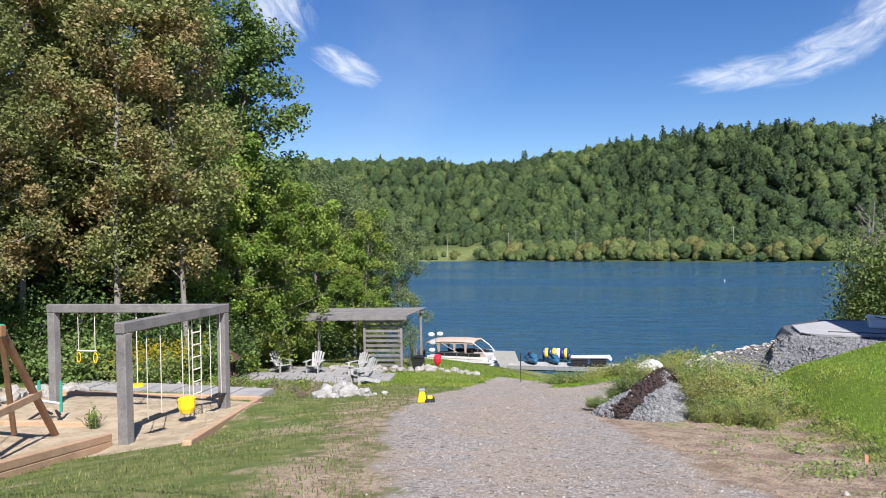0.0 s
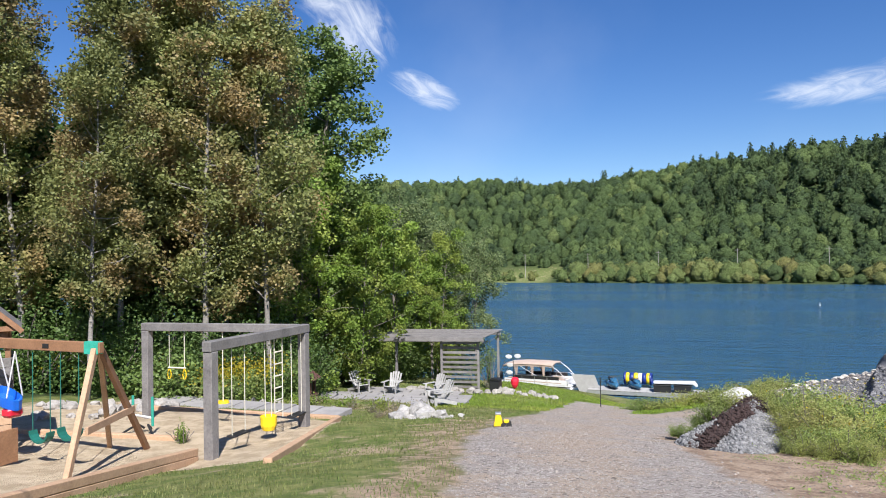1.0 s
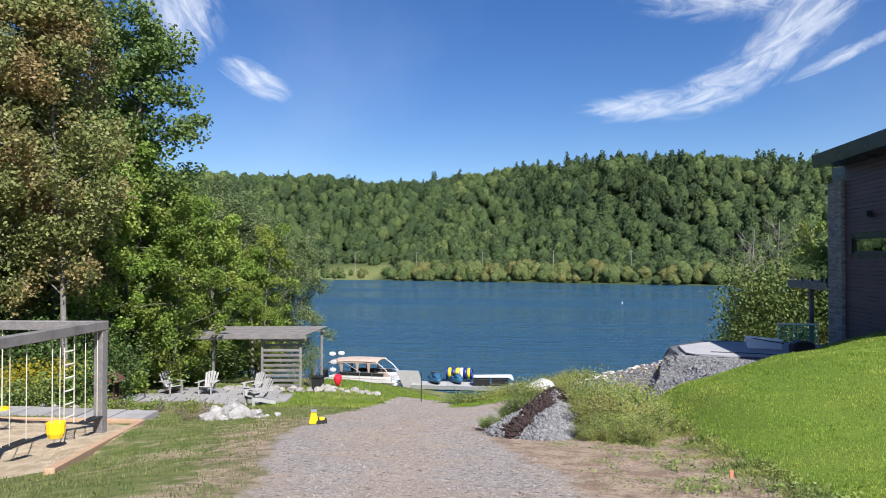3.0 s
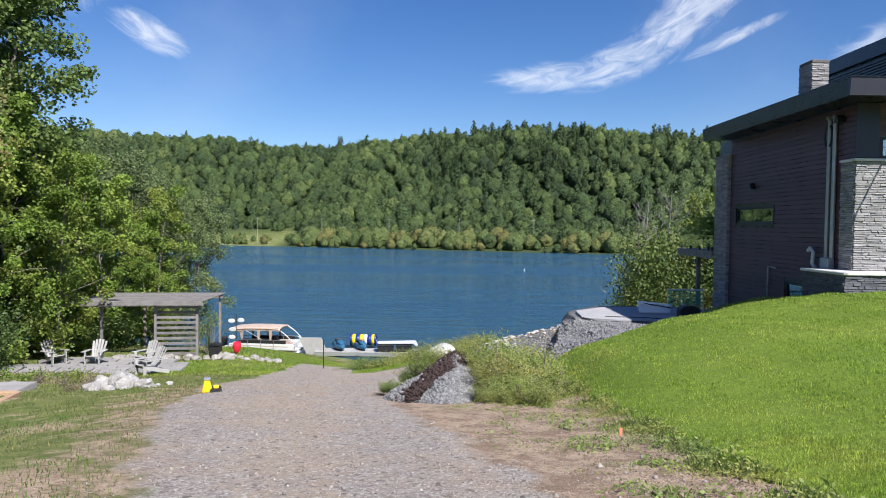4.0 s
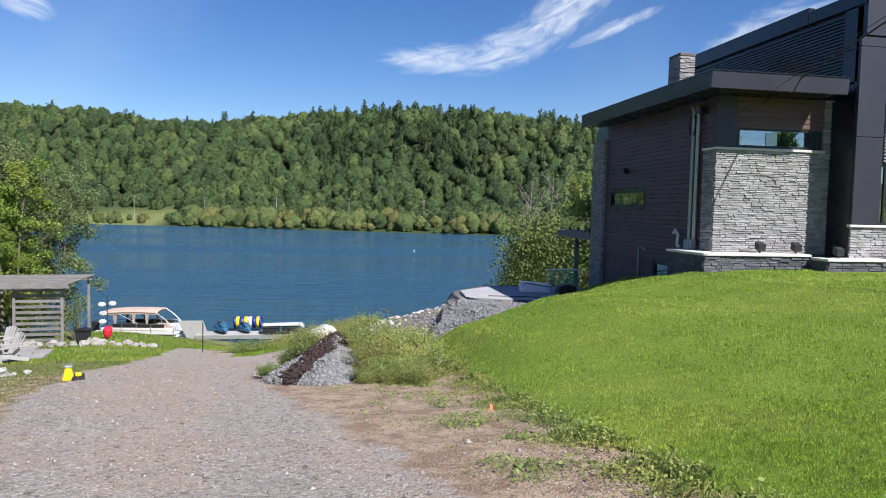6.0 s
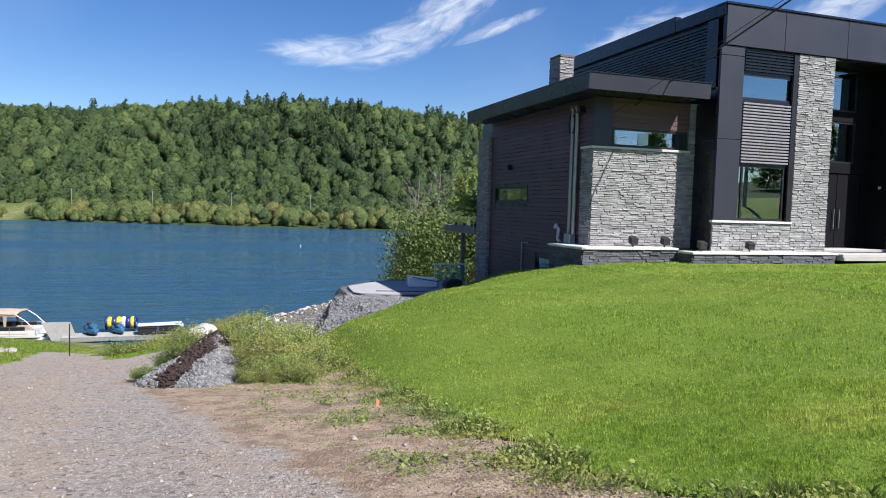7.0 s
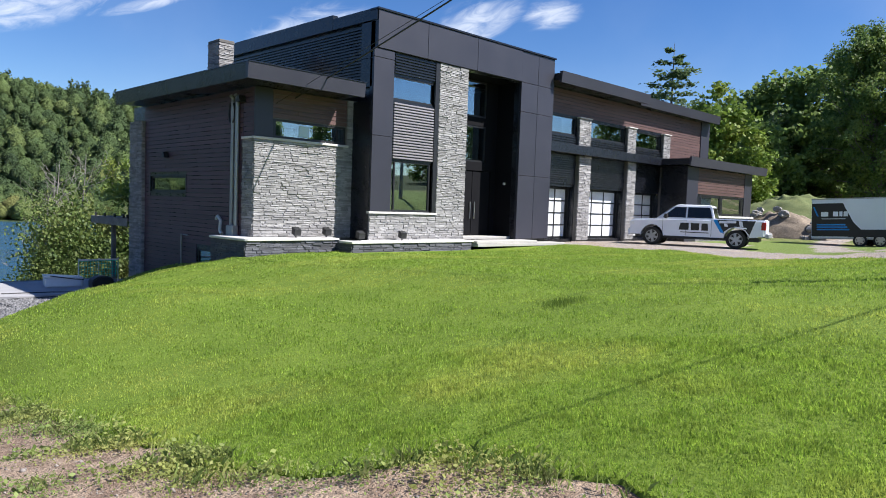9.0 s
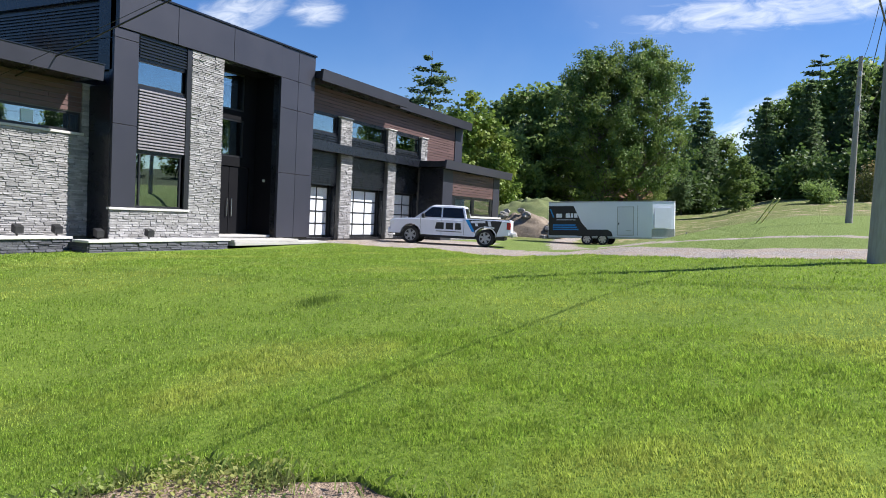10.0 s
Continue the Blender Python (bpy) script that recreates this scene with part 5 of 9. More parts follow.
hpart("corner_panel", box(43.9, 45.0, AY - 0.04, AY, 0.1, 4.28, 0.006), "panel", awall)
siding(awall, "y", AY, 37.62, 43.88, 2.85, 4.26, (), 0.16, "plank_b")
for w in AW:
    fix_window("y", AY, *w, awall)
ledgestone(awall, "y", AY, 37.62, 43.88, 0.2, 1.55, False, 71)
hpart("window_sill", box(37.6, 45.3, AY - 0.14, AY, 1.56, 1.68, 0.01), "cap", awall, "pale stone sill")
aroof = hpart("roof", box(35.6, 45.7, AY - 0.5, 19.2, 4.34, 4.66), "trim", None, "flat black annex roof")
hpart("fascia", prism([(AY - 0.62, 4.74), (AY - 0.56, 4.26), (AY - 0.48, 4.26), (AY - 0.48, 4.74)], "x", 35.5, 45.85), "panel", aroof)
# closing walls behind; floor slabs and rooms with dimness put into their colour
hpart("back_wall", box(11.9, 15.6, 29.2, 29.5, -3.2, 5.1), "trim", None)
hpart("back_wall", box(15.6, 42.3, 29.2, 29.5, -3.2, 7.3), "trim", None)
hpart("annex_end", box(44.7, 45.0, AY + 0.25, 24.0, 0.0, 4.3), "trim", None)
hpart("annex_roof", box(43.9, 45.7, 19.2, 24.0, 4.34, 4.6), "trim", None)
hpart("end_wall", box(41.9, 42.3, 19.6, 29.2, 0.0, 7.2), "trim", None)
hpart("tower_roof", box(15.7, 25.4, 18.98, 29.2, 7.9, 8.05), "trim", None)
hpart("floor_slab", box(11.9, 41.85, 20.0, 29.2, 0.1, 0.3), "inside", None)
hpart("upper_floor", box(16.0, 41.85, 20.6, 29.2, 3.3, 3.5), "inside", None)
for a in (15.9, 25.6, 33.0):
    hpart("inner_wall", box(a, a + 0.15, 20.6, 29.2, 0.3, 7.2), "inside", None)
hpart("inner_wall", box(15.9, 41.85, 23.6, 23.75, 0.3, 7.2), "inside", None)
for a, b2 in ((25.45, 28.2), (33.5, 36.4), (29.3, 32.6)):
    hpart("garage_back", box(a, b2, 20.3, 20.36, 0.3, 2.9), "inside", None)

# fittings on the house
for y0, r in ((20.90, 0.062), (20.62, 0.062)):
    hpart("service_pipe", tube([(11.51, y0, 0.78), (11.52, y0, 4.75), (11.5, y0, 4.9), (11.42, y0 - 0.02, 4.95)], r, 10), "galv", side, "grey service conduit")
hpart("service_box", box(11.36, 11.57, 20.55, 20.98, 0.5, 0.82, 0.02), "galv", side, "grey electrical box")
hpart("gas_riser", tube([(11.48, 21.45, 0.5), (11.48, 21.6, 0.62), (11.48, 21.55, 0.95), (11.48, 21.75, 1.08), (11.48, 21.85, 0.98)], 0.055, 10), "whiteb", side, "white bent vent pipe")
hpart("downpipe", tube([(11.54, 24.05, 0.32), (11.54, 24.6, 0.34), (11.54, 24.6, -2.6)], 0.03, 8), "galv", side)
hpart("cable_coil", tube([(11.5 + 0.02 * math.sin(k), 20.95 + (0.2 + 0.012 * (k % 5)) * math.cos(k * 0.9), 4.42 + (0.34 + 0.02 * (k % 4)) * math.sin(k * 0.9)) for k in range(24)], 0.018, 6), "black", side, "coil of black service cable")
hpart("wall_light", prism([(25.8, 3.12), (26.06, 3.12), (26.0, 3.3), (25.9, 3.32)], "x", 11.4, 11.6), "black", side, "black wall light")
hpart("wall_light", prism([(20.2, 4.72), (20.45, 4.72), (20.4, 4.92), (20.28, 4.92)], "x", 11.36, 11.6), "black", side, "black wall light")
for a, c, z in ((12.9, 19.25, 0.5), (14.05, 19.2, 0.5), (14.75, 18.3, 0.43), (16.6, 18.3, 0.43)):
    f = thing("flood_light", "small black floodlight on the planter cap", "floodlight", (a, c, z), 0, "floodlights")
    part("head", prism([(-0.1, 0.06), (0.08, 0.12), (0.06, 0.34), (-0.12, 0.26)], "x", -0.13, 0.13, 0.01), M["black"], f)
    part("stake", rod((0, 0, 0), (0, 0, 0.1), 0.025), M["black"], f)


# ---- pickup and trailer ----
def wheel(parent, x, y, r, w, side, rim="alloy"):
    """A wheel with tyre and spoked rim; side: -1 shows its face to -x."""
    bm = bmesh.new()
    prof = [(-0.5, 0.68), (-0.5, 0.92), (-0.38, 1.0), (0.38, 1.0), (0.5, 0.92), (0.5, 0.68)]
    rings = []
    for u, k in prof:
        rings.append([bm.verts.new((x + u * w, y + k * r * math.cos(a * math.tau / 24), r + k * r * math.sin(a * math.tau / 24))) for a in range(24)])
    for p, q in zip(rings, rings[1:]):
        for a in range(24):
            bm.faces.new((p[a], p[(a + 1) % 24], q[(a + 1) % 24], q[a]))
    t = part("tyre", bm, M["rubber"], parent)
    xo = x + side * w * 0.36
    bm = rod((xo - side * 0.06, y, r), (xo, y, r), r * 0.24, r * 0.2, 16)
    for k in range(6):
        a = k * math.tau / 6 + 0.3
        beam((xo, y + 0.15 * r * math.cos(a), r + 0.15 * r * math.sin(a)), (xo, y + 0.66 * r * math.cos(a), r + 0.66 * r * math.sin(a)), 0.05, 0.11, 0.01, bm)
    part("rim", bm, M[rim], t, "spoked metal rim")
    ring = bmesh.new()
    rr = [[ring.verts.new((xo + side * dx, y + k * r * math.cos(a * math.tau / 24), r + k * r * math.sin(a * math.tau / 24))) for a in range(24)] for dx, k in ((0.01, 0.70), (0.01, 0.62), (-0.05, 0.62))]
    for p, q in zip(rr, rr[1:]):
        for a in range(24):
            ring.faces.new((p[a], p[(a + 1) % 24], q[(a + 1) % 24], q[a]))
    part("rim_lip", ring, M[rim], t)
    part("hub_back", rod((x - 0.04, y, r), (x + 0.04, y, r), r * 0.66, n=20), M["black"], t)


def loft(sections, bm=None):
    """A skin through outlines of equal length; each outline a list of points."""
    bm = bm or bmesh.new()
    rows = [[bm.verts.new(p) for p in s] for s in sections]
    n = len(rows[0])
    for a, b2 in zip(rows, rows[1:]):
        for k in range(n):
            bm.faces.new((a[k], a[(k + 1) % n], b2[(k + 1) % n], b2[k]))
    bm.faces.new(rows[0][::-1])
    bm.faces.new(rows[-1])
    bmesh.ops.recalc_face_normals(bm, faces=bm.faces)
    return bm


def arch(y, r, z, n=9):
    return [(y + r * math.cos(math.pi * k / (n - 1)), z + r * math.sin(math.pi * k / (n - 1))) for k in range(n)]


def pickup(at, rz):
    t = thing("pickup_truck", "white crew-cab pickup with black and blue graphics on gravel", "truck", at, rz)
    F, R, WZ, AR = 1.90, -1.77, 0.42, 0.52
    # body side outline, wheel arches cut out; y forward
    low = [(2.92, 0.48), (2.95, 0.75), (2.9, 1.12), (2.72, 1.20), (1.45, 1.26), (-0.72, 1.28), (-0.74, 1.31), (-2.9, 1.33), (-2.95, 1.28), (-2.95, 0.62), (-2.6, 0.55)]
    arch_r = [(R - AR, 0.52)] + arch(R, AR, WZ + 0.02)[::-1] + [(R + AR, 0.46)]
    arch_f = [(F - AR, 0.46)] + arch(F, AR, WZ + 0.02)[::-1] + [(F + AR, 0.48)]
    outline = low + arch_r + arch_f
    body = prism(outline, "x", -0.98, 0.98)
    bmesh.ops.bevel(body, geom=[e for e in body.edges if e.calc_length() < 5 and abs(e.verts[0].co.x - e.verts[1].co.x) < 1e-4 and max(e.verts[0].co.z, e.verts[1].co.z) > 1.0], offset=0.06, segments=3, affect="EDGES")
    b = part("body", body, M["white"], t, "white painted body")

    def ring(y0, y1, z, x):
        return [(-x, y0, z), (x, y0, z), (x, y1, z), (-x, y1, z)]

    cab = loft([ring(-0.85, 1.75, 1.24, 0.92), ring(-0.68, 0.92, 1.86, 0.745), ring(-0.55, 0.78, 1.925, 0.66)])
    bmesh.ops.bevel(cab, geom=list(cab.edges), offset=0.03, segments=2, affect="EDGES")
    part("cab", cab, M["white"], t)

    def on_side(y, z, out=0.006):
        """A point on the cab's sloping left side."""
        x = np.interp(z, [1.24, 1.86], [0.92, 0.745])
        return (-(x + out), y, z)

    for pts in (((1.46, 1.32), (0.42, 1.32), (0.42, 1.80), (0.90, 1.80)), ((0.35, 1.32), (-0.74, 1.32), (-0.60, 1.80), (0.35, 1.80))):
        for sgn in (1, -1):
            bm = bmesh.new()
            v = [bm.verts.new((on_side(*q)[0] * sgn, q[0], q[1])) for q in pts]
            w = [bm.verts.new(((on_side(*q, -0.01)[0]) * sgn, q[0], q[1])) for q in pts]
            bm.faces.new(v), bm.faces.new(w[::-1])
            for k in range(4):
                bm.faces.new((v[k], w[k], w[(k + 1) % 4], v[(k + 1) % 4]))
            bmesh.ops.recalc_face_normals(bm, faces=bm.faces)
            part("side_window", bm, M["tint"], t, "dark side window")
    bm = bmesh.new()
    bm.faces.new([bm.verts.new(p) for p in ((-0.78, 1.68, 1.29), (0.78, 1.68, 1.29), (0.66, 0.98, 1.82), (-0.66, 0.98, 1.82))])
    part("windscreen", bm, M["tint"], t, "dark windscreen", off=(0, 0.035, 0.02))
    bm = prism([(-0.838, 1.34), (-0.712, 1.80), (-0.68, 1.80), (-0.80, 1.34)], "x", -0.6, 0.6)
    part("rear_window", bm, M["tint"], t, "dark rear window")
    # bed hollow, tailgate, bumpers, lights
    part("bed_floor", box(-0.8, 0.8, -2.85, -0.85, 1.325, 1.345), M["black"], t)
    part("tailgate", box(-0.8, 0.8, -2.985, -2.952, 0.72, 1.3, 0.01), M["white"], t)
    part("bumper", box(-0.98, 0.98, -3.12, -2.96, 0.52, 0.72, 0.03), M["galv"], t, "chrome rear bumper")
    part("bumper", box(-0.98, 0.98, 2.90, 3.04, 0.42, 0.72, 0.04), M["white"], t, "white front bumper")
    part("grille", box(-0.6, 0.6, 2.90, 2.975, 0.74, 1.1, 0.02), M["black"], t, "black grille")
    for s in (-1, 1):
        part("tail_light", box(*sorted((s * 0.78, s * 0.995)), -2.975, -2.78, 0.88, 1.22, 0.02), M["lamp_red"], t, "red tail light")
        part("headlight", box(*sorted((s * 0.62, s * 0.99)), 2.72, 2.96, 0.92, 1.08, 0.02), M["frost"], t, "clear headlight")
        part("mirror", box(*sorted((s * 0.95, s * 1.2)), 1.2, 1.34, 1.26, 1.48, 0.03), M["black"], t, "black door mirror")
        part("running_board", box(*sorted((s * 0.9, s * 1.02)), -1.1, 1.3, 0.36, 0.43, 0.02), M["black"], t, "black running board")
        for y in (0.44, -0.52):
            part("door_handle", box(*sorted((s * 0.985, s * 1.01)), y - 0.11, y + 0.11, 1.10, 1.14, 0.008), M["white"], t)
        for y in (1.42, 0.38, -0.72):
            part("door_seam", box(*sorted((s * 0.978, s * 0.983)), y - 0.006, y + 0.006, 0.5, 1.25), M["black"], t)
        for y in (F, R):
            wheel(t, s * 0.86, y, 0.42, 0.28, s, "galv")
    part("chassis", box(-0.8, 0.8, -2.7, 2.7, 0.34, 0.5), M["black"], t)
    for y in (F, R):
        part("axle", rod((-0.8, y, 0.42), (0.8, y, 0.42), 0.05), M["black"], t)
    # vinyl graphics as plain shapes
    part("black_wrap", prism([(-0.95, 1.27), (-2.55, 1.27), (-2.42, 0.90), (-2.32, 0.62), (-2.31, 0.50), (-2.29, 0.50), (-2.3, 0.66), (-2.16, 0.84), (-1.95, 0.955), (-1.77, 0.975), (-1.5, 0.93), (-1.28, 0.76), (-1.24, 0.62)], "x", -0.986, -0.981), M["black"], t, "black vinyl wrap on the bed")
    part("blue_stripe", prism([(-0.78, 1.27), (-0.95, 1.27), (-1.26, 0.70), (-1.12, 0.70)], "x", -0.99, -0.984), M["cyan"], t, "blue vinyl stripe")
    for o in ([(-1.05, 1.22), (-1.75, 1.25), (-1.75, 1.15), (-1.05, 1.12)], [(-1.25, 1.12), (-1.38, 1.12), (-1.42, 0.98), (-1.28, 0.98)], [(-1.85, 1.24), (-2.0, 1.24), (-2.06, 1.0), (-1.92, 1.0)], [(-1.7, 1.0), (-2.2, 0.96), (-2.2, 0.9), (-1.7, 0.93)]):
        part("white_mark", prism(o, "x", -0.992, -0.987), M["white"], t)
    for o in ([(0.70, 0.76), (0.26, 0.76), (0.26, 1.08), (0.62, 1.08)], [(0.16, 0.76), (-0.20, 0.76), (-0.20, 1.08), (0.16, 1.08)], [(-0.30, 0.76), (-0.60, 0.76), (-0.56, 1.08), (-0.30, 1.08)], [(0.62, 0.64), (-0.62, 0.64), (-0.62, 0.675), (0.62, 0.675)]):
        part("logo_shape", prism(o, "x", -0.989, -0.982), M["black"], t, "black vinyl logo block")
    return t


M["tint"] = surface("tinted glass", (0.010, 0.011, 0.013), (0.015, 0.016, 0.018), 2, 0.12, 0.0, 20)
pickup((32.05, 14.85, float(terrain(32.05, 14.85)) + 0.005), 16.7)


def box_trailer(at, rz, tilt):
    t = thing("cargo_trailer", "white enclosed cargo trailer with black and blue graphics", "trailer", at, rz)
    t.matrix_basis = pose(*at, tilt, 0, rz)
    # local y runs forward to the nose; -y is the tail
    plan = [(-1.2, -3.5), (1.2, -3.5), (1.2, 3.1), (0.25, 4.3), (-0.25, 4.3), (-1.2, 3.1)]
    part("box", prism(plan, "z", 0.50, 2.72, 0.02), M["white"], t, "white panelled trailer box")
    part("roof", prism([(x * 1.01, y * 1.005) for x, y in plan], "z", 2.722, 2.79, 0.015), M["galv"], t, "grey roof rim")
    part("sill", prism([(x * 1.008, y * 1.003) for x, y in plan], "z", 0.42, 0.498), M["galv"], t, "grey lower rail")
    part("stone_guard", prism([(-1.212, 3.09), (-0.26, 4.312), (0.26, 4.312), (1.212, 3.09), (1.2, 3.08), (0.25, 4.295), (-0.25, 4.295), (-1.2, 3.08)], "z", 0.56, 1.05), M["galv"], t, "grey stone guard")
    for s in (-1, 1):
        part("fender", prism([(-1.55, 0.55), (-1.45, 0.85), (-1.2, 0.98), (0.35, 0.98), (0.6, 0.85), (0.7, 0.55)], "x", *sorted((s * 1.2, s * 1.24))), M["black"], t, "black double fender")
        for y in (-0.95, 0.05):
            wheel(t, s * 1.12, y, 0.36, 0.22, s)
    part("side_door", box(1.203, 1.222, 1.0, 1.95, 0.66, 2.4, 0.008), M["white"], t, "white side door")
    part("door_frame", holed_wall("x", 1.204, 1.228, 0.96, 1.99, 0.62, 2.44, [(1.0, 1.95, 0.66, 2.4)]), M["galv"], t)
    part("door_lock", box(1.222, 1.25, 1.03, 1.09, 1.3, 1.42), M["black"], t)
    part("door_handle", box(1.23, 1.25, 1.5, 1.86, 0.9, 0.94), M["galv"], t)
    part("seam", box(1.202, 1.21, 2.2, 2.23, 0.62, 2.5), M["galv"], t)
    part("hatch", prism([(1.15, 3.22), (0.42, 4.14), (0.40, 4.12), (1.13, 3.20)], "z", 1.1, 2.35), M["white"], t, "white nose hatch", off=(0.03, 0.02, 0))
    part("black_wrap", prism([(-3.48, 0.58), (-0.55, 0.58), (-1.3, 1.4), (-1.85, 2.5), (-3.48, 2.5)], "x", 1.203, 1.21), M["black"], t, "black vinyl wrap at the tail")
    part("blue_mark", prism([(-3.42, 2.3), (-3.34, 2.3), (-3.1, 1.75), (-3.2, 1.75)], "x", 1.211, 1.216), M["cyan"], t, "blue vinyl mark")
    for k in range(3):
        part("blue_bar", box(1.211, 1.216, -3.2, -1.7 + 0.1 * k, 1.22 - 0.14 * k, 1.3 - 0.14 * k), M["cyan"], t, "blue vinyl bar")
    for y0, y1, z0, z1 in ((-2.98, -2.6, 1.74, 2.0), (-2.35, -2.08, 1.74, 2.02), (-2.02, -1.86, 1.74, 2.02), (-1.8, -1.58, 1.74, 2.02), (-2.95, -1.7, 1.58, 1.62)):
        part("logo_shape", box(1.211, 1.217, y0, y1, z0, z1), M["white"], t, "white vinyl logo block")
    part("tongue", tube([(-0.5, 4.0, 0.52), (0, 5.3, 0.52), (0.5, 4.0, 0.52)], 0.05, 6), M["galv"], t, "grey tow tongue")
    part("jack", rod((0, 5.0, 0.12), (0, 5.0, 0.85), 0.035), M["galv"], t)
    part("jack_wheel", rod((-0.04, 5.0, 0.1), (0.04, 5.0, 0.1), 0.1, n=14), M["black"], t)
    return t


box_trailer((46.3, 10.45, float(terrain(46.3, 10.45)) - 0.02), 181.5, 2.6)

# ---- utility poles and lines ----
def power_pole(at, height, r0, r1, lean=0.0):
    t = thing("utility_pole", "weathered grey wooden utility pole", "utility pole", at, 0, "utility poles")
    part("shaft", rod((0, 0, -0.5), (lean, 0, height), r0, r1, 18), M["pole"], t)
    for z in (height - 0.9, height - 2.4):
        part("insulator", rod((lean * z / height - r1 - 0.14, 0, z), (lean * z / height - r1 - 0.14, 0, z + 0.22), 0.05, 0.035, 8), M["galv"], t, "grey insulator")
        part("bracket", beam((lean * z / height, 0, z), (lean * z / height - r1 - 0.18, 0, z + 0.02), 0.05, 0.05), M["galv"], t)
    return t


def hanging_line(name, label, p, q, sag, r=0.012, n=24):
    pts = []
    for k in range(n + 1):
        s = k / n
        v = Vector(p).lerp(Vector(q), s)
        v.z -= sag * 4 * s * (1 - s)
        pts.append(v)
    return tagged(part(name, tube(pts, r, 5), M["black"]), label, "cable", "overhead lines")


P1, P2 = (15.85, -1.66, float(terrain(15.85, -1.66))), (35.6, -2.5, float(terrain(35.6, -2.5)))
P3 = (78.0, -7.6, float(terrain(78, -7.6)))
power_pole(P1, 7.5, 0.185, 0.13, -0.05)
power_pole(P2, 7.2, 0.15, 0.085, 0.14)
power_pole(P3, 9.0, 0.16, 0.12)
P4 = (22.2, -18.1, float(terrain(22.2, -18.1)))
power_pole(P4, 21.5 - P4[2], 0.22, 0.13)
hanging_line("service_cable", "black service cable from the pole to the house", (13.0, 19.62, 4.97), (22.02, -18.05, 21.35), 0.06, 0.026)
hanging_line("service_cable", "thin black service cable from the pole to the house", (12.3, 19.62, 4.72), (22.02, -18.0, 21.1), 0.12, 0.009)
for dz, z1, r in ((9.6, 7.3, 0.009), (7.7, 6.3, 0.012)):
    hanging_line("power_line", "black overhead line between the poles", (P1[0], P1[1], P1[2] + z1), (P2[0] - 0.2, P2[1], P2[2] + dz - 2.7), 0.7, r)
    hanging_line("power_line", "black overhead line between the poles", (P2[0] - 0.1, P2[1], P2[2] + dz - 2.7), (P3[0], P3[1], P3[2] + dz - 1.4), 0.9, r)
hanging_line("power_line", "black overhead line between the poles", (P1[0], P1[1], P1[2] + 7.3), (12.0, -40.0, 10.5), 0.9, 0.012)
P0 = (-30.0, 5.7, float(terrain(-30, 5.7)))
power_pole(P0, 10.0, 0.18, 0.13)
hanging_line("phone_cable", "thick black phone cable between the poles", (P1[0], P1[1], P1[2] + 3.9), (P0[0], P0[1], P0[2] + 6.2), 0.25, 0.014)
hanging_line("phone_cable", "thick black phone cable between the poles", (P1[0], P1[1], P1[2] + 3.9), (P2[0], P2[1], P2[2] + 4.2), 0.3, 0.011)
hanging_line("guy_wire", "pale guy wire running down into the field", (P2[0], P2[1], P2[2] + 5.5), (41.0, 1.1, float(terrain(41, 1.1))), 0.02, 0.012)
GUY = Vector((41.0, 1.1, float(terrain(41, 1.1))))
guy_up = (Vector((P2[0], P2[1], P2[2] + 5.5)) - GUY).normalized()
M["pale_yellow"] = surface("faded yellow plastic", (0.50, 0.46, 0.20), (0.66, 0.61, 0.32), 3, 0.5, 0.1, 20)
for off in (0.0, 0.22):
    t = thing("guy_guard", "faded yellow guard on the guy wire in the grass", "guard", GUY + Vector((0, off, 0)), 0, "guy guards")
    part("sleeve", rod(guy_up * -0.1, guy_up * 1.9, 0.035), M["pale_yellow"], t)


# ---- play area ----
def ground_z(x, y):
    return float(terrain(x, y))


def stacked_timber(p, q, rows, label):
    t = thing("landscape_timber", label, "timber", (*p, ground_z(*p)), 0, "sandbox timbers")
    for k in range(rows):
        part("timber", beam((0, 0, 0.02 + 0.14 * k), (q[0] - p[0], q[1] - p[1], ground_z(*q) - ground_z(*p) + 0.02 + 0.14 * k), 0.15, 0.136, 0.012), M["timber"], t)
    return t


stacked_timber((-8.25, 5.6), (-9.4, 10.4), 2, "tan timber edging stacked beside the sand")
stacked_timber((-7.05, 9.35), (-9.75, 16.4), 1, "tan timber edging along the sand")
stacked_timber((-9.8, 16.45), (-15.6, 15.5), 1, "low tan timber at the back of the sand")
stacked_timber((-15.7, 11.2), (-10.9, 11.9), 1, "low pale timber lying across the sand")

FL, BR, BL, TOP = (-9.1, 10.5), (-9.3, 14.0), (-13.65, 13.65), 0.31
frame_t = thing("timber_swing", "weathered grey timber swing frame on sand", "swing set", (*BR, ground_z(*BR)))


def fpart(name, bm, mat, label="", parent=None):
    return part(name, bm, M[mat], parent or frame_t, label, off=(-BR[0], -BR[1], -ground_z(*BR)))


for x, y in (FL, BR, BL):
    fpart("post", box(x - 0.1, x + 0.1, y - 0.1, y + 0.1, ground_z(x, y) - 0.3, TOP - 0.2, 0.012), "wood")
fpart("beam", beam((FL[0], FL[1] - 0.12, TOP - 0.1), (BR[0], BR[1] + 0.12, TOP - 0.1), 0.2, 0.196, 0.012), "wood")
fpart("beam", beam((BL[0] - 0.12, BL[1], TOP - 0.1), (BR[0] - 0.105, BR[1] - 0.02, TOP - 0.1), 0.2, 0.196, 0.012), "wood")


def on_front(s):
    return (FL[0] + (BR[0] - FL[0]) * s, FL[1] + (BR[1] - FL[1]) * s)


def on_back(s):
    return (BL[0] + (BR[0] - BL[0]) * s, BL[1] + (BR[1] - BL[1]) * s)


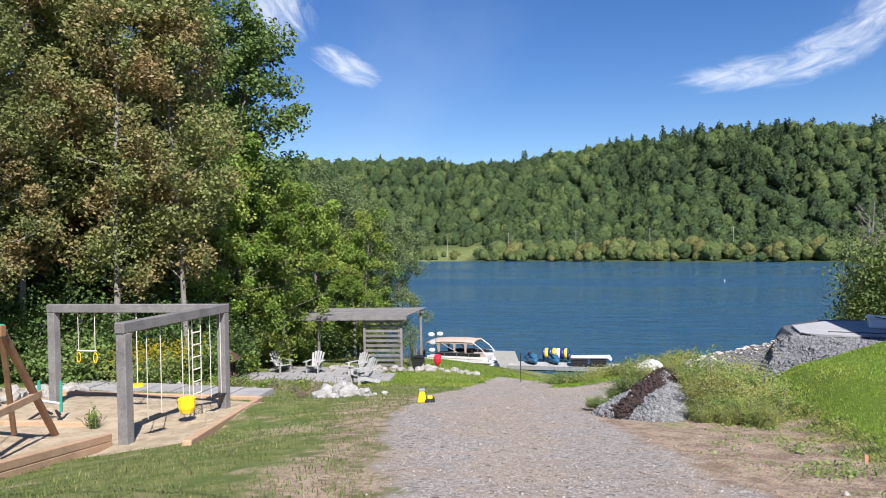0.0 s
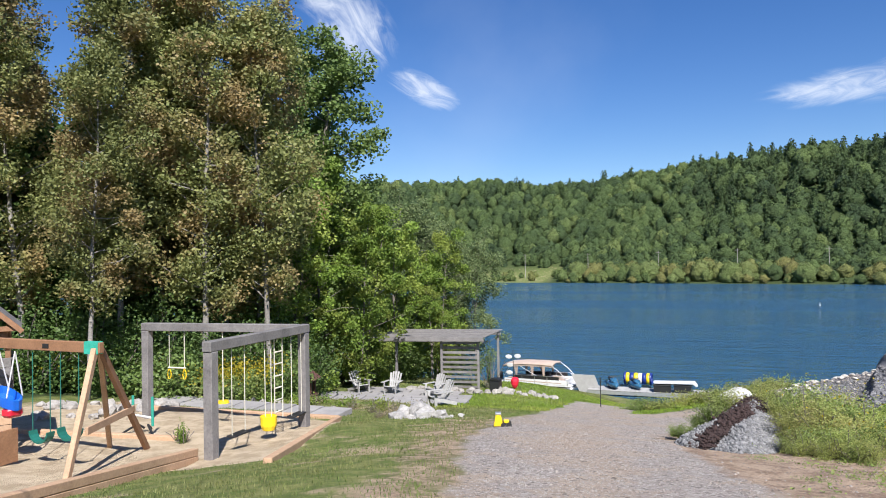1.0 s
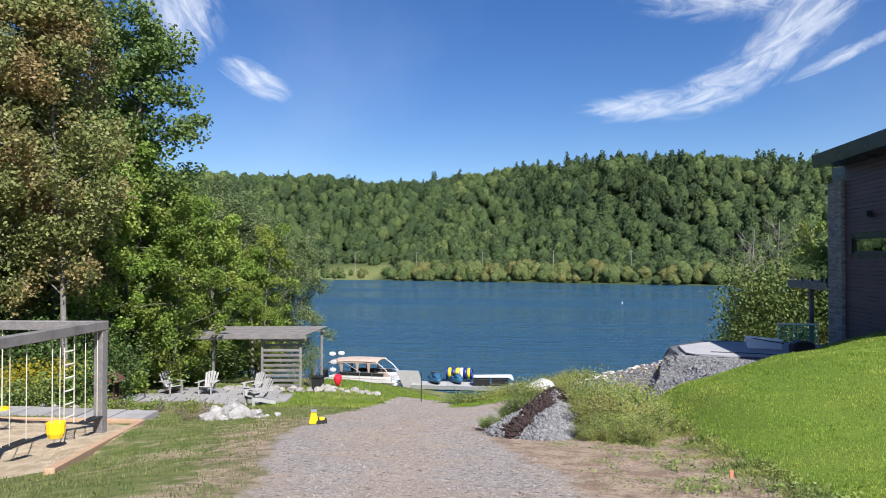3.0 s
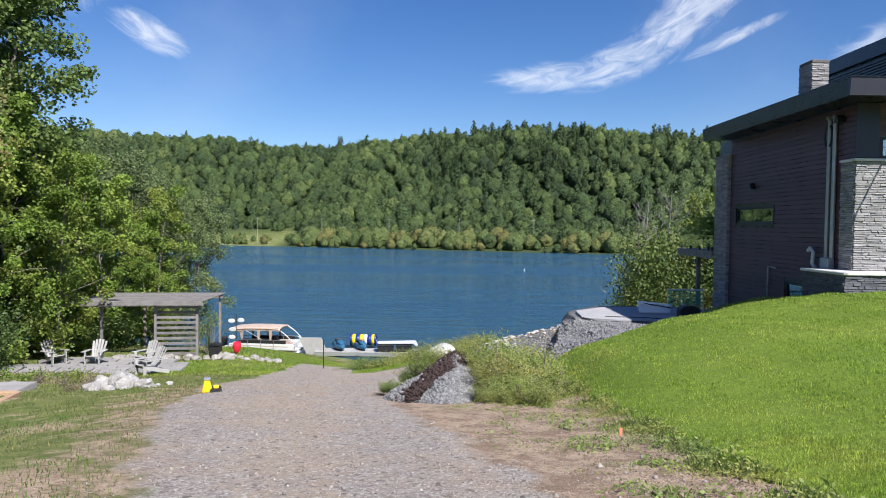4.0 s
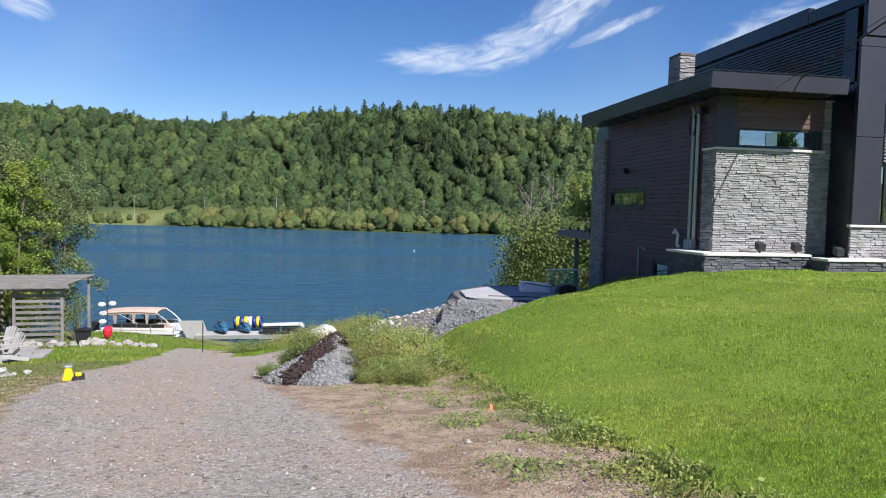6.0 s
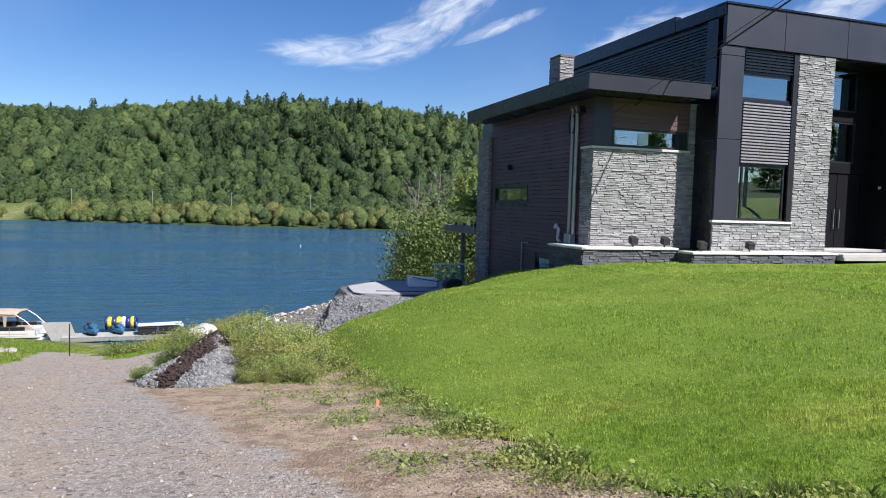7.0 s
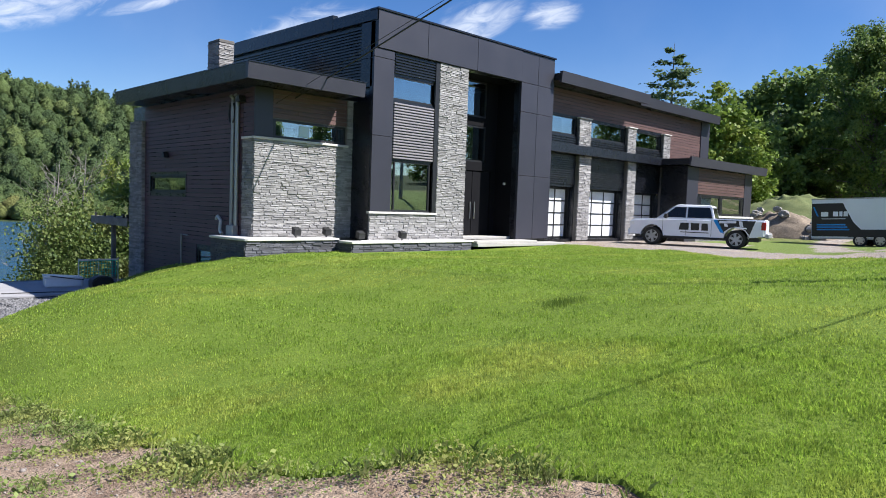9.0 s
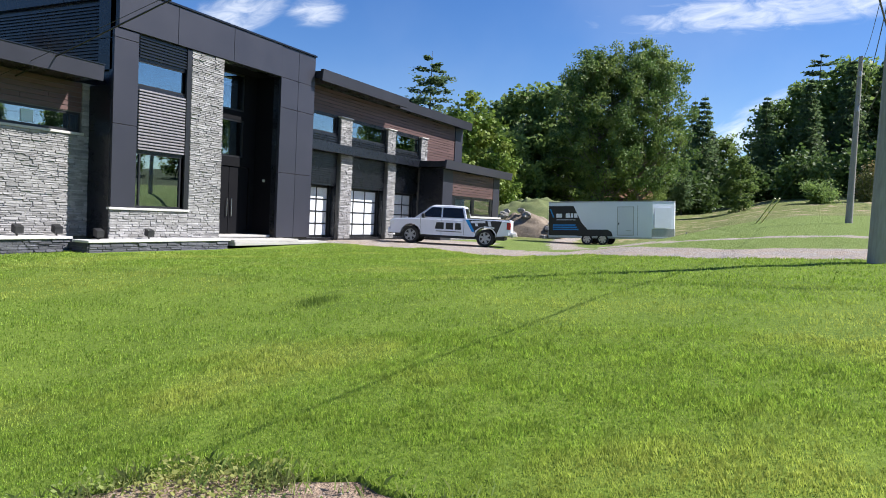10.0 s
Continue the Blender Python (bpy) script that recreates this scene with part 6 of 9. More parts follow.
def hung(name, label, cat, at, seat_z, half, direction, seat):
    """A swing on two ropes under a beam."""
    t = thing(name, label, cat, (*at, seat_z), 0, "hanging swings")
    dx, dy = direction[0] * half, direction[1] * half
    for s in (-1, 1):
        part("rope", rod((s * dx, s * dy, 0), (s * dx, s * dy, TOP - 0.2 - seat_z), 0.009, n=6), M["rope"], t)
    if seat == "plank":
        part("seat", beam((-dx * 1.25, -dy * 1.25, 0), (dx * 1.25, dy * 1.25, 0), 0.2, 0.035, 0.008), M["black"], t, "dark plank seat")
    elif seat == "bucket":
        bm = loft([[(math.cos(a) * r * 0.17, math.sin(a) * r * 0.17, z) for a in np.linspace(0, math.tau, 12, endpoint=False)] for r, z in ((0.75, -0.18), (1.0, -0.08), (1.05, 0.12), (0.9, 0.13), (0.85, -0.02))])
        b = part("seat", bm, M["yellow"], t, "yellow plastic bucket seat")
        part("opening", box(-0.185, -0.1, -0.06, 0.06, -0.02, 0.06, 0.01), M["black"], b)
    elif seat == "disc":
        part("seat", rod((0, 0, -0.04), (0, 0, 0.02), 0.15, 0.13, 20), M["yellow"], t, "yellow disc seat")
    elif seat == "bar":
        part("bar", rod((-dx * 1.15, -dy * 1.15, 0), (dx * 1.15, dy * 1.15, 0), 0.018, n=8), M["rope"], t)
        for s in (-1, 1):
            part("ring", tube([(s * dx + 0.05 * math.cos(k * math.tau / 10) * abs(direction[0]), s * dy + 0.05 * math.cos(k * math.tau / 10) * abs(direction[1]), -0.16 + 0.12 * math.sin(k * math.tau / 10)) for k in range(11)], 0.012, 5), M["yellow"], t, "yellow hand ring")
    return t


FD = Vector((BR[0] - FL[0], BR[1] - FL[1], 0)).normalized()
BD = Vector((BR[0] - BL[0], BR[1] - BL[1], 0)).normalized()
hung("swing", "plain swing with a dark seat on pale ropes", "swing", on_front(0.25), -1.62, 0.22, FD, "plank")
hung("toddler_swing", "yellow plastic toddler swing on pale ropes", "swing", on_front(0.56), -1.62, 0.12, FD, "bucket")
hung("swing", "plain swing with a dark seat on pale ropes", "swing", on_front(0.9), -1.72, 0.22, FD, "plank")
hung("disc_swing", "yellow disc swing on a pale rope", "swing", on_back(0.50), -1.58, 0.004, BD, "disc")
hung("trapeze_bar", "pale trapeze bar with yellow hand rings", "trapeze", on_back(0.2), -0.8, 0.22, BD, "bar")
lad = thing("rope_ladder", "pale rope ladder hanging from the frame", "rope ladder", (*on_front(0.68), TOP - 0.2), 0, "hanging swings")
for s in (-1, 1):
    part("rope", rod((0, s * 0.15, 0), (0, s * 0.15, -1.75), 0.012, n=6), M["rope"], lad)
for k in range(6):
    part("rung", rod((0, -0.15, -0.3 - 0.26 * k), (0, 0.15, -0.3 - 0.26 * k), 0.016, n=6), M["rope"], lad)

# cedar swing set with tower
AP, TW = Vector((-10.5, 9.2, 0.3)), Vector((-13.62, 10.2, 0))
sset = thing("swing_set", "brown cedar swing set with green brackets on sand", "swing set", (AP.x, AP.y, ground_z(AP.x, AP.y)))
so = -Vector((AP.x, AP.y, ground_z(AP.x, AP.y)))


def spart(name, bm, mat, label="", parent=None):
    return part(name, bm, M[mat], parent or sset, label, off=so)


feet = ((-10.15, 8.25), (-11.2, 11.1), (-12.0, 10.9))
for (x, y), m in zip(feet, ("timber", "cedar", "timber")):
    spart("leg", beam((x, y, ground_z(x, y) - 0.05), AP + Vector((0.0, (y - AP.y) * 0.04, -0.02)), 0.09, 0.12, 0.008), m)
spart("brace", beam((-10.25, 8.75, -1.05), (-10.95, 10.5, -1.05), 0.05, 0.13, 0.006), "timber")
spart("beam", beam((AP.x + 0.12, AP.y, AP.z), (TW.x - 0.3, AP.y, AP.z + 0.04), 0.1, 0.19, 0.008), "cedar")
for x in (AP.x - 0.08, TW.x + 0.55):
    spart("bracket", box(x - 0.16, x + 0.16, AP.y - 0.06, AP.y + 0.06, AP.z - 0.11, AP.z + 0.11, 0.004), "teal", "green metal bracket")
spart("plaque", box(-11.75, -11.6, AP.y - 0.06, AP.y - 0.05, AP.z - 0.03, AP.z + 0.05), "black")
for x, z in ((-11.85, -1.42), (-11.15, -1.32)):
    t = thing("belt_swing", "dark green belt swing on green chains", "swing", (x, AP.y, z), 0, "belt swings")
    for s in (-1, 1):
        part("chain", rod((s * 0.22, 0, 0.16), (s * 0.22, 0, AP.z - 0.1 - z), 0.009, n=6), M["greenp"], t, "green coated chain")
    bm = loft([[(0.24 * math.cos(a) * k, y, -0.22 * math.sin(a) * k + 0.16) for k in (1.0, 0.86) for a in (np.linspace(0, math.pi, 9) if k == 1.0 else np.linspace(math.pi, 0, 9))] for y in (-0.08, 0.08)])
    part("seat", bm, M["greenp"], t, "dark green belt seat")
t = thing("infant_swing", "blue and red plastic infant swing on white ropes", "swing", (-12.72, AP.y, -0.72))
for x in (-0.22, 0.2):
    for y in (-0.16, 0.16):
        part("rope", rod((x + (0.08 if x < 0 else -0.02), y, 0.05), (x, 0, AP.z + 0.6), 0.014, n=6), M["whiteb"], t, "white rope")
bm = loft([[(math.cos(a) * r * 0.3, math.sin(a) * r * 0.2, z + 0.12 * math.cos(a) * -1) for a in np.linspace(0, math.tau, 14, endpoint=False)] for r, z in ((0.55, -0.14), (0.95, -0.08), (1.0, 0.1), (0.85, 0.12), (0.8, -0.02))])
part("seat", bm, M["blue"], t, "blue plastic seat")
part("guard", box(0.0, 0.24, -0.16, 0.16, -0.33, -0.14, 0.05), M["red"], t, "red plastic guard")

tower = thing("play_tower", "cedar play tower with gabled roof and grey rails", "play tower", (TW.x, TW.y, ground_z(TW.x, TW.y)))
to = -Vector((TW.x, TW.y, ground_z(TW.x, TW.y)))


def tpart(name, bm, mat, label=""):
    return part(name, bm, M[mat], tower, label, off=to)


for dx in (-0.5, 0.5):
    for dy in (-0.62, 0.62):
        tpart("post", box(TW.x + dx - 0.05, TW.x + dx + 0.05, TW.y + dy - 0.05, TW.y + dy + 0.05, ground_z(TW.x + dx, TW.y + dy) - 0.1, 0.5, 0.006), "cedar")
for k in range(8):
    tpart("deck_board", box(TW.x - 0.56, TW.x + 0.56, TW.y - 0.68 + k * 0.17, TW.y - 0.52 + k * 0.17, -0.92, -0.88, 0.004), "cedar")
for k in range(4):
    tpart("rail_board", box(TW.x - 0.56, TW.x + 0.56, TW.y - 0.7, TW.y - 0.675, -0.84 + k * 0.19, -0.66 + k * 0.19, 0.005), "wood")
    tpart("rail_board", box(TW.x + 0.56, TW.x + 0.585, TW.y - 0.66, TW.y + 0.66, -0.84 + k * 0.19, -0.66 + k * 0.19, 0.005), "wood")
    tpart("low_board", box(TW.x - 0.56, TW.x + 0.56, TW.y - 0.72, TW.y - 0.69, -1.9 + k * 0.16, -1.75 + k * 0.16, 0.005), "timber")
for k in range(6):
    for s in (-1, 1):
        a0, a1 = k / 6, (k + 0.97) / 6
        tpart("roof_board", prism([(TW.x + s * 0.74 * (1 - a0), 0.48 + 0.70 * a0), (TW.x + s * 0.74 * (1 - a1), 0.48 + 0.70 * a1), (TW.x + s * 0.74 * (1 - a1), 0.51 + 0.70 * a1), (TW.x + s * 0.74 * (1 - a0), 0.51 + 0.70 * a0)], "y", TW.y - 0.95, TW.y + 0.85), "wood")
for s in (-1, 1):
    tpart("gable_board", beam((TW.x + s * 0.76, TW.y - 0.97, 0.44), (TW.x, TW.y - 0.97, 1.16), 0.03, 0.1, 0.004), "cedar")
tpart("gable_tie", box(TW.x - 0.7, TW.x + 0.7, TW.y - 0.92, TW.y - 0.88, 0.46, 0.56, 0.004), "cedar")
tpart("gable_infill", box(TW.x - 0.5, TW.x + 0.5, TW.y - 0.8, TW.y - 0.77, 0.2, 0.5, 0.004), "cedar")
for k in range(5):
    a = math.pi * (k + 0.5) / 5
    tpart("sun_ray", beam((TW.x + 0.16 * math.cos(a), TW.y - 0.9, 0.60 + 0.16 * math.sin(a)), (TW.x + 0.40 * math.cos(a), TW.y - 0.9, 0.60 + 0.34 * math.sin(a)), 0.02, 0.05), "cedar")
tpart("sun_disc", prism([(TW.x + 0.17 * math.cos(a), 0.57 + 0.17 * math.sin(a)) for a in np.linspace(0, math.pi, 9)], "y", TW.y - 0.93, TW.y - 0.87), "cedar")
tower.matrix_basis = pose(-14.45, 9.9, ground_z(-14.45, 9.9), 0, 0, 52)
bin_t = thing("slide_box", "low orange cedar bin beside the tower", "wooden bin", (-12.55, 8.5, ground_z(-12.55, 8.5)))
for k in range(4):
    part("board", box(-0.9, 0.45, -0.35, -0.31, 0.04 + 0.15 * k, 0.18 + 0.15 * k, 0.005), M["cedar"], bin_t)
part("end_board", box(0.45, 0.49, -0.35, 0.4, 0.02, 0.62, 0.005), M["cedar"], bin_t)
part("ladder_rail", beam((0.5, -0.1, 0.0), (0.2, 0.2, 0.75), 0.05, 0.1, 0.005), M["timber"], bin_t)

st = thing("pedal_stand", "green and white metal stand with black feet", "toy", (-12.3, 12.1, ground_z(-12.3, 12.1)))
for s in (-0.28, 0.28):
    part("upright", rod((s, 0, 0.2), (s, 0, 0.85), 0.03, n=8), M["teal"], st)
part("crossbar", rod((-0.28, 0, 0.42), (0.28, 0, 0.38), 0.025, n=8), M["whiteb"], st, "white crossbar")
for s in (-1, 1):
    part("foot", tube([(s * 0.45, -0.15, 0.02), (s * 0.15, 0, 0.22), (s * 0.1, 0.15, 0.1)], 0.028, 6), M["black"], st, "black bent foot")

# ---- stone walk, patio and fire circle ----
walk_rng = random.Random(4)


def slab(x, y, w, d, rz, name="patio_slab", h=0.07, mat="paver", group="stone walk"):
    t = tagged(part(name, prism([(-w / 2 + walk_rng.uniform(0, 0.08), -d / 2), (w / 2, -d / 2 + walk_rng.uniform(0, 0.08)), (w / 2 - walk_rng.uniform(0, 0.08), d / 2), (-w / 2, d / 2 - walk_rng.uniform(0, 0.08))], "z", -0.1, h, 0.012), M[mat]), "flat grey stone slab laid in the grass", "paving slab", group)
    t.matrix_basis = pose(x, y, ground_z(x, y), 0, 0, rz)
    return t


for k in range(8):
    slab(-17.6 + 0.98 * k, 17.9 - 0.06 * k, 0.94, 1.5, 3)
for i in range(6):
    for j in range(5 if i < 4 else 4 - 2 * (i - 4)):
        x, y = -17.0 + i * 1.25 + j * 0.28, 25.4 + j * 1.35 + 0.05 * i
        slab(x, y, 1.2, 1.3, 8, group="patio slabs")


def adirondack(at, rz):
    t = thing("adirondack_chair", "bleached grey wooden adirondack chair on the patio", "chair", at, rz, "patio chairs")
    for k in range(5):
        x = -0.2 + 0.1 * k
        top = 0.98 - 0.02 * (k - 2) ** 2
        part("back_slat", beam((x * 1.0, 0.22, 0.28), (x * 1.35, 0.52, top), 0.094, 0.02, 0.004), M["whitewood"], t)
    for k in range(5):
        part("seat_slat", beam((-0.26, -0.30 + 0.125 * k, 0.37 - 0.03 * k), (0.26, -0.30 + 0.125 * k, 0.37 - 0.03 * k), 0.11, 0.02, 0.004), M["whitewood"], t)
    for s in (-1, 1):
        part("arm", prism([(s * 0.26, 0.42), (s * 0.42, 0.35), (s * 0.46, -0.36), (s * 0.28, -0.4)], "z", 0.54, 0.565, 0.005), M["whitewood"], t)
        part("front_leg", box(*sorted((s * 0.27, s * 0.305)), -0.36, -0.24, 0, 0.54, 0.004), M["whitewood"], t)
        part("side_rail", beam((s * 0.285, -0.36, 0.33), (s * 0.285, 0.62, 0.06), 0.03, 0.13, 0.004), M["whitewood"], t)
    part("back_brace", box(-0.34, 0.34, 0.40, 0.43, 0.5, 0.56, 0.004), M["whitewood"], t)
    return t


chair_a = adirondack((-16.1, 29.6, ground_z(-16.1, 29.6) + 0.075), 62)
chair_a.scale = (1.0, 1.0, 1.0)
for x, y, r in ((-14.5, 29.8, 2), (-12.35, 29.8, -22), (-10.05, 24.5, -40)):
    copy_thing(chair_a, pose(x, y, ground_z(x, y) + (0.075 if x < -11 else 0.02), 0, 0, r) @ Matrix.Diagonal((0.98, 0.98, 0.98, 1)))

# pergola
PG = (-11.1, 32.7)
pg = thing("pergola", "weathered grey wooden pergola with a slatted screen", "pergola", (*PG, ground_z(*PG)), 8)
zt = -2.13 - ground_z(*PG)


def gpart(name, bm, mat="wood", label=""):
    return part(name, bm, M[mat], pg, label)


for x, y in ((-0.1, 0.1), (-1.95, 0.1), (-4.3, 0.1), (0.35, 3.7)):
    gpart("post", box(x - 0.06, x + 0.06, y - 0.06, y + 0.06, -0.6 - 0.4 * (y > 1), zt - 0.16, 0.008))
gpart("carved_post", tube([(-3.35 + 0.03 * math.sin(k * 1.9), 3.7 + 0.03 * math.cos(k * 1.9), -0.8 + (zt + 0.62) * k / 14) for k in range(15)], 0.07, 6), "bark", "twisted dark post")
for y in (0.1, 3.7):
    gpart("beam", box(-5.4, 0.2 + 0.3 * (y > 1), y - 0.045, y + 0.045, zt - 0.15, zt + 0.02, 0.008))
gpart("fascia", box(-5.6, 0.22, -0.33, -0.285, zt - 0.06, zt + 0.135, 0.006))
for k in range(9):
    gpart("rafter", beam((-5.2 + 0.66 * k, -0.25, zt + 0.06), (-4.85 + 0.66 * k, 4.05, zt + 0.06), 0.045, 0.07, 0.006))
for k in range(17):
    gpart("roof_slat", box(-5.6 + 0.02 * k, 0.22 + 0.024 * k, -0.28 + 0.255 * k, -0.15 + 0.255 * k, zt + 0.10, zt + 0.125, 0.004))
for k in range(10):
    gpart("screen_slat", box(-1.89, -0.16, 0.06, 0.085, 0.06 + 0.242 * k, 0.185 + 0.242 * k, 0.005))
vine = shrub("climbing_vine", "thin green vine climbing the pergola", 0.35, 2.3, "green", 71, 900, 0.07, "vine")
vine.matrix_basis = pose(-10.85, 33.4, ground_z(-10.85, 33.4)) @ Matrix.Diagonal((0.8, 0.8, 1, 1))

barrel = thing("black_bin", "black plastic bin beside the pergola", "bin", (-10.1, 32.0, ground_z(-10.1, 32.0)))
part("body", prism([(-0.22, 0), (0.22, 0), (0.25, 0.62), (-0.25, 0.62)], "y", -0.24, 0.24, 0.03), M["black"], barrel)
part("lid", prism([(-0.27, 0.622), (0.27, 0.622), (0.25, 0.68), (0.1, 0.72), (-0.1, 0.72), (-0.25, 0.68)], "y", -0.26, 0.26, 0.015), M["black"], barrel)
part("lid_handle", tube([(-0.08, 0, 0.70), (-0.08, 0, 0.82), (0.08, 0, 0.82), (0.08, 0, 0.70)], 0.02, 6), M["black"], barrel)
ky = thing("red_kayak", "red plastic kayak standing on its end", "kayak", (-9.6, 33.6, ground_z(-9.6, 33.6)), 20)
ky.scale = (0.55, 0.45, 0.5)
part("hull", loft([[(x + w * math.cos(a), 0.22 * w / 0.3 * math.sin(a) * 1.2, z + 0.3 * w * math.sin(a)) for a in np.linspace(0, math.tau, 12, endpoint=False)] for x, z, w in ((0.0, 0.1, 0.05), (0.0, 0.3, 0.22), (0.0, 0.6, 0.34), (0.02, 0.95, 0.36), (0.05, 1.15, 0.28))]), M["red"], ky)
pd = thing("paddle_stand", "white oval paddles on a dark stand", "paddles", (-10.6, 37.0, ground_z(-10.6, 37.0)))
pd.scale = (0.55, 0.55, 0.82)
part("stand", rod((0, 0, 0), (0, 0, 2.2), 0.03), M["black"], pd)
for x, z in ((-0.45, 1.75), (0.45, 1.8), (-0.4, 0.7), (-0.35, 1.2)):
    part("blade", loft([[(x + 0.34 * k * math.cos(a), y, z + 0.14 * k * math.sin(a)) for a in np.linspace(0, math.tau, 14, endpoint=False)] for y, k in ((-0.03, 0.7), (-0.01, 1.0), (0.01, 1.0), (0.03, 0.7))]), M["whiteb"], pd, "white paddle blade")

hut = thing("outdoor_fireplace", "small rusty brown outdoor fireplace with a roof", "fireplace", (-15.3, 23.4, ground_z(-15.3, 23.4)), 15)
M["rust"] = surface("rusty iron", (0.06, 0.028, 0.02), (0.13, 0.06, 0.04), 4, 0.85, 0.5, 30)
for x in (-0.36, 0.36):
    for y in (-0.3, 0.3):
        part("leg", box(x - 0.05, x + 0.05, y - 0.05, y + 0.05, 0, 0.8, 0.008), M["rust"], hut)
part("base", box(-0.46, 0.46, -0.4, 0.4, 0.1, 0.2, 0.01), M["rust"], hut)
part("firebox", box(-0.3, 0.3, -0.22, 0.26, 0.2, 0.75, 0.01), M["black"], hut)
part("roof", prism([(-0.58, 0.8), (0.58, 0.8), (0.34, 1.0), (0.2, 1.08), (-0.2, 1.08), (-0.34, 1.0)], "y", -0.5, 0.5, 0.01), M["rust"], hut)


def rock(x, y, r, seed, flat=0.7, group="rocks", label="pale grey rock half sunk in the ground"):
    t = tagged(part("rock", lump(r, seed, 3 if r > 0.35 else 2, 0.55, flat), M["rock"]), label, "rock", group)
    t.matrix_basis = pose(x, y, ground_z(x, y) + r * flat * 0.35, 0, 0, seed * 77)
    return t


M["whiterock"] = surface("white broken rock", (0.20, 0.19, 0.175), (0.46, 0.44, 0.42), 2.6, 0.9, 1.0, 12, 0, 0.1, depth=0.06)
for k, (x, y, r, flat) in enumerate(((-8.0, 17.9, 0.40, 0.75), (-7.72, 17.35, 0.27, 0.8), (-8.45, 17.75, 0.30, 0.8), (-8.2, 16.75, 0.22, 0.7), (-7.35, 17.75, 0.24, 0.7), (-8.35, 18.45, 0.34, 0.8), (-7.75, 16.7, 0.12, 0.6), (-7.1, 17.2, 0.10, 0.6), (-7.5, 16.9, 0.09, 0.6), (-6.95, 18.3, 0.12, 0.6), (-8.0, 17.15, 0.13, 0.7), (-7.05, 17.75, 0.09, 0.6))):
    rock(x, y, r, 100 + k, flat, "white boulder pile", "jagged white boulder in a pile beside the patio").data.materials[0] = M["whiterock"]
rk = random.Random(12)
for k in range(20):
    x = -17.5 + 7.0 * rk.random()
    rock(x, 19.6 + rk.uniform(-0.9, 1.4), rk.uniform(0.07, 0.16), 200 + k)
for k in range(12):
    rock(-14.2 + 0.42 * k, 31.5 + rk.uniform(-0.2, 0.5) + 0.03 * k, rk.uniform(0.14, 0.34), 300 + k)
for k in range(14):
    rock(-9.9 + 0.2 * k, 32.2 + rk.uniform(-0.3, 0.5), rk.uniform(0.1, 0.22), 330 + k)
for k in range(26):
    rock(-17.8 + 3.2 * rk.random(), 12.5 + 4.2 * rk.random(), rk.uniform(0.1, 0.26), 360 + k)

toy = thing("toy_dump_truck", "yellow toy dump truck with black wheels on gravel", "toy truck", (-4.6, 14.3, ground_z(-4.6, 14.3)), 18)
toy.scale = (0.85, 0.85, 0.85)
part("tipper", prism([(-0.20, 0.03), (0.0, 0.03), (0.03, 0.12), (-0.02, 0.31), (-0.14, 0.31)], "y", -0.11, 0.11, 0.01), M["yellow"], toy, "yellow tipper tray")
part("cab", box(0.06, 0.19, -0.08, 0.08, 0.10, 0.17, 0.015), M["yellow"], toy)
part("canopy", box(-0.15, 0.0, -0.10, 0.10, 0.315, 0.36, 0.01), M["galv"], toy, "grey canopy")
part("frame", box(-0.02, 0.22, -0.06, 0.06, 0.07, 0.105, 0.005), M["black"], toy)
for x in (0.05, 0.19):
    for y in (-0.12, 0.12):
        part("wheel", rod((x, y - 0.03, 0.065), (x, y + 0.03, 0.065), 0.065, n=14), M["rubber"], toy, "black wheel")
stake_t = thing("marker_stake", "thin dark metal stake beside the drive", "stake", (-4.96, 30.6, ground_z(-4.96, 30.6)))
part("rod", rod((0, 0, -0.1), (0, 0, 1.25), 0.022, n=8), M["black"], stake_t)
flag_t = thing("survey_flag", "small orange survey flag in the weeds", "flag", (2.02, 7.9, ground_z(2.02, 7.9)))
M["orange"] = surface("orange plastic", (0.62, 0.20, 0.12), (0.72, 0.26, 0.17), 4, 0.6, 0.05, 40)
part("wire", rod((0, 0, -0.05), (0, 0, 0.25), 0.003, n=5), M["galv"], flag_t)
part("cloth", prism([(0, 0.13), (0.03, 0.12), (0.036, 0.2), (0.0, 0.225)], "y", -0.002, 0.002), M["orange"], flag_t, "orange flag")


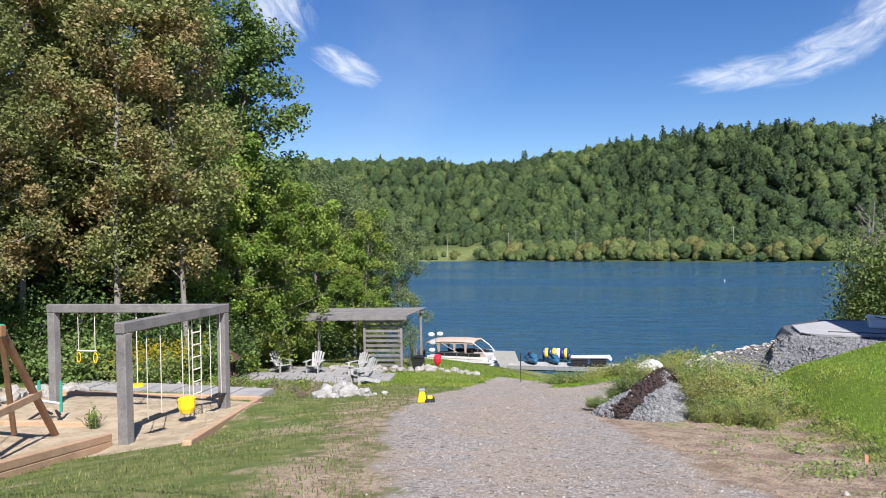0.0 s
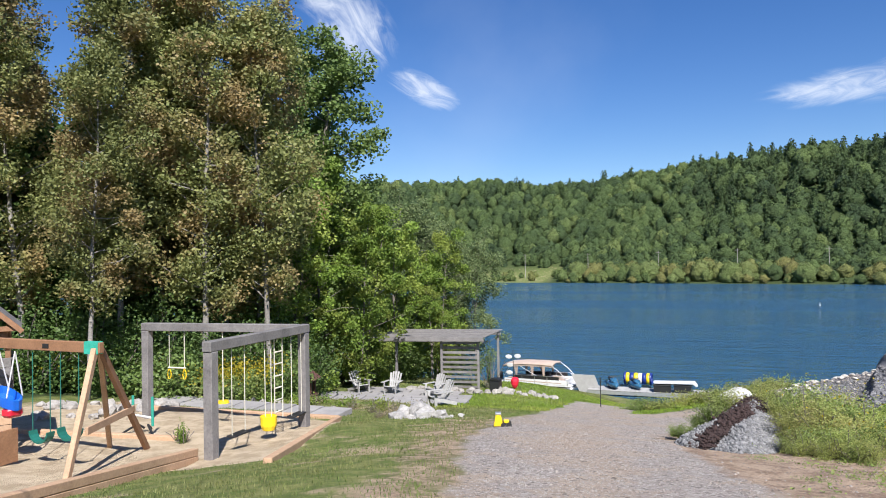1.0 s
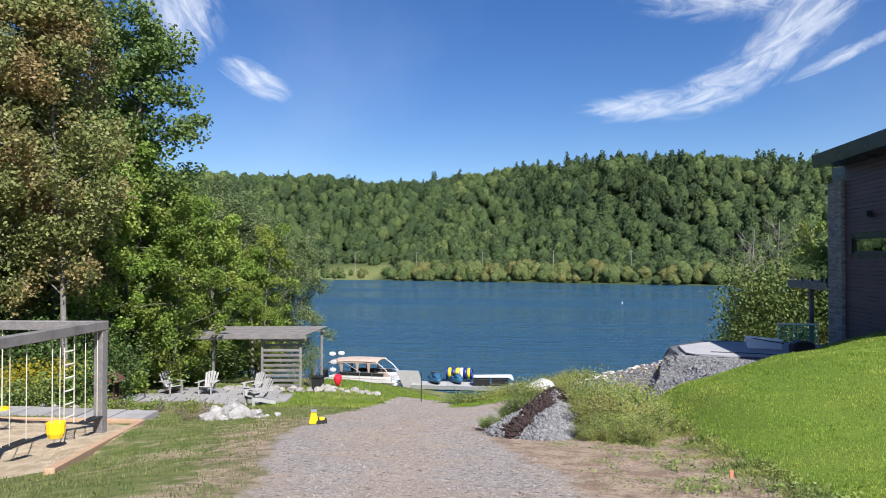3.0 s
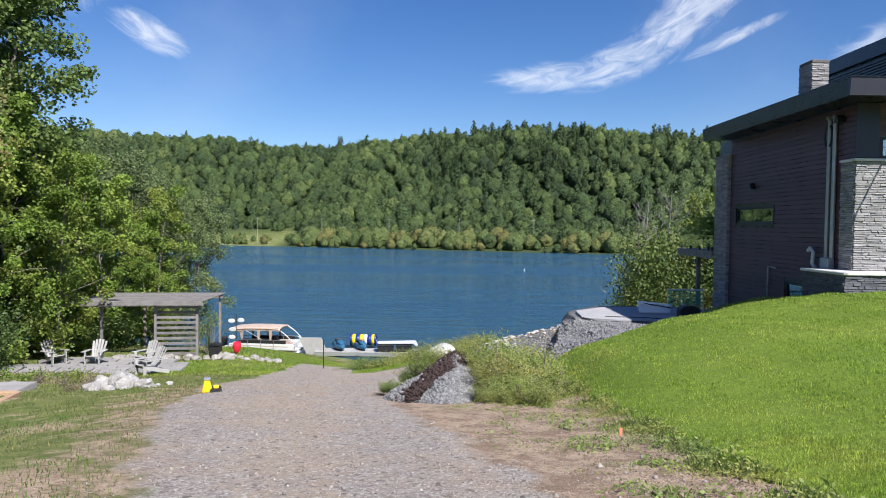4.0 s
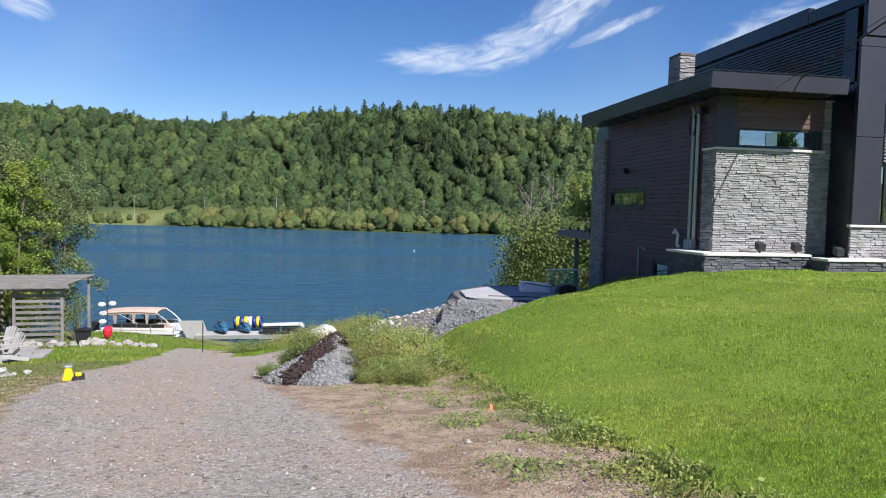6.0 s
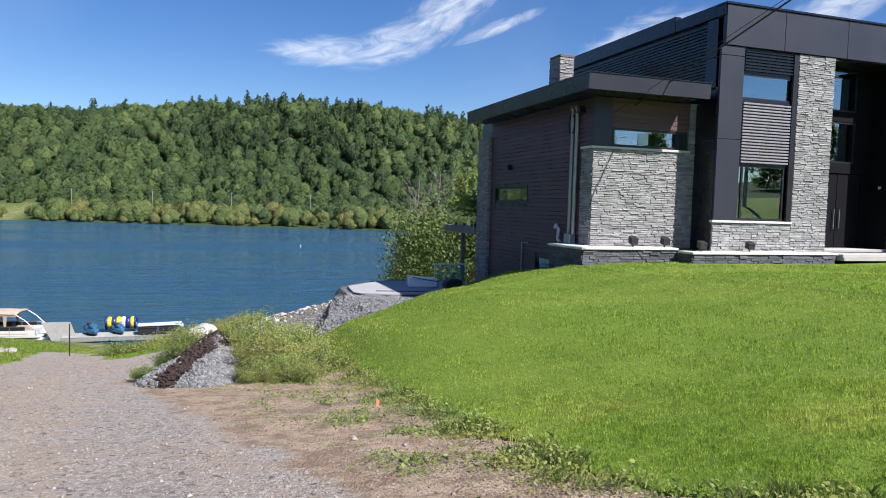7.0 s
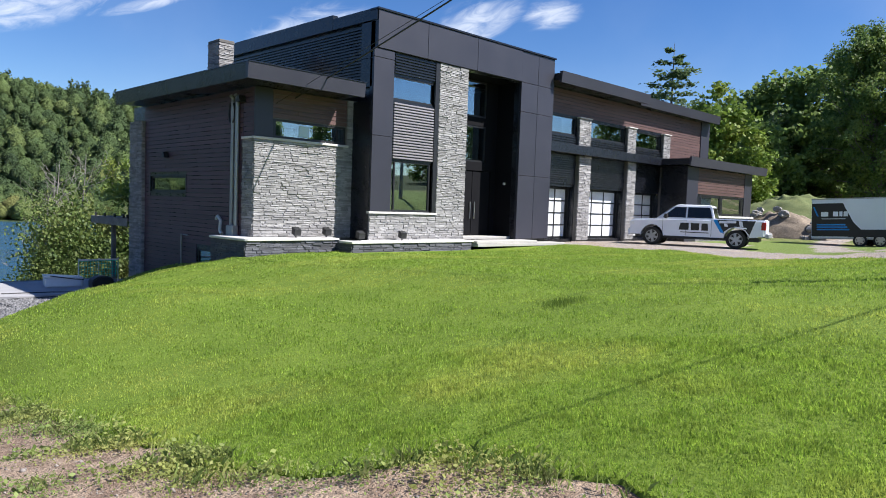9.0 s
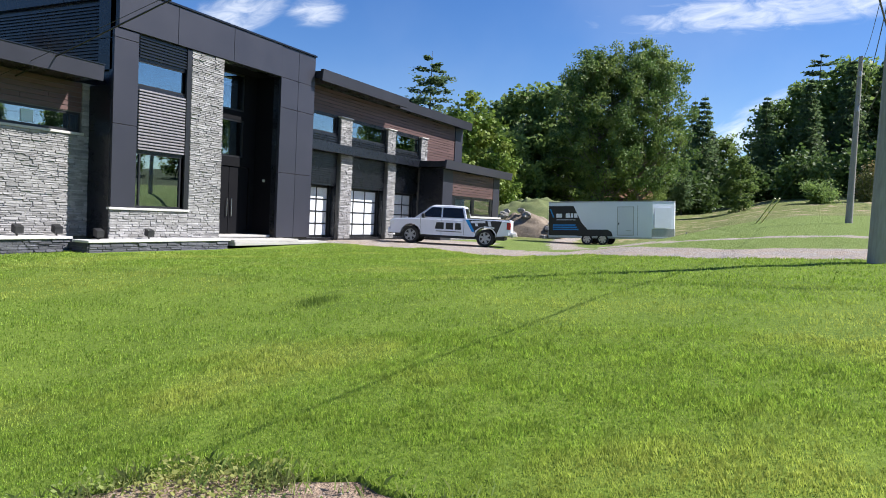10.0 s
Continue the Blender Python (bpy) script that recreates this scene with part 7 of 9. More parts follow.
# ---- heaps beside the drive ----
def heap(name, label, category, cx, cy, rx, ry, h, rz, mat, seed, kind="", power=1.3, res=44):
    """A loose heap lying on the ground: a grid cut to an oval, raised in a rough cone."""
    bm = bmesh.new()
    c, s = math.cos(radians(rz)), math.sin(radians(rz))
    rows = []
    for j in range(res // 2 + 1):
        r = j / (res // 2)
        row = []
        for k in range(res):
            a = k * math.tau / res
            wob = 1 + 0.16 * noise.noise(Vector((2 * math.cos(a), 2 * math.sin(a), seed)))
            u, v = rx * r * wob * math.cos(a), ry * r * wob * math.sin(a)
            x, y = cx + u * c - v * s, cy + u * s + v * c
            lift = h * max(0, 1 - r ** power) * (1 + 0.18 * noise.noise(Vector((x * 1.7, y * 1.7, seed)))) + 0.03 * noise.noise(Vector((x * 6, y * 6, seed))) * (1 - r)
            row.append(bm.verts.new((x, y, ground_z(x, y) + lift - (0.04 if j == res // 2 else 0))))
        rows.append(row)
    for p, q in zip(rows[1:], rows[2:]):
        for k in range(res):
            bm.faces.new((p[k], p[(k + 1) % res], q[(k + 1) % res], q[k]))
    for k in range(res):
        bm.faces.new((rows[0][0], rows[1][k], rows[1][(k + 1) % res]))
    for v in rows[0][1:]:
        bm.verts.remove(v)
    bmesh.ops.recalc_face_normals(bm, faces=bm.faces)
    return tagged(part(name, bm, M[mat], smooth_faces=True), label, category, kind=kind)


M["greystone"] = surface("grey crushed stone", (0.07, 0.07, 0.073), (0.27, 0.267, 0.263), 9, 0.9, 0.4, 60, 0, 0.4, island=True)
M["crushed"] = surface("crushed stone", (0.11, 0.108, 0.11), (0.44, 0.43, 0.43), 3, 0.9, 1.0, 34, depth=0.05, blotch=0.25)
stone_heap = heap("gravel_heap", "heap of grey crushed stone beside the drive", "gravel heap", 0.4, 14.8, 1.35, 2.6, 0.85, -12, "crushed", 2, "stuff", 1.0)


def heap_top(x, y):
    """Height of the crushed stone heap at a place."""
    c, s = math.cos(radians(-12)), math.sin(radians(-12))
    u, v = (x - 0.4) * c + (y - 14.8) * s, -(x - 0.4) * s + (y - 14.8) * c
    return ground_z(x, y) + 0.85 * max(0, 1 - math.hypot(u / 1.35, v / 2.6))


# a streak of mulch spilt down the flank
sm = bmesh.new()
rows = []
for i in range(27):
    s = i / 26
    cx, cy = -0.55 + 1.35 * s, 12.6 + 2.4 * s + 0.25 * math.sin(3 * s)
    half = 0.10 + 0.34 * s ** 1.1 + 0.05 * math.sin(19 * s)
    row = []
    for j in range(11):
        w = (j - 5) / 5
        rag = 1 + 0.55 * noise.noise(Vector((5 * s, 3 * (w > 0), 1.0)))
        x, y = cx - w * half * 0.9 * rag, cy + w * half * 0.5 * rag
        lift = 0.015 + 0.02 * (1 - w * w) ** 0.5 * min(1, 6 * (1 - s), 8 * s) + 0.04 * noise.noise(Vector((x * 7, y * 7, 2)))
        row.append(sm.verts.new((x, y, heap_top(x, y) + lift - (0.06 if abs(w) == 1 or i in (0, 26) else 0))))
    rows.append(row)
for a, b2 in zip(rows, rows[1:]):
    for j in range(10):
        sm.faces.new((a[j], a[j + 1], b2[j + 1], b2[j]))
bmesh.ops.recalc_face_normals(sm, faces=sm.faces)
mulch_streak = tagged(part("mulch_streak", sm, M["mulch"], smooth_faces=True), "dark brown mulch spilt over the crushed stone", "mulch", kind="stuff")
heap("earth_heap", "low heap of earth under the weeds", "earth heap", 1.25, 14.5, 0.95, 2.3, 0.5, 0, "mulch", 7, "stuff")
M["paleboulder"] = surface("white weathered boulder", (0.34, 0.33, 0.31), (0.66, 0.65, 0.62), 2.6, 0.9, 0.8, 12, 0, 0.1, depth=0.04)
boulder = tagged(part("boulder", lump(0.33, 901, 3, 0.35, 0.72), M["paleboulder"], smooth_faces=True), "rounded white boulder on top of the heap", "boulder", "heap rocks")
boulder.matrix_basis = pose(0.10, 15.15, heap_top(0.10, 15.15) + 0.17, 0, 0, 30)
rock(-0.55, 17.6, 0.24, 902, 0.4, "heap rocks", "flat pale rock beside the heap")


def scatter_stones(name, label, xs, ys, zs, sizes, mat, seed, category="gravel"):
    """Many small stones as one mesh: bent tetra-like lumps of 8 faces."""
    rng = np.random.default_rng(seed)
    n = len(xs)
    base = np.array([(1, 0, 0), (-1, 0, 0), (0, 1, 0), (0, -1, 0), (0, 0, 0.8), (0, 0, -0.6)], float)
    tri = np.array([(0, 2, 4), (2, 1, 4), (1, 3, 4), (3, 0, 4), (2, 0, 5), (1, 2, 5), (3, 1, 5), (0, 3, 5)])
    v = base[None] * (0.65 + 0.6 * rng.random((n, 6, 3)))
    th = rng.random(n) * math.tau
    c, s = np.cos(th)[:, None], np.sin(th)[:, None]
    v = np.stack([v[..., 0] * c - v[..., 1] * s, v[..., 0] * s + v[..., 1] * c, v[..., 2]], -1) * np.asarray(sizes)[:, None, None]
    v = v + np.stack([xs, ys, zs], 1)[:, None, :]
    f = tri[None] + 6 * np.arange(n)[:, None, None]
    return tagged(new(name, raw_mesh(name, v.reshape(-1, 3), f.reshape(-1, 3), M[mat])), label, category, kind="stuff")


def surface_points(ob, count, rng, keep):
    """Places strewn evenly over a mesh, on those of its faces that keep() picks."""
    me = ob.data
    me.calc_loop_triangles()
    corners = np.empty(len(me.loop_triangles) * 3, np.int32)
    me.loop_triangles.foreach_get("vertices", corners)
    co = np.empty(len(me.vertices) * 3, np.float32)
    me.vertices.foreach_get("co", co)
    tri = co.reshape(-1, 3)[corners].reshape(-1, 3, 3)
    tri = tri[keep(tri.mean(1))]
    area = np.linalg.norm(np.cross(tri[:, 1] - tri[:, 0], tri[:, 2] - tri[:, 0]), axis=1)
    pick = tri[rng.choice(len(area), count, p=area / area.sum())]
    return (pick * rng.dirichlet((1, 1, 1), count)[:, :, None]).sum(1)


def near_density(rng, n, x0, x1, y0, y1, power=1.6):
    """Places, thicker towards the viewer."""
    y = y0 + (y1 - y0) * rng.random(n) ** power
    return rng.uniform(x0, x1, n), y


rs = np.random.default_rng(21)
px, py = near_density(rs, 60000, -8, 4, 2.2, 33)
keep = (masks(px, py)[0] > 0.35 + 0.5 * rs.random(len(px)))
px, py = px[keep], py[keep]
scatter_stones("gravel_stones", "loose grey and tan gravel on the drive", px, py, terrain(px, py) + 0.03 * ripple(px, py, 0.8) + 0.012 * ripple(px + 3, py, 4.0) + 0.004, rs.gamma(1.8, 0.0032, len(px)) + 0.003, "pebble", 22)
px, py = near_density(rs, 9000, -3, 4.6, 1.5, 17)
keep = (masks(px, py)[1] > 0.4)
px, py = px[keep], py[keep]
scatter_stones("dirt_clods", "small stones and clods on bare dirt", px, py, terrain(px, py) + 0.03 * ripple(px, py, 0.8) + 0.012 * ripple(px + 3, py, 4.0), rs.gamma(1.6, 0.004, len(px)) + 0.003, "pebble", 23)
hs = surface_points(stone_heap, 20000, rs, lambda c: c[:, 1] < 15.6)
scatter_stones("heap_stones", "crushed stone lying on the heap", hs[:, 0], hs[:, 1], hs[:, 2], rs.gamma(2.2, 0.007, len(hs)) + 0.007, "greystone", 24)
hs = surface_points(mulch_streak, 6000, rs, lambda c: c[:, 1] > 0) + rs.normal(0, 1, (6000, 3)) * [0.05, 0.05, 0.006]
scatter_stones("mulch_bits", "dark bark bits lying on the mulch", hs[:, 0], hs[:, 1], hs[:, 2], rs.gamma(2.0, 0.008, 6000) + 0.008, "mulch", 27, "mulch")

# rubble ridge and covered gravel bank below the house
M["bankstone"] = surface("dark crushed stone", (0.06, 0.06, 0.065), (0.24, 0.237, 0.24), 6, 0.9, 0.4, 40, 0, 0.45, island=True)
M["rubble"] = surface("tan rubble", (0.32, 0.285, 0.245), (0.62, 0.57, 0.50), 1.6, 0.95, 1.0, 9, depth=0.08)
for k in range(110):
    s = k / 109
    x, y = 0.6 + 4.6 * s + rk.uniform(-0.3, 0.3), 26.3 + rk.uniform(-1.5, 1.1)
    t = tagged(part("rock", lump(0.04 + 0.13 * rk.random() ** 2.2, 500 + k, 1 + (k % 4 == 0), 0.7, 0.5), M["rubble"]), "tan broken rock on the ridge above the bank", "rock", "rubble rocks")
    t.matrix_basis = pose(x, y, ground_z(x, y) + 0.02, 0, 0, k * 77)
bankm = bmesh.new()
lo = [(2.9, 22.5), (7.0, 22.0), (12.0, 23.0), (15.0, 28.5), (14.0, 41.0), (8.0, 39.5), (5.9, 35.0)]
hi = [(6.1, 30.6), (7.6, 30.2), (10.2, 30.0), (12.5, 30.6), (12.4, 37.0), (8.5, 37.0), (6.4, 34.4)]
NEAR = 0.82
lo, hi = [(x * NEAR, y * NEAR) for x, y in lo], [(x * NEAR, y * NEAR) for x, y in hi]
mid = [((a[0] * 0.5 + b2[0] * 0.5), (a[1] * 0.5 + b2[1] * 0.5)) for a, b2 in zip(lo, hi)]
TOPZ = -1.75
rings = [[bankm.verts.new((x, y, ground_z(x, y) - 0.1)) for x, y in lo], [bankm.verts.new((x, y, (ground_z(*p) - 0.1) * 0.4 + TOPZ * 0.6)) for (x, y), p in zip(mid, lo)], [bankm.verts.new((x, y, TOPZ)) for x, y in hi]]
for a, b2 in zip(rings, rings[1:]):
    for k in range(7):
        bankm.faces.new((a[k], a[(k + 1) % 7], b2[(k + 1) % 7], b2[k]))
bankm.faces.new(rings[2])
bmesh.ops.triangulate(bankm, faces=bankm.faces)
bmesh.ops.subdivide_edges(bankm, edges=bankm.edges, cuts=5, use_grid_fill=True)
for v in bankm.verts:
    if v.co.z < TOPZ - 0.02:
        v.co += Vector((0, 0, 0.16 * noise.noise(v.co * 0.8) + 0.07 * noise.noise(v.co * 3)))
bmesh.ops.recalc_face_normals(bankm, faces=bankm.faces)
gravel_bank = tagged(part("gravel_bank", bankm, M["fabric"], smooth_faces=True), "grey gravel bank with a flat fabric-covered top", "gravel bank")
spot = surface_points(gravel_bank, 60000, rs, lambda c: (c[:, 1] < 26.4) & (c[:, 0] < 11))
scatter_stones("bank_stones", "dark grey crushed stone on the bank", spot[:, 0], spot[:, 1], spot[:, 2], rs.gamma(2.0, 0.010, len(spot)) + 0.012, "bankstone", 29)
bx, by = rs.normal(2.4, 1.2, 9000), rs.normal(25.1, 0.45, 9000)
scatter_stones("spilt_gravel", "dark grey gravel spilt below the bank", bx, by, terrain(bx, by) + 0.005, rs.gamma(2.0, 0.007, 9000) + 0.010, "bankstone", 30)
slab_t = thing("concrete_pad", "grey gravel pad with black edging on the bank", "concrete pad", (7.4, 26.65, TOPZ))
slab_t.scale = (NEAR, NEAR, NEAR)
part("pad", prism([(-2.6, -1.4), (-1.2, -2.0), (1.2, -2.1), (3.2, -1.6), (3.2, 3.0), (-0.6, 3.0), (-2.4, 1.2)], "z", 0.0, 0.12, 0.01), M["slab"], slab_t)
part("edging", tube([(-2.6, -1.42, 0.1), (-1.9, -1.9, -0.02), (-1.1, -2.06, 0.03), (1.2, -2.16, 0.03), (2.2, -2.4, -0.2)], 0.05, 6), M["black"], slab_t, "black edging hose")
part("edging", tube([(-1.5, -1.0, 0.13), (0.2, -1.3, 0.13), (1.4, -1.9, 0.13)], 0.03, 6), M["black"], slab_t, "black edging hose")
tub = thing("white_tote", "white covered tub with a dark strap", "tub", (8.35, 27.15, TOPZ + 0.10), -10)
tub.scale = (NEAR, NEAR, NEAR)
part("body", box(-0.7, 0.75, -0.4, 0.4, 0, 0.42, 0.05), M["white"], tub)
part("cover", prism([(-0.72, 0.42), (0.78, 0.36), (0.78, 0.40), (-0.72, 0.52)], "y", -0.43, 0.43, 0.01), M["white"], tub)
part("strap", tube([(-0.5, -0.44, 0.5), (0.2, -0.44, 0.38), (0.8, -0.44, 0.3)], 0.02, 5), M["black"], tub, "black strap")
gr = thing("covered_grill", "black covered grill on the bank", "grill", (9.15, 25.6, TOPZ + 0.08), 0)
gr.scale = (NEAR, NEAR, NEAR)
part("cover", prism([(-0.42, 0.0), (0.42, 0.0), (0.45, 0.42), (0.25, 0.6), (-0.2, 0.62), (-0.45, 0.45)], "y", -0.3, 0.3, 0.05), M["black"], gr, "black cover")
net = thing("green_net", "green netting on white posts behind the house", "net", (8.98, 27.4, TOPZ + 0.10))
net.scale = (NEAR, NEAR, NEAR)
part("mesh_panel", holed_wall("y", -0.008, 0.008, 0, 1.7, 0.3, 1.05, [(0.02 + 0.12 * i, 0.115 + 0.12 * i, 0.32 + 0.12 * j, 0.415 + 0.12 * j) for i in range(14) for j in range(6)]), M["teal"], net)
part("top_tape", box(0, 1.7, -0.014, 0.014, 1.055, 1.12), M["whiteb"], net, "white tape")
for x in (0.0, 0.85, 1.7):
    part("post", rod((x, 0.03, -0.2), (x, 0.03, 1.15), 0.025), M["whiteb"], net)

# balcony at the lake end of the house
bal = thing("balcony", "timber balcony with glass rail at the house end", "balcony", (12.15, 31.0, 0.62))
part("deck", box(-0.75, 3.5, -1.75, 2.4, -0.02, 0.1, 0.01), M["wood"], bal, "grey deck boards")
part("rim", box(-0.78, -0.752, -1.75, 2.4, -0.22, 0.1), M["wood"], bal)
part("post", box(-0.62, -0.46, 0.25, 0.41, -3.0, -0.02, 0.01), M["wood"], bal)
part("rail_glass", box(-0.70, -0.688, -1.7, 2.3, 0.16, 1.1), M["pane"], bal, "clear glass rail").visible_shadow = False
for y in (-1.6, -1.2, -0.2, 0.9, 2.0):
    part("clamp", box(-0.74, -0.66, y - 0.04, y + 0.04, 0.1, 0.26, 0.005), M["black"], bal, "black glass clamp")
pot = thing("potted_palm", "potted palm in a white square planter", "potted plant", (11.85, 30.2, 0.72))
part("planter", box(-0.22, 0.22, -0.22, 0.22, 0, 0.4, 0.02), M["whiteb"], pot, "white planter")
pr = np.random.default_rng(4)
v, f = leaf_quads(pr.normal(0, 1, (500, 3)) * [0.4, 0.4, 0.28] + [0, 0, 0.95], 0.22, pr, -0.3)
fronds = new("fronds", raw_mesh("fronds", v, f, LEAF["lime"]))
fronds.parent = pot

# ---- dock, boat and water toys ----
DZ = LAKE + 0.45
dock = thing("dock", "pale grey floating dock on the lake", "dock", (-6.0, 58.0, LAKE))
for k in range(22):
    part("plank", box(-4.0 + 0.42 * k, -3.6 + 0.42 * k, -1.0, 0.9, 0.38, 0.44, 0.006), M["deck"], dock)
part("frame", box(-4.0, 5.2, -0.98, -0.9, 0.1, 0.37), M["galv"], dock)
part("frame", box(-4.0, 5.2, 0.8, 0.88, 0.1, 0.37), M["galv"], dock)
for x in (-3.4, -0.6, 2.0, 4.6):
    part("float", box(x - 0.5, x + 0.5, -0.8, 0.7, -0.2, 0.36, 0.03), M["black"], dock, "black float")
ramp = thing("gangway", "pale grey board gangway tilted up beside the boat", "gangway", (-10.2, 57.6, DZ), 0)
part("deck", prism([(-1.2, 1.05), (0.7, 1.05), (1.25, -0.4), (-0.5, -0.42)], "y", 0, 0.08, 0.01), M["deck"], ramp)
part("edge", beam((-0.55, -0.02, -0.42), (1.25, -0.02, -0.38), 0.06, 0.08), M["galv"], ramp)
part("support", beam((0, 0.4, -0.6), (0, 0.15, 0.6), 0.08, 0.08), M["galv"], ramp)

boat = thing("pontoon_boat", "white pontoon boat with tan canopy moored at the dock", "boat", (-14.4, 58.6, LAKE), -6)
for y in (-0.95, 0.95):
    part("pontoon", tube([(-3.3, y, 0.15), (-2.6, y, 0.12), (2.6, y, 0.12), (3.2, y, 0.3), (3.4, y, 0.45)], [0.3, 0.34, 0.34, 0.26, 0.06], 14), M["alloy"], boat, "silver pontoon", smooth_faces=True)
part("deck", box(-3.3, 3.2, -1.25, 1.25, 0.48, 0.6, 0.02), M["whiteb"], boat)
for y0, y1 in ((-1.25, -1.2), (1.2, 1.25)):
    part("fence_panel", prism([(-2.6, 0.62), (2.9, 0.62), (3.05, 0.9), (2.7, 1.02), (-2.6, 0.98)], "y", y0, y1, 0.01), M["whiteb"], boat, "white side panel")
    part("black_panel", box(-1.6, 2.2, y0 + 0.005, y1 - 0.005, 1.0, 1.26), M["black"], boat, "black upper panel")
    part("side_stripe", prism([(-2.5, 0.78), (2.4, 0.74), (2.4, 0.80), (-2.5, 0.86)], "y", y0 - 0.006, y1 + 0.006), M["canvas"], boat, "thin tan stripe")
    part("rail", tube([(-2.6, y0, 0.62), (-2.6, y0, 1.2), (-1.6, y0, 1.28), (2.4, y0, 1.3), (2.9, y0, 1.1), (2.95, y0, 0.62)], 0.028, 6), M["alloy"], boat, "silver rail")
    for x in (-1.0, 0.1, 1.2):
        part("stanchion", rod((x, y0 - 0.01, 0.62), (x, y0 - 0.01, 1.29), 0.022, n=6), M["alloy"], boat)
part("nose_panel", box(2.7, 2.75, -1.2, 1.2, 0.62, 1.0, 0.01), M["whiteb"], boat)
for x in (-1.9, -0.2, 1.5):
    for y in (-0.8, 0.8):
        part("seat", box(x - 0.55, x + 0.55, y - 0.3, y + 0.3, 0.6, 1.0, 0.06), M["canvas"], boat, "tan seat")
part("console", box(0.5, 0.9, 0.3, 0.9, 0.6, 1.4, 0.05), M["black"], boat, "dark helm console")
part("canopy", loft([[(x, y * w, z + 0.16 * math.cos(y * 1.2) - 0.14) for y in np.linspace(-1.25, 1.25, 9)] + [(x, y * w, z - 0.24 + 0.16 * math.cos(y * 1.2)) for y in np.linspace(1.25, -1.25, 9)] for x, z, w in ((-2.75, 2.12, 0.96), (-2.2, 2.28, 1.0), (-1.0, 2.38, 1.0), (0.5, 2.4, 1.0), (1.5, 2.36, 1.0), (1.62, 2.3, 0.98))]), M["canvas"], boat, "tan canvas canopy", smooth_faces=True)
for y in (-1.22, 1.22):
    part("valance", prism([(-2.7, 2.1), (1.6, 2.28), (1.62, 2.02), (0.9, 2.08), (-0.1, 2.04), (-1.2, 2.06), (-2.0, 1.96)], "y", y - 0.012, y + 0.012), M["canvas"], boat, "tan canvas valance")
    for x0, x1, x2 in ((-1.75, -1.5, -1.35), (-0.25, -0.1, 0.05), (0.75, 0.9, 1.05)):
        part("curtain_strip", prism([(x0, 2.1), (x2, 2.1), (x1 + 0.07, 1.3), (x1 - 0.07, 1.3)], "y", y - 0.008, y + 0.008), M["canvas"], boat, "tan rolled curtain")
    part("canopy_bow", tube([(-2.6, y, 1.2), (-2.2, y, 1.85), (-1.2, y, 2.05), (0.2, y, 1.3)], 0.03, 6), M["alloy"], boat, "silver canopy bow")
    part("canopy_bow", tube([(1.55, y, 2.2), (2.2, y, 1.75), (2.75, y, 1.2)], 0.03, 6), M["alloy"], boat, "silver canopy bow")
part("motor", box(-3.75, -3.3, -0.22, 0.22, 0.3, 1.3, 0.08), M["black"], boat, "black outboard motor")

M["teal_paint"] = surface("dark teal gelcoat", (0.006, 0.035, 0.08), (0.05, 0.17, 0.30), 5, 0.2, 0.0, 30)


def jet(at, rz):
    t = thing("jet_ski", "dark blue jet ski parked on the dock", "jet ski", at, rz, "jet skis")
    hull = loft([[(x, w * math.cos(a) * 0.55, 0.35 + h * math.sin(a) * 0.35) for a in np.linspace(0, math.tau, 12, endpoint=False)] for x, w, h in ((-1.4, 0.6, 0.5), (-1.2, 0.95, 0.8), (0, 1.0, 0.9), (0.9, 0.8, 0.85), (1.4, 0.35, 0.5), (1.55, 0.08, 0.2))])
    part("hull", hull, M["teal_paint"], t, "dark blue hull", smooth_faces=True)
    part("hood", loft([[(x, w * math.cos(a) * 0.4, z + 0.18 * w * math.sin(a)) for a in np.linspace(0, math.tau, 10, endpoint=False)] for x, w, z in ((-0.1, 0.6, 0.75), (0.4, 0.95, 0.78), (0.9, 0.7, 0.68), (1.25, 0.2, 0.58))]), M["teal_paint"], t, "dark blue hood", smooth_faces=True)
    part("seat", box(-1.1, 0.0, -0.2, 0.2, 0.6, 0.86, 0.07), M["black"], t, "black seat")
    part("handlebar", tube([(0.2, -0.4, 1.05), (0.3, 0, 1.0), (0.2, 0.4, 1.05)], 0.025, 6), M["black"], t, "black handlebar")
    part("column", beam((0.35, 0, 0.85), (0.28, 0, 1.02), 0.12, 0.12, 0.02), M["black"], t)
    return t


first_jet = jet((-8.15, 58.3, DZ), -70)
first_jet.scale = (0.85, 0.85, 0.9)
copy_thing(first_jet, pose(-6.35, 58.4, DZ, 0, 0, -66) @ Matrix.Diagonal((0.85, 0.85, 0.9, 1)))
tubet = thing("inflatable_tube", "yellow, blue and white inflatable tube on the water", "inflatable", (-6.5, 61.6, LAKE + 0.1), -2)
tubet.scale = (0.82, 0.82, 0.82)
for k, m in enumerate(("yellow", "blue_v", "yellow", "whiteb", "blue_v", "yellow")):
    M.setdefault("blue_v", surface("navy vinyl", (0.01, 0.025, 0.16), (0.015, 0.035, 0.22), 3, 0.35, 0.02, 30))
    part("segment", tube([(-1.2 + 0.42 * k, 0, 0.75), (-1.1 + 0.42 * k, 0, 0.75), (-0.88 + 0.42 * k, 0, 0.75), (-0.78 + 0.42 * k, 0, 0.75)], [0.52, 0.6, 0.6, 0.52], 16), M[m], tubet, "inflated vinyl segment", smooth_faces=True)
for s in (-1.25, 1.35):
    part("end_ring", tube([(s, 0.55 * math.cos(a), 0.75 + 0.55 * math.sin(a)) for a in np.linspace(0, math.tau, 17)], 0.13, 8), M["blue_v"], tubet, "blue end ring", smooth_faces=True)
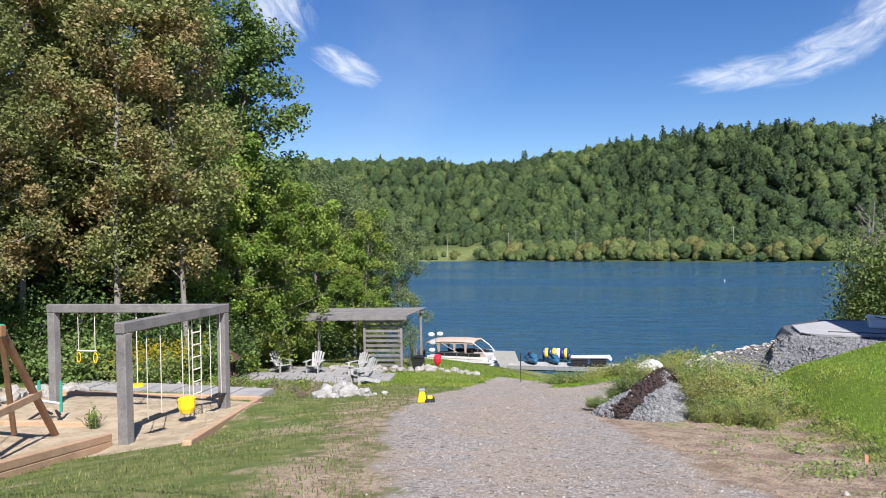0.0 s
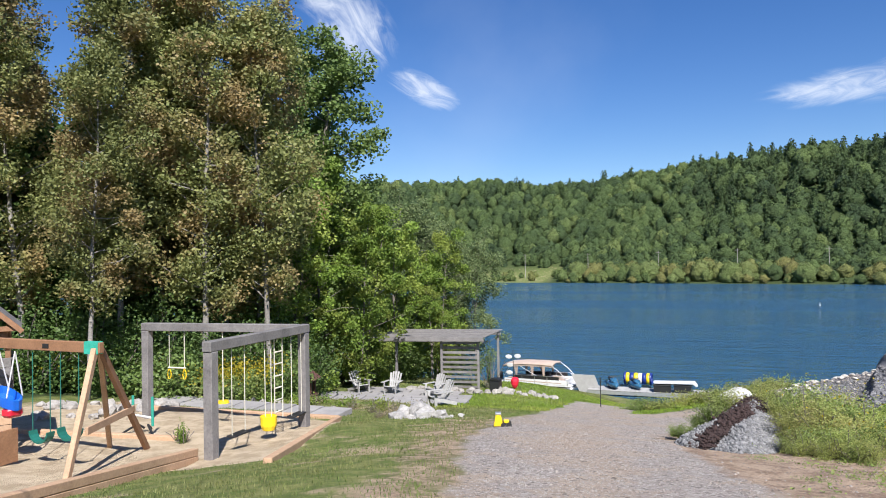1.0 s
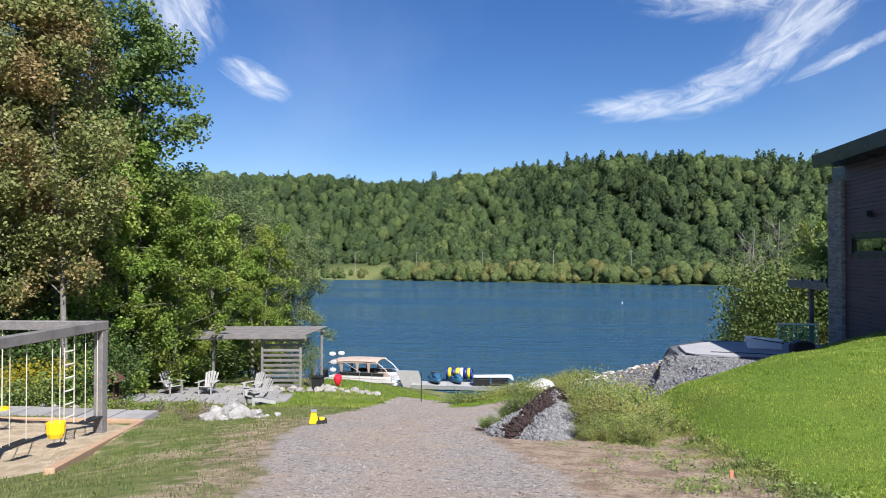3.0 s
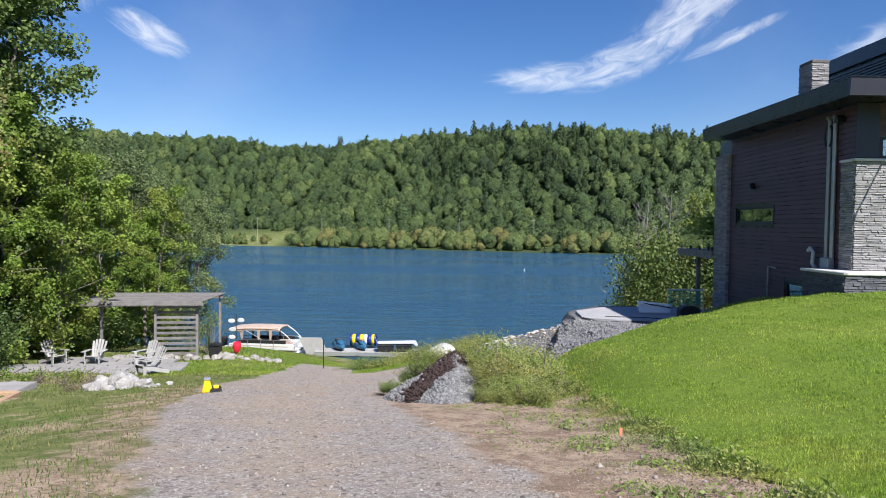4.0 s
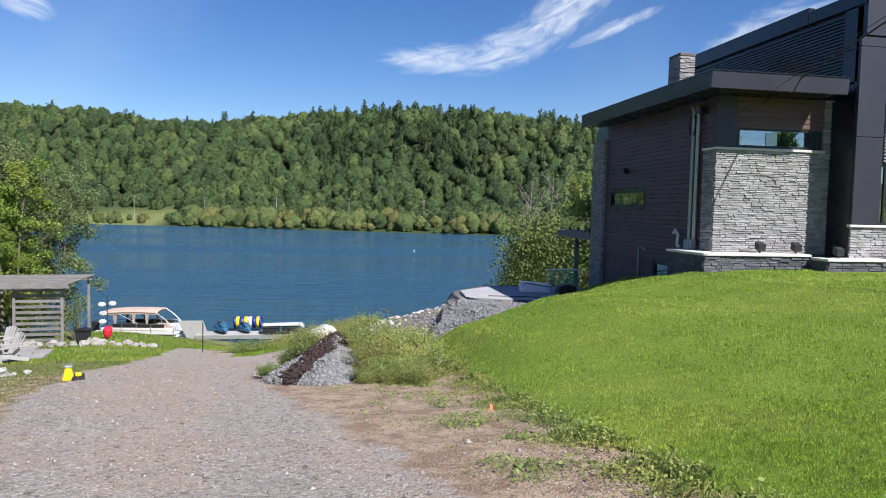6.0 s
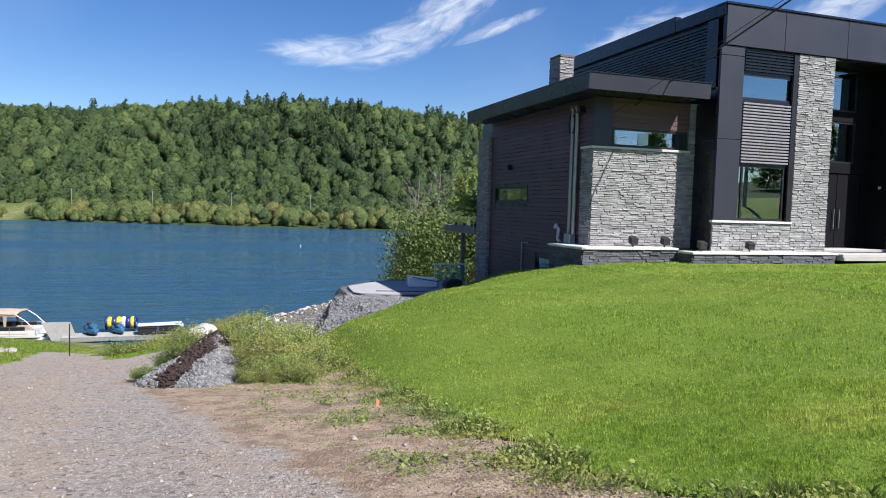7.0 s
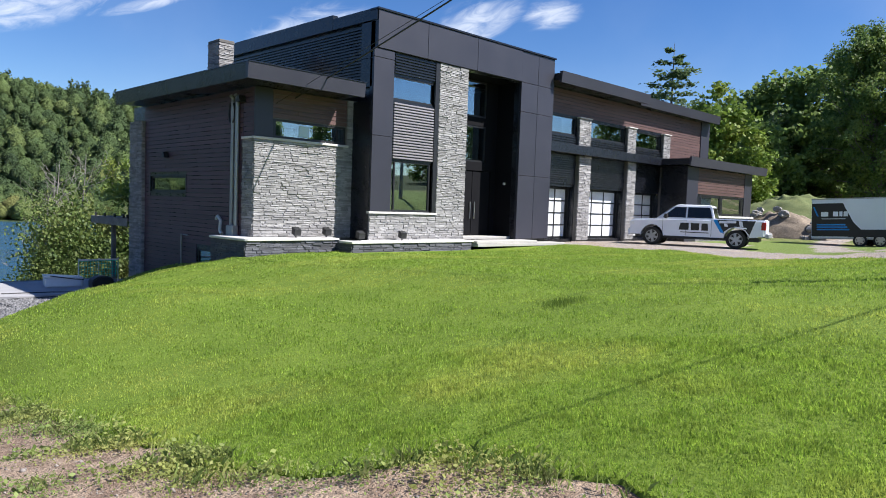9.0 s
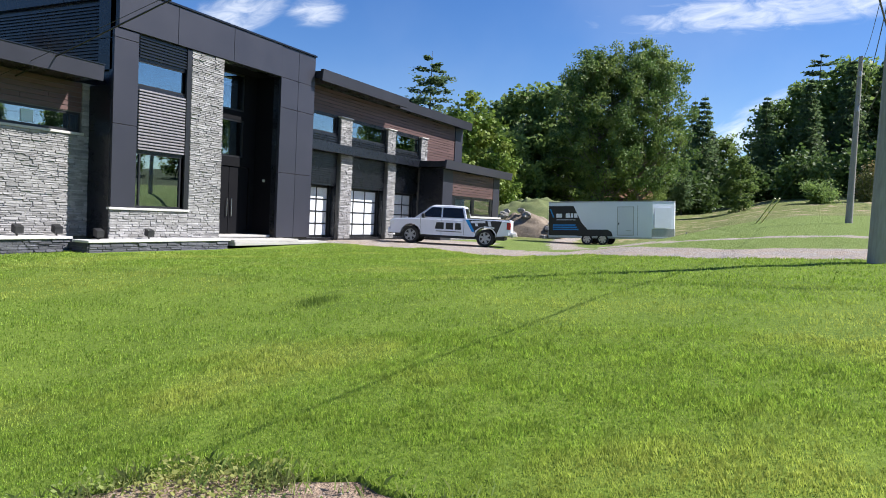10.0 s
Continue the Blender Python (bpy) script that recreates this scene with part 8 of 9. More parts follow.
box_t = thing("dock_box", "dark grey storage box on the dock", "storage box", (-4.2, 57.4, DZ), 0, "dock boxes")
part("body", box(-0.65, 0.65, -0.35, 0.35, 0, 0.5, 0.02), M["black"], box_t)
part("lid", box(-0.68, 0.68, -0.38, 0.38, 0.505, 0.56, 0.015), M["black"], box_t)
copy_thing(box_t, pose(-2.7, 57.5, DZ, 0, 0, 0))
wb_t = thing("white_raft", "white foam raft leaning over the boxes", "raft", (-3.3, 57.7, DZ + 0.57), 0)
part("mat", prism([(-1.6, 0.16), (1.5, 0.26), (1.7, -0.05), (1.6, -0.08), (1.35, 0.12), (-1.5, 0.06)], "y", -0.45, 0.5, 0.01), M["whiteb"], wb_t)
bu = thing("buoy", "small white marker buoy on the lake", "buoy", (21.2, 171.0, LAKE))
bu.scale = (0.5, 0.5, 0.6)
part("float", rod((0, 0, -0.3), (0, 0, 0.9), 0.28, 0.22, 14), M["whiteb"], bu)
part("top", rod((0, 0, 0.9), (0, 0, 1.3), 0.1, 0.08, 10), M["whiteb"], bu)
# utility poles and road on the far bank
for x, y in ((-92, 358), (-58, 350), (-24, 342), (10, 336), (44, 322)):
    t = thing("distant_pole", "grey utility pole on the far bank", "utility pole", (x, y, ground_z(x, y)), 0, "far poles")
    part("shaft", rod((0, 0, -0.5), (0, 0, 12.5), 0.16, 0.11, 8), M["pole"], t)
    part("crossarm", beam((-1.1, 0, 11.8), (1.1, 0, 11.8), 0.12, 0.12), M["pole"], t)
# shed among the trees past the field
shed = thing("field_cabin", "brown cabin half hidden by trees past the field", "cabin", (88.6, 21.5, ground_z(88.6, 21.5)), -14)
part("wall", box(-2.5, 2.5, -6, 5, -0.5, 2.3), M["plank_b"], shed)
part("roof", prism([(-3.1, 2.25), (3.1, 2.25), (0, 3.6)], "y", -6.6, 5.6, 0.02), M["cedar"], shed, "brown gable roof")
for y in (-4.6, -2.8):
    part("window", box(-2.56, -2.5, y - 0.6, y + 0.6, 0.9, 1.8), M["frost"], shed, "pale window")
# outcrop of broken rock behind the pickup
M["turf"] = surface("rough turf", (0.085, 0.12, 0.035), (0.19, 0.21, 0.075), 1.2, 0.95, 0.8, 9, depth=0.06)
M["earth"] = surface("bare tan earth", (0.13, 0.10, 0.07), (0.34, 0.27, 0.195), 0.9, 0.95, 1.0, 7, depth=0.1)
heap("field_mound", "grassy mound at the end of the field", "mound", 58.5, 20.5, 5.5, 9.0, 2.7, -10, "turf", 33, "structure", 2.0)
heap("cut_bank", "bank of bare tan earth and stones cut into the field", "earth bank", 53.6, 18.8, 2.6, 4.6, 1.7, -10, "earth", 34, "structure", 1.7)
for k in range(22):
    x, y = 51.6 + rk.uniform(-1.0, 1.6), 18.6 + rk.uniform(-4.0, 4.2)
    rock(x, y, rk.uniform(0.12, 0.42), 700 + k, 0.7, "rock outcrop", "broken tan rock in the cut bank").location.z += 0.9 * max(0, x - 51.0)


# ---- the woods ----
turned_a = leafy_tree("poplar", "tall poplar with thin grey trunk and browning leaves", 17, 0.22, 2.7, "turned", "birch", 11, 62, 26000, 0.13, 1, 0.52, 0.58, 1.2)
turned_b = leafy_tree("poplar", "tall poplar with thin grey trunk and browning leaves", 16, 0.27, 2.5, "turned", "birch", 12, 58, 24000, 0.135, 1, 0.50, 0.60, 1.25)
green_a = leafy_tree("maple_tree", "dense green broadleaf tree at the wood's edge", 13, 0.16, 3.1, "green", "bark", 13, 60, 24000, 0.15, 1, 0.9, 0.50)
lime_a = leafy_tree("young_maple", "young bright green maple at the wood's edge", 8.5, 0.06, 2.3, "lime", "bark", 14, 46, 17000, 0.125, 2, 0.8, 0.46, 1.1)
willow_a = leafy_tree("willow_tree", "feathery grey-green willow by the water", 9.5, 0.10, 2.6, "willow", "bark", 16, 50, 17000, 0.11, 3, 0.8, 0.44, 1.5)
# inner tree: the wood's shade is put into its darker leaves
dark_a = leafy_tree("shaded_tree", "green tree inside the wood, shade in its leaf colour", 12, 0.05, 3.4, "dark", "bark", 15, 40, 6500, 0.30, 1, 0.8, 0.7)
for t in (turned_a, turned_b, green_a, lime_a, willow_a, dark_a):
    tagged(t, group="trees by the lake drive")
planted(turned_a, -17.6, 20.5, 1.0, 10)
planted(turned_b, -20.2, 19.2, 1.04, 60)
planted(green_a, -21.4, 33.0, 1.38, 0)
planted(lime_a, -19.0, 31.4, 1.45, 0, 0.88)
planted(willow_a, -18.6, 46.0, 1.28, 0)
planted(dark_a, -23, 21, 1, 0)
for x, y, s, r in ((-22.5, 17.2, 0.9, 80), (-19.2, 24.0, 1.12, 140), (-18.6, 25.2, 1.0, 200), (-24.5, 14.5, 1.08, 300), (-27, 20, 1.1, 30), (-27.5, 12.0, 1.06, 220)):
    another(turned_a, x, y, s, r)
for x, y, s, r in ((-16.2, 22.8, 1.04, 100), (-21.5, 22.5, 1.12, 250), (-19.0, 16.6, 0.78, 20), (-24, 24.5, 1.25, 330), (-30, 16.5, 1.0, 15), (-26.5, 16.8, 1.05, 190)):
    another(turned_b, x, y, s, r)
for x, y, s, r in ((-22.8, 31.4, 1.4, 90), (-22.5, 28, 1.15, 200), (-22.0, 35.0, 1.1, 300), (-27, 26, 1.15, 45), (-31, 22, 1.15, 120), (-30, 32, 1.1, 270)):
    another(green_a, x, y, s, r)
for x, y, s, r in ((-17.0, 30.8, 1.05, 120), (-19.2, 33.4, 1.2, 240), (-17.9, 37.4, 1.15, 10), (-20.6, 36.2, 1.2, 77), (-16.4, 39.2, 1.05, 190), (-14.9, 37.4, 0.62, 300), (-19.4, 38.5, 1.2, 45), (-18.6, 26.4, 1.1, 100)):
    another(lime_a, x, y, s, r, 0.95)
for x, y, s, r in ((-16.9, 44.0, 1.05, 70), (-16.4, 48.0, 1.12, 160), (-20.8, 43.5, 1.3, 230), (-19.4, 49.0, 1.1, 310)):
    another(willow_a, x, y, s, r)
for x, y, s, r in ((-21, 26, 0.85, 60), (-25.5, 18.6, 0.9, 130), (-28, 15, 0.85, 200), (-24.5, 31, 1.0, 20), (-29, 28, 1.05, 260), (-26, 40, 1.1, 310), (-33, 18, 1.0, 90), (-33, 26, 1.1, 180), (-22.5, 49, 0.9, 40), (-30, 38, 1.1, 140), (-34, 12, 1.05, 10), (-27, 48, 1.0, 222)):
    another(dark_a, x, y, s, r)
tagged(planted(bare_tree("dead_tree", "dead grey trunk with bare branches", 12, 31), -24.0, 48.0, 1.0, 0), group="trees by the lake drive")

# brush under the wood's edge
brush = shrub("brush", "green undergrowth at the wood's edge", 1.5, 1.5, "green", 41, 2600, 0.13)
tagged(brush, group="undergrowth")
golden = shrub("goldenrod", "goldenrod and weeds with yellow heads", 1.2, 1.15, "weed", 42, 2400, 0.09)
g_rng = np.random.default_rng(8)
tops = np.stack([g_rng.normal(0, 0.75, 420), g_rng.normal(0, 0.75, 420), g_rng.uniform(0.75, 1.35, 420)], 1)
v, f = leaf_quads(tops, 0.09, g_rng)
heads = new("bloom", raw_mesh("bloom", v, f, LEAF["golden"]))
heads.parent = golden
tagged(heads, kind="stuff")
tagged(golden, group="undergrowth")
planted(brush, -17.5, 18.6)
planted(golden, -15.4, 18.9)
for k in range(15):
    x, y = -24.5 + 0.62 * k + random.uniform(-0.4, 0.4), 15.2 + 0.52 * k + random.uniform(-0.8, 1.6)
    another((golden, golden, brush)[k % 3], x, y, random.uniform(0.8, 1.25), k * 47)
for x, y, s in ((-16.5, 35.6, 1.2), (-19.5, 30.5, 1.3), (-17.2, 33.0, 1.1), (-21, 24.5, 1.4), (-18.4, 22.0, 1.1)):
    another(brush, x, y, s, x * 31)

# understory: shadow among the stems is coloured into the leaves
under = shrub("understory_shrub", "leafy green shrub under the trees, shade in its leaf colour", 1.7, 2.6, "dark", 44, 5200, 0.095)
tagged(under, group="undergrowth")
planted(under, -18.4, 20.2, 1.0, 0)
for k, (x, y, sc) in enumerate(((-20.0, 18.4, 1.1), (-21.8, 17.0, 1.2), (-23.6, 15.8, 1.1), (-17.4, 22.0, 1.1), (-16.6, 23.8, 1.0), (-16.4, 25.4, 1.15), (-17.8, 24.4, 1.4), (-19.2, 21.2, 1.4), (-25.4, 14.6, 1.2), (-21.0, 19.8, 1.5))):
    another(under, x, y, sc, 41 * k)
# shrubs and bare trees below the house, by the water
bank = shrub("bank_shrub", "dense dark green shrub on the lake bank", 2.6, 3.6, "bank", 43, 22000, 0.125)
tagged(bank, group="bank shrubs")
planted(bank, 12.5, 42.0, 1.0, 0)
for x, y, s in ((14.2, 43.0, 1.8), (15.9, 44.5, 2.25), (14.6, 46.8, 1.6), (11.9, 43.6, 0.7), (17.2, 42, 2.1)):
    another(bank, x, y, s, x * 70, 0.75)
another(lime_a, 16.4, 45.0, 1.2, 40, 0.55)
snag = planted(bare_tree("bare_tree", "leafless grey tree by the water", 8.5, 32, 30), 12.6, 45.8, 1.25, 0)
tagged(snag, group="bare trees")
for x, y, s in ((12.9, 46.8, 1.15), (13.8, 45.0, 1.3), (13.2, 47.5, 1.2)):
    another(snag, x, y, s, x * 50)


def ray_place(bearing, metres):
    return metres * math.sin(radians(bearing)), metres * math.cos(radians(bearing))


# trees past the garage and round the field
big = leafy_tree("big_maple", "broad dark green maple standing in the field", 17, 0.10, 7.4, "maple", "bark", 51, 190, 50000, 0.25, 1, 1.1, 0.27)
planted(big, *ray_place(76.6, 78), 1.06, 0, 0.84)
tagged(big, group="field trees")
tagged(another(big, *ray_place(79.4, 80), 1.10, 100, 0.74), "dark green maple standing in the field")
fir = spruce("spruce", "dark green spruce at the field's edge", 15, 2.9, 52, 8000, 0.34)
tagged(fir, group="field conifers")
pine = spruce("white_pine", "tall open white pine", 21, 6.2, 53, 24000, 0.26, "needle", 0.50)
tagged(pine, group="field conifers")
thin = bare_tree("thin_spruce", "thin half-bare spruce against the sky", 15, 54, 40)
tagged(thin, group="field conifers")
planted(pine, *ray_place(62.6, 84), 1.12, 0, 1.5)
for b, d, s in ((64.8, 92, 0.9), (91.5, 130, 1.12), (71, 95, 0.78), (66.5, 86, 0.78)):
    another(pine, *ray_place(b, d), s, b * 13, 1.4)
planted(fir, *ray_place(83.2, 112), 1.1, 0, 0.8)
for b, d, s in ((82.2, 115, 1.0), (84.6, 118, 0.85), (88.2, 104, 0.95), (91.0, 106, 1.05), (93.5, 112, 1.25), (73.2, 100, 0.9), (82.7, 92, 0.55), (87.4, 125, 0.75), (83.9, 110, 1.12), (95.5, 118, 1.3), (97.5, 100, 1.2)):
    another(fir, *ray_place(b, d), s, b * 17)
planted(thin, *ray_place(55.6, 76), 0.98, 0)
another(thin, *ray_place(57.1, 78), 1.0, 90)
another(thin, *ray_place(69.6, 82), 0.86, 200)
edge = leafy_tree("field_tree", "green broadleaf tree at the field's edge", 12, 0.06, 4.2, "field", "bark", 55, 54, 6000, 0.40, 1, 0.9, 0.52)
tagged(edge, group="field trees")
planted(edge, *ray_place(68.2, 74), 0.95, 0)
for b, d, s in ((69.4, 92, 1.45), (71.2, 90, 1.5), (73.2, 88, 1.45), (66.2, 80, 0.9), (72, 90, 1.1), (74, 86, 1.1), (86.0, 122, 1.0), (84.9, 120, 0.95), (88.7, 118, 1.25), (90.2, 122, 1.5), (92.4, 120, 1.72), (94.5, 124, 1.75), (96.5, 118, 1.45), (98.5, 112, 1.4), (80.6, 100, 0.75), (81.6, 104, 0.7), (77.2, 98, 0.8), (84.5, 128, 0.85), (60, 88, 0.8), (58, 92, 0.8), (70.2, 84, 1.0), (101, 112, 1.4), (104, 110, 1.4)):
    another(edge, *ray_place(b, d), s, b * 23)
bright = leafy_tree("yellow_green_tree", "bright yellow-green young tree", 8, 0.04, 3.0, "lime", "bark", 56, 36, 7000, 0.30, 1, 0.9, 0.62)
tagged(bright, group="field trees")
planted(bright, *ray_place(66.4, 68), 1.5, 0)
another(bright, *ray_place(68.8, 66), 0.9, 70)
another(bright, *ray_place(64.9, 70), 1.25, 170)
lone = leafy_tree("round_field_tree", "small rounded tree standing alone in the field", 6.2, 0.05, 2.4, "field", "bark", 57, 34, 6000, 0.26, 1, 0.8, 0.6)
planted(lone, *ray_place(86.8, 84), 0.9, 0)
fieldbush = shrub("field_bush", "rounded green bush in the field", 2.2, 2.6, "field", 58, 3500, 0.24)
planted(fieldbush, *ray_place(92.0, 84), 0.9, 0)
another(fieldbush, *ray_place(79.5, 72), 0.6, 50)
another(fieldbush, *ray_place(81.0, 73), 0.7, 150)
rusty = shrub("rusty_bush", "reddish brown bush at the field's edge", 1.8, 4.2, "turned", 59, 2500, 0.24)
planted(rusty, *ray_place(95.0, 88), 1.0, 0)
thicket = shrub("thicket", "dark green thicket under the trees past the field", 4.2, 4.6, "dark", 60, 3200, 0.5)
tagged(thicket, group="thickets")
planted(thicket, *ray_place(83.0, 106), 1.0, 0)
for k in range(15):
    another(thicket, *ray_place(70.0 + 2.3 * k, (96, 108, 102)[k % 3]), (0.9, 1.15, 1.0, 1.3)[k % 4], 63 * k)
# woods behind the viewer, seen in the windows
for b, d, s in ((115, 95, 1.5), (120, 88, 1.4), (125, 92, 1.6), (130, 84, 1.5), (135, 90, 1.6), (140, 80, 1.5), (146, 84, 1.6), (152, 78, 1.5), (158, 70, 1.3)):
    another(edge, *ray_place(b, d), 0.55 * s, b * 31)
for k in range(9):
    another(edge, -42 + k * 12, -34 - 5 * (k % 3), (1.0 + 0.1 * (k % 4)) * (0.5 if k > 4 else 1.0), k * 50)


# ---- lawn, grass and weeds ----
def grass_field(name, label, xs, ys, zs, heights, widths, mat, seed, lean=0.45, category="grass"):
    """Grass blades as one mesh: a bent blade of two faces each."""
    rng = np.random.default_rng(seed)
    n = len(xs)
    th = rng.random(n) * math.tau
    d = np.stack([np.cos(th), np.sin(th)], 1)
    side = np.stack([-d[:, 1], d[:, 0]], 1) * np.asarray(widths)[:, None] * 0.5
    bend = d * (np.asarray(heights) * lean * (0.3 + rng.random(n)))[:, None]
    h = np.asarray(heights)
    p = np.stack([xs, ys], 1)
    v = np.empty((n, 4, 3))
    v[:, 0, :2], v[:, 0, 2] = p - side, zs
    v[:, 1, :2], v[:, 1, 2] = p + side, zs
    v[:, 2, :2], v[:, 2, 2] = p + side * 0.5 + bend * 0.35, zs + h * 0.6
    v[:, 3, :2], v[:, 3, 2] = p + bend, zs + h * (0.85 + 0.15 * rng.random(n))
    q = np.arange(4 * n).reshape(n, 4)
    return tagged(new(name, raw_mesh(name, v.reshape(-1, 3), q, LEAF[mat])), label, category, kind="stuff")


def sod_z(x, y):
    return terrain(x, y) + 0.03 * ripple(x, y, 0.8) + 0.035


def road_edge(y):
    """x of the lawn's far edge along the house drive."""
    return np.interp(y, [-30, -8, -1, 1.5, 4, 8, 12.5, 13.6], [17.0, 16.9, 16.5, 16.6, 18.0, 21.6, 26.0, 27.0])


# the sod: a sheet with a cut edge
sy = np.arange(-12, 24.01, 0.2)
cols = 90
SX, SY = [], []
for y in sy:
    a = float(lawn_edge(y)) + 0.10 * float(ripple(y * 1.3, y, 1.6)) + 0.06 * math.sin(9 * y)
    b2 = float(road_edge(y)) if y < 13.6 else (25.3 if y < 17.6 else 10.8 if y > 18.7 else 14.1 if y > 17.9 else 20.0)
    s = np.concatenate([[0, 0.0], np.linspace(0, 1, cols) ** 1.2])
    SX.append(a + (b2 - a) * s)
    SY.append(np.full(cols + 2, y))
SX, SY = np.array(SX), np.array(SY)
SZ = sod_z(SX, SY)
SZ[:, 0] -= 0.07
SX[:, 0] -= 0.03
si = np.arange(SX.size).reshape(SX.shape)
M["sod"] = surface("lawn thatch", (0.055, 0.098, 0.013), (0.185, 0.255, 0.040), 0.6, 0.95, 0.6, 24, blotch=0.3, spec=0.1, depth=0.03)
tagged(new("lawn", raw_mesh("lawn", np.stack([SX, SY, SZ], -1).reshape(-1, 3), np.stack([si[:-1, :-1], si[:-1, 1:], si[1:, 1:], si[1:, :-1]], -1).reshape(-1, 4), M["sod"], True)), "bright green mown lawn with a cut sod edge", "lawn", kind="structure")

gr = np.random.default_rng(61)
parts_x, parts_y, parts_h, parts_w = [], [], [], []
for n, r0, r1 in ((500000, 3.3, 31.0), (200000, 3.3, 8.5)):
    r = (r0 ** 0.6 + (r1 ** 0.6 - r0 ** 0.6) * gr.random(n)) ** (1 / 0.6)
    th = np.radians(gr.uniform(-2, 118, n))
    x, y = r * np.sin(th), r * np.cos(th)
    ok = (x > lawn_edge(y) + 0.10 * ripple(y * 1.3, y, 1.6) + 0.06 * np.sin(9 * y) - 0.03) & (x < np.where(y < 13.6, road_edge(y), 25.2)) & (y < np.where(x < 10.7, 23.8, np.where(x < 14.1, 18.6, 17.6))) & ~((x > 10.7) & (y > 18.6))
    x, y, r = x[ok], y[ok], r[ok]
    parts_x.append(x), parts_y.append(y)
    parts_h.append((0.029 + 0.0007 * r) * (0.6 + 0.7 * gr.random(len(x))) * (1 + 0.2 * ripple(x, y, 0.7)) * (1 + 0.45 * ripple(x + 2, y, 3.3))), parts_w.append(0.0028 + 0.0008 * r)
lx, ly = np.concatenate(parts_x), np.concatenate(parts_y)
grass_field("lawn_grass", "fine bright green blades of the lawn", lx, ly, sod_z(lx, ly) - 0.004, np.concatenate(parts_h), np.concatenate(parts_w), "grass", 62)
# darker tuft in the lawn
ux, uy = gr.normal(9.1, 0.18, 420), gr.normal(6.2, 0.13, 420)
grass_field("grass_tuft", "longer green tuft in the lawn", ux, uy, sod_z(ux, uy), gr.uniform(0.05, 0.10, 420), np.full(420, 0.009), "lime", 63)

# rough grass between the drive and the sand
rx, ry = near_density(gr, 130000, -17, 1, 3.5, 46, 1.5)
mk = masks(rx, ry)
clump = ripple(rx, ry, 1.1) + 0.7 * ripple(rx + 5, ry, 3.1)
ok = (mk[0] < 0.3) & (mk[2] < 0.25) & (mk[1] < 0.75) & (clump > -0.35 + 0.9 * gr.random(len(rx)) - 0.5) & (rx < drive_left(ry) + 0.2)
rx, ry = rx[ok], ry[ok]
rz = terrain(rx, ry) + 0.03 * ripple(rx, ry, 0.8)
grass_field("rough_grass", "patchy dry and green grass beside the drive", rx, ry, rz, (0.022 + 0.03 * gr.random(len(rx))) * (1 + ry / 50), 0.006 + ry * 0.0008, "straw", 64)
# green strip above the water
vx, vy = gr.uniform(-11, 0.5, 45000), gr.uniform(23.5, 41, 45000)
ok = (masks(vx, vy)[0] < 0.4) & (masks(vx, vy)[3] > 0.4 * gr.random(len(vx)))
vx, vy = vx[ok], vy[ok]
grass_field("strip_grass", "short green grass on the lip above the water", vx, vy, terrain(vx, vy), gr.uniform(0.04, 0.11, len(vx)), np.full(len(vx), 0.03), "grass", 66)
# weeds along the dirt strip and the lawn's edge
def strip_place():
    """A place on the dirt strip: half of them hug the lawn's edge, the rest gather in patches."""
    while True:
        y = 2.6 + 12.2 * gr.random() ** 1.15
        e, d = float(lawn_edge(y)), float(drive_right(y))
        x = e - abs(gr.normal(0, 0.22)) + 0.05 if gr.random() < 0.36 else e - (e - d - 0.3) * gr.random() ** 1.5
        if (y < 4.6 and gr.random() < 0.72) or (x < e - 1.25 and gr.random() < 0.9):
            continue
        if x > d and 0.35 + 0.8 * float(ripple(x * 1.0, y, 1.3)) > 0.9 * gr.random():
            return x, y


rosette, mat_leaf, size_a = [], [], []
for k in range(230):
    x, y = strip_place()
    m, h = int(gr.integers(14, 46)), gr.uniform(0.05, 0.20)
    sp = gr.uniform(0.04, 0.15)
    px, py = gr.normal(x, sp, m), gr.normal(y, sp, m)
    rosette.append(np.stack([px, py, terrain(px, py) + 0.02 + h * gr.random(m) * np.exp(-((px - x) ** 2 + (py - y) ** 2) / (2 * sp * sp))], 1))
    size_a.append(np.full(m, gr.uniform(0.022, 0.046)))
for k in range(240):
    x, y = strip_place()
    m = int(gr.integers(50, 150))
    sx, sy2 = gr.uniform(0.08, 0.30), gr.uniform(0.06, 0.2)
    px, py = gr.normal(x, sx, m), gr.normal(y, sy2, m)
    mat_leaf.append(np.stack([px, py, terrain(px, py) + gr.uniform(0.008, 0.05, m)], 1))
for name, label, c, size, leaf in (("edge_weeds", "broadleaf weeds on the bare dirt", np.concatenate(rosette), np.concatenate(size_a), "weedy"), ("creeping_weeds", "low creeping weeds in mats on bare dirt", np.concatenate(mat_leaf), 0.021, "weed")):
    c = c[c[:, 0] < lawn_edge(c[:, 1]) + 0.1]
    v, f = leaf_quads(c, size[:len(c)] if name == "edge_weeds" else size, gr, 0.0, 1.6)
    tagged(new(name, raw_mesh(name, v, f, LEAF[leaf])), label, "weeds", kind="stuff")
tx, ty = [], []
for k in range(60):
    x, y = strip_place()
    m = int(gr.integers(20, 60))
    tx.append(gr.normal(x, 0.07, m)), ty.append(gr.normal(y, 0.06, m))
tx, ty = np.concatenate(tx), np.concatenate(ty)
grass_field("dirt_grass", "tufts of pale grass on the bare dirt", tx, ty, terrain(tx, ty), gr.uniform(0.04, 0.14, len(tx)), np.full(len(tx), 0.007), "straw", 68, 0.6)
ex = gr.uniform(0.6, 15.5, 1300)
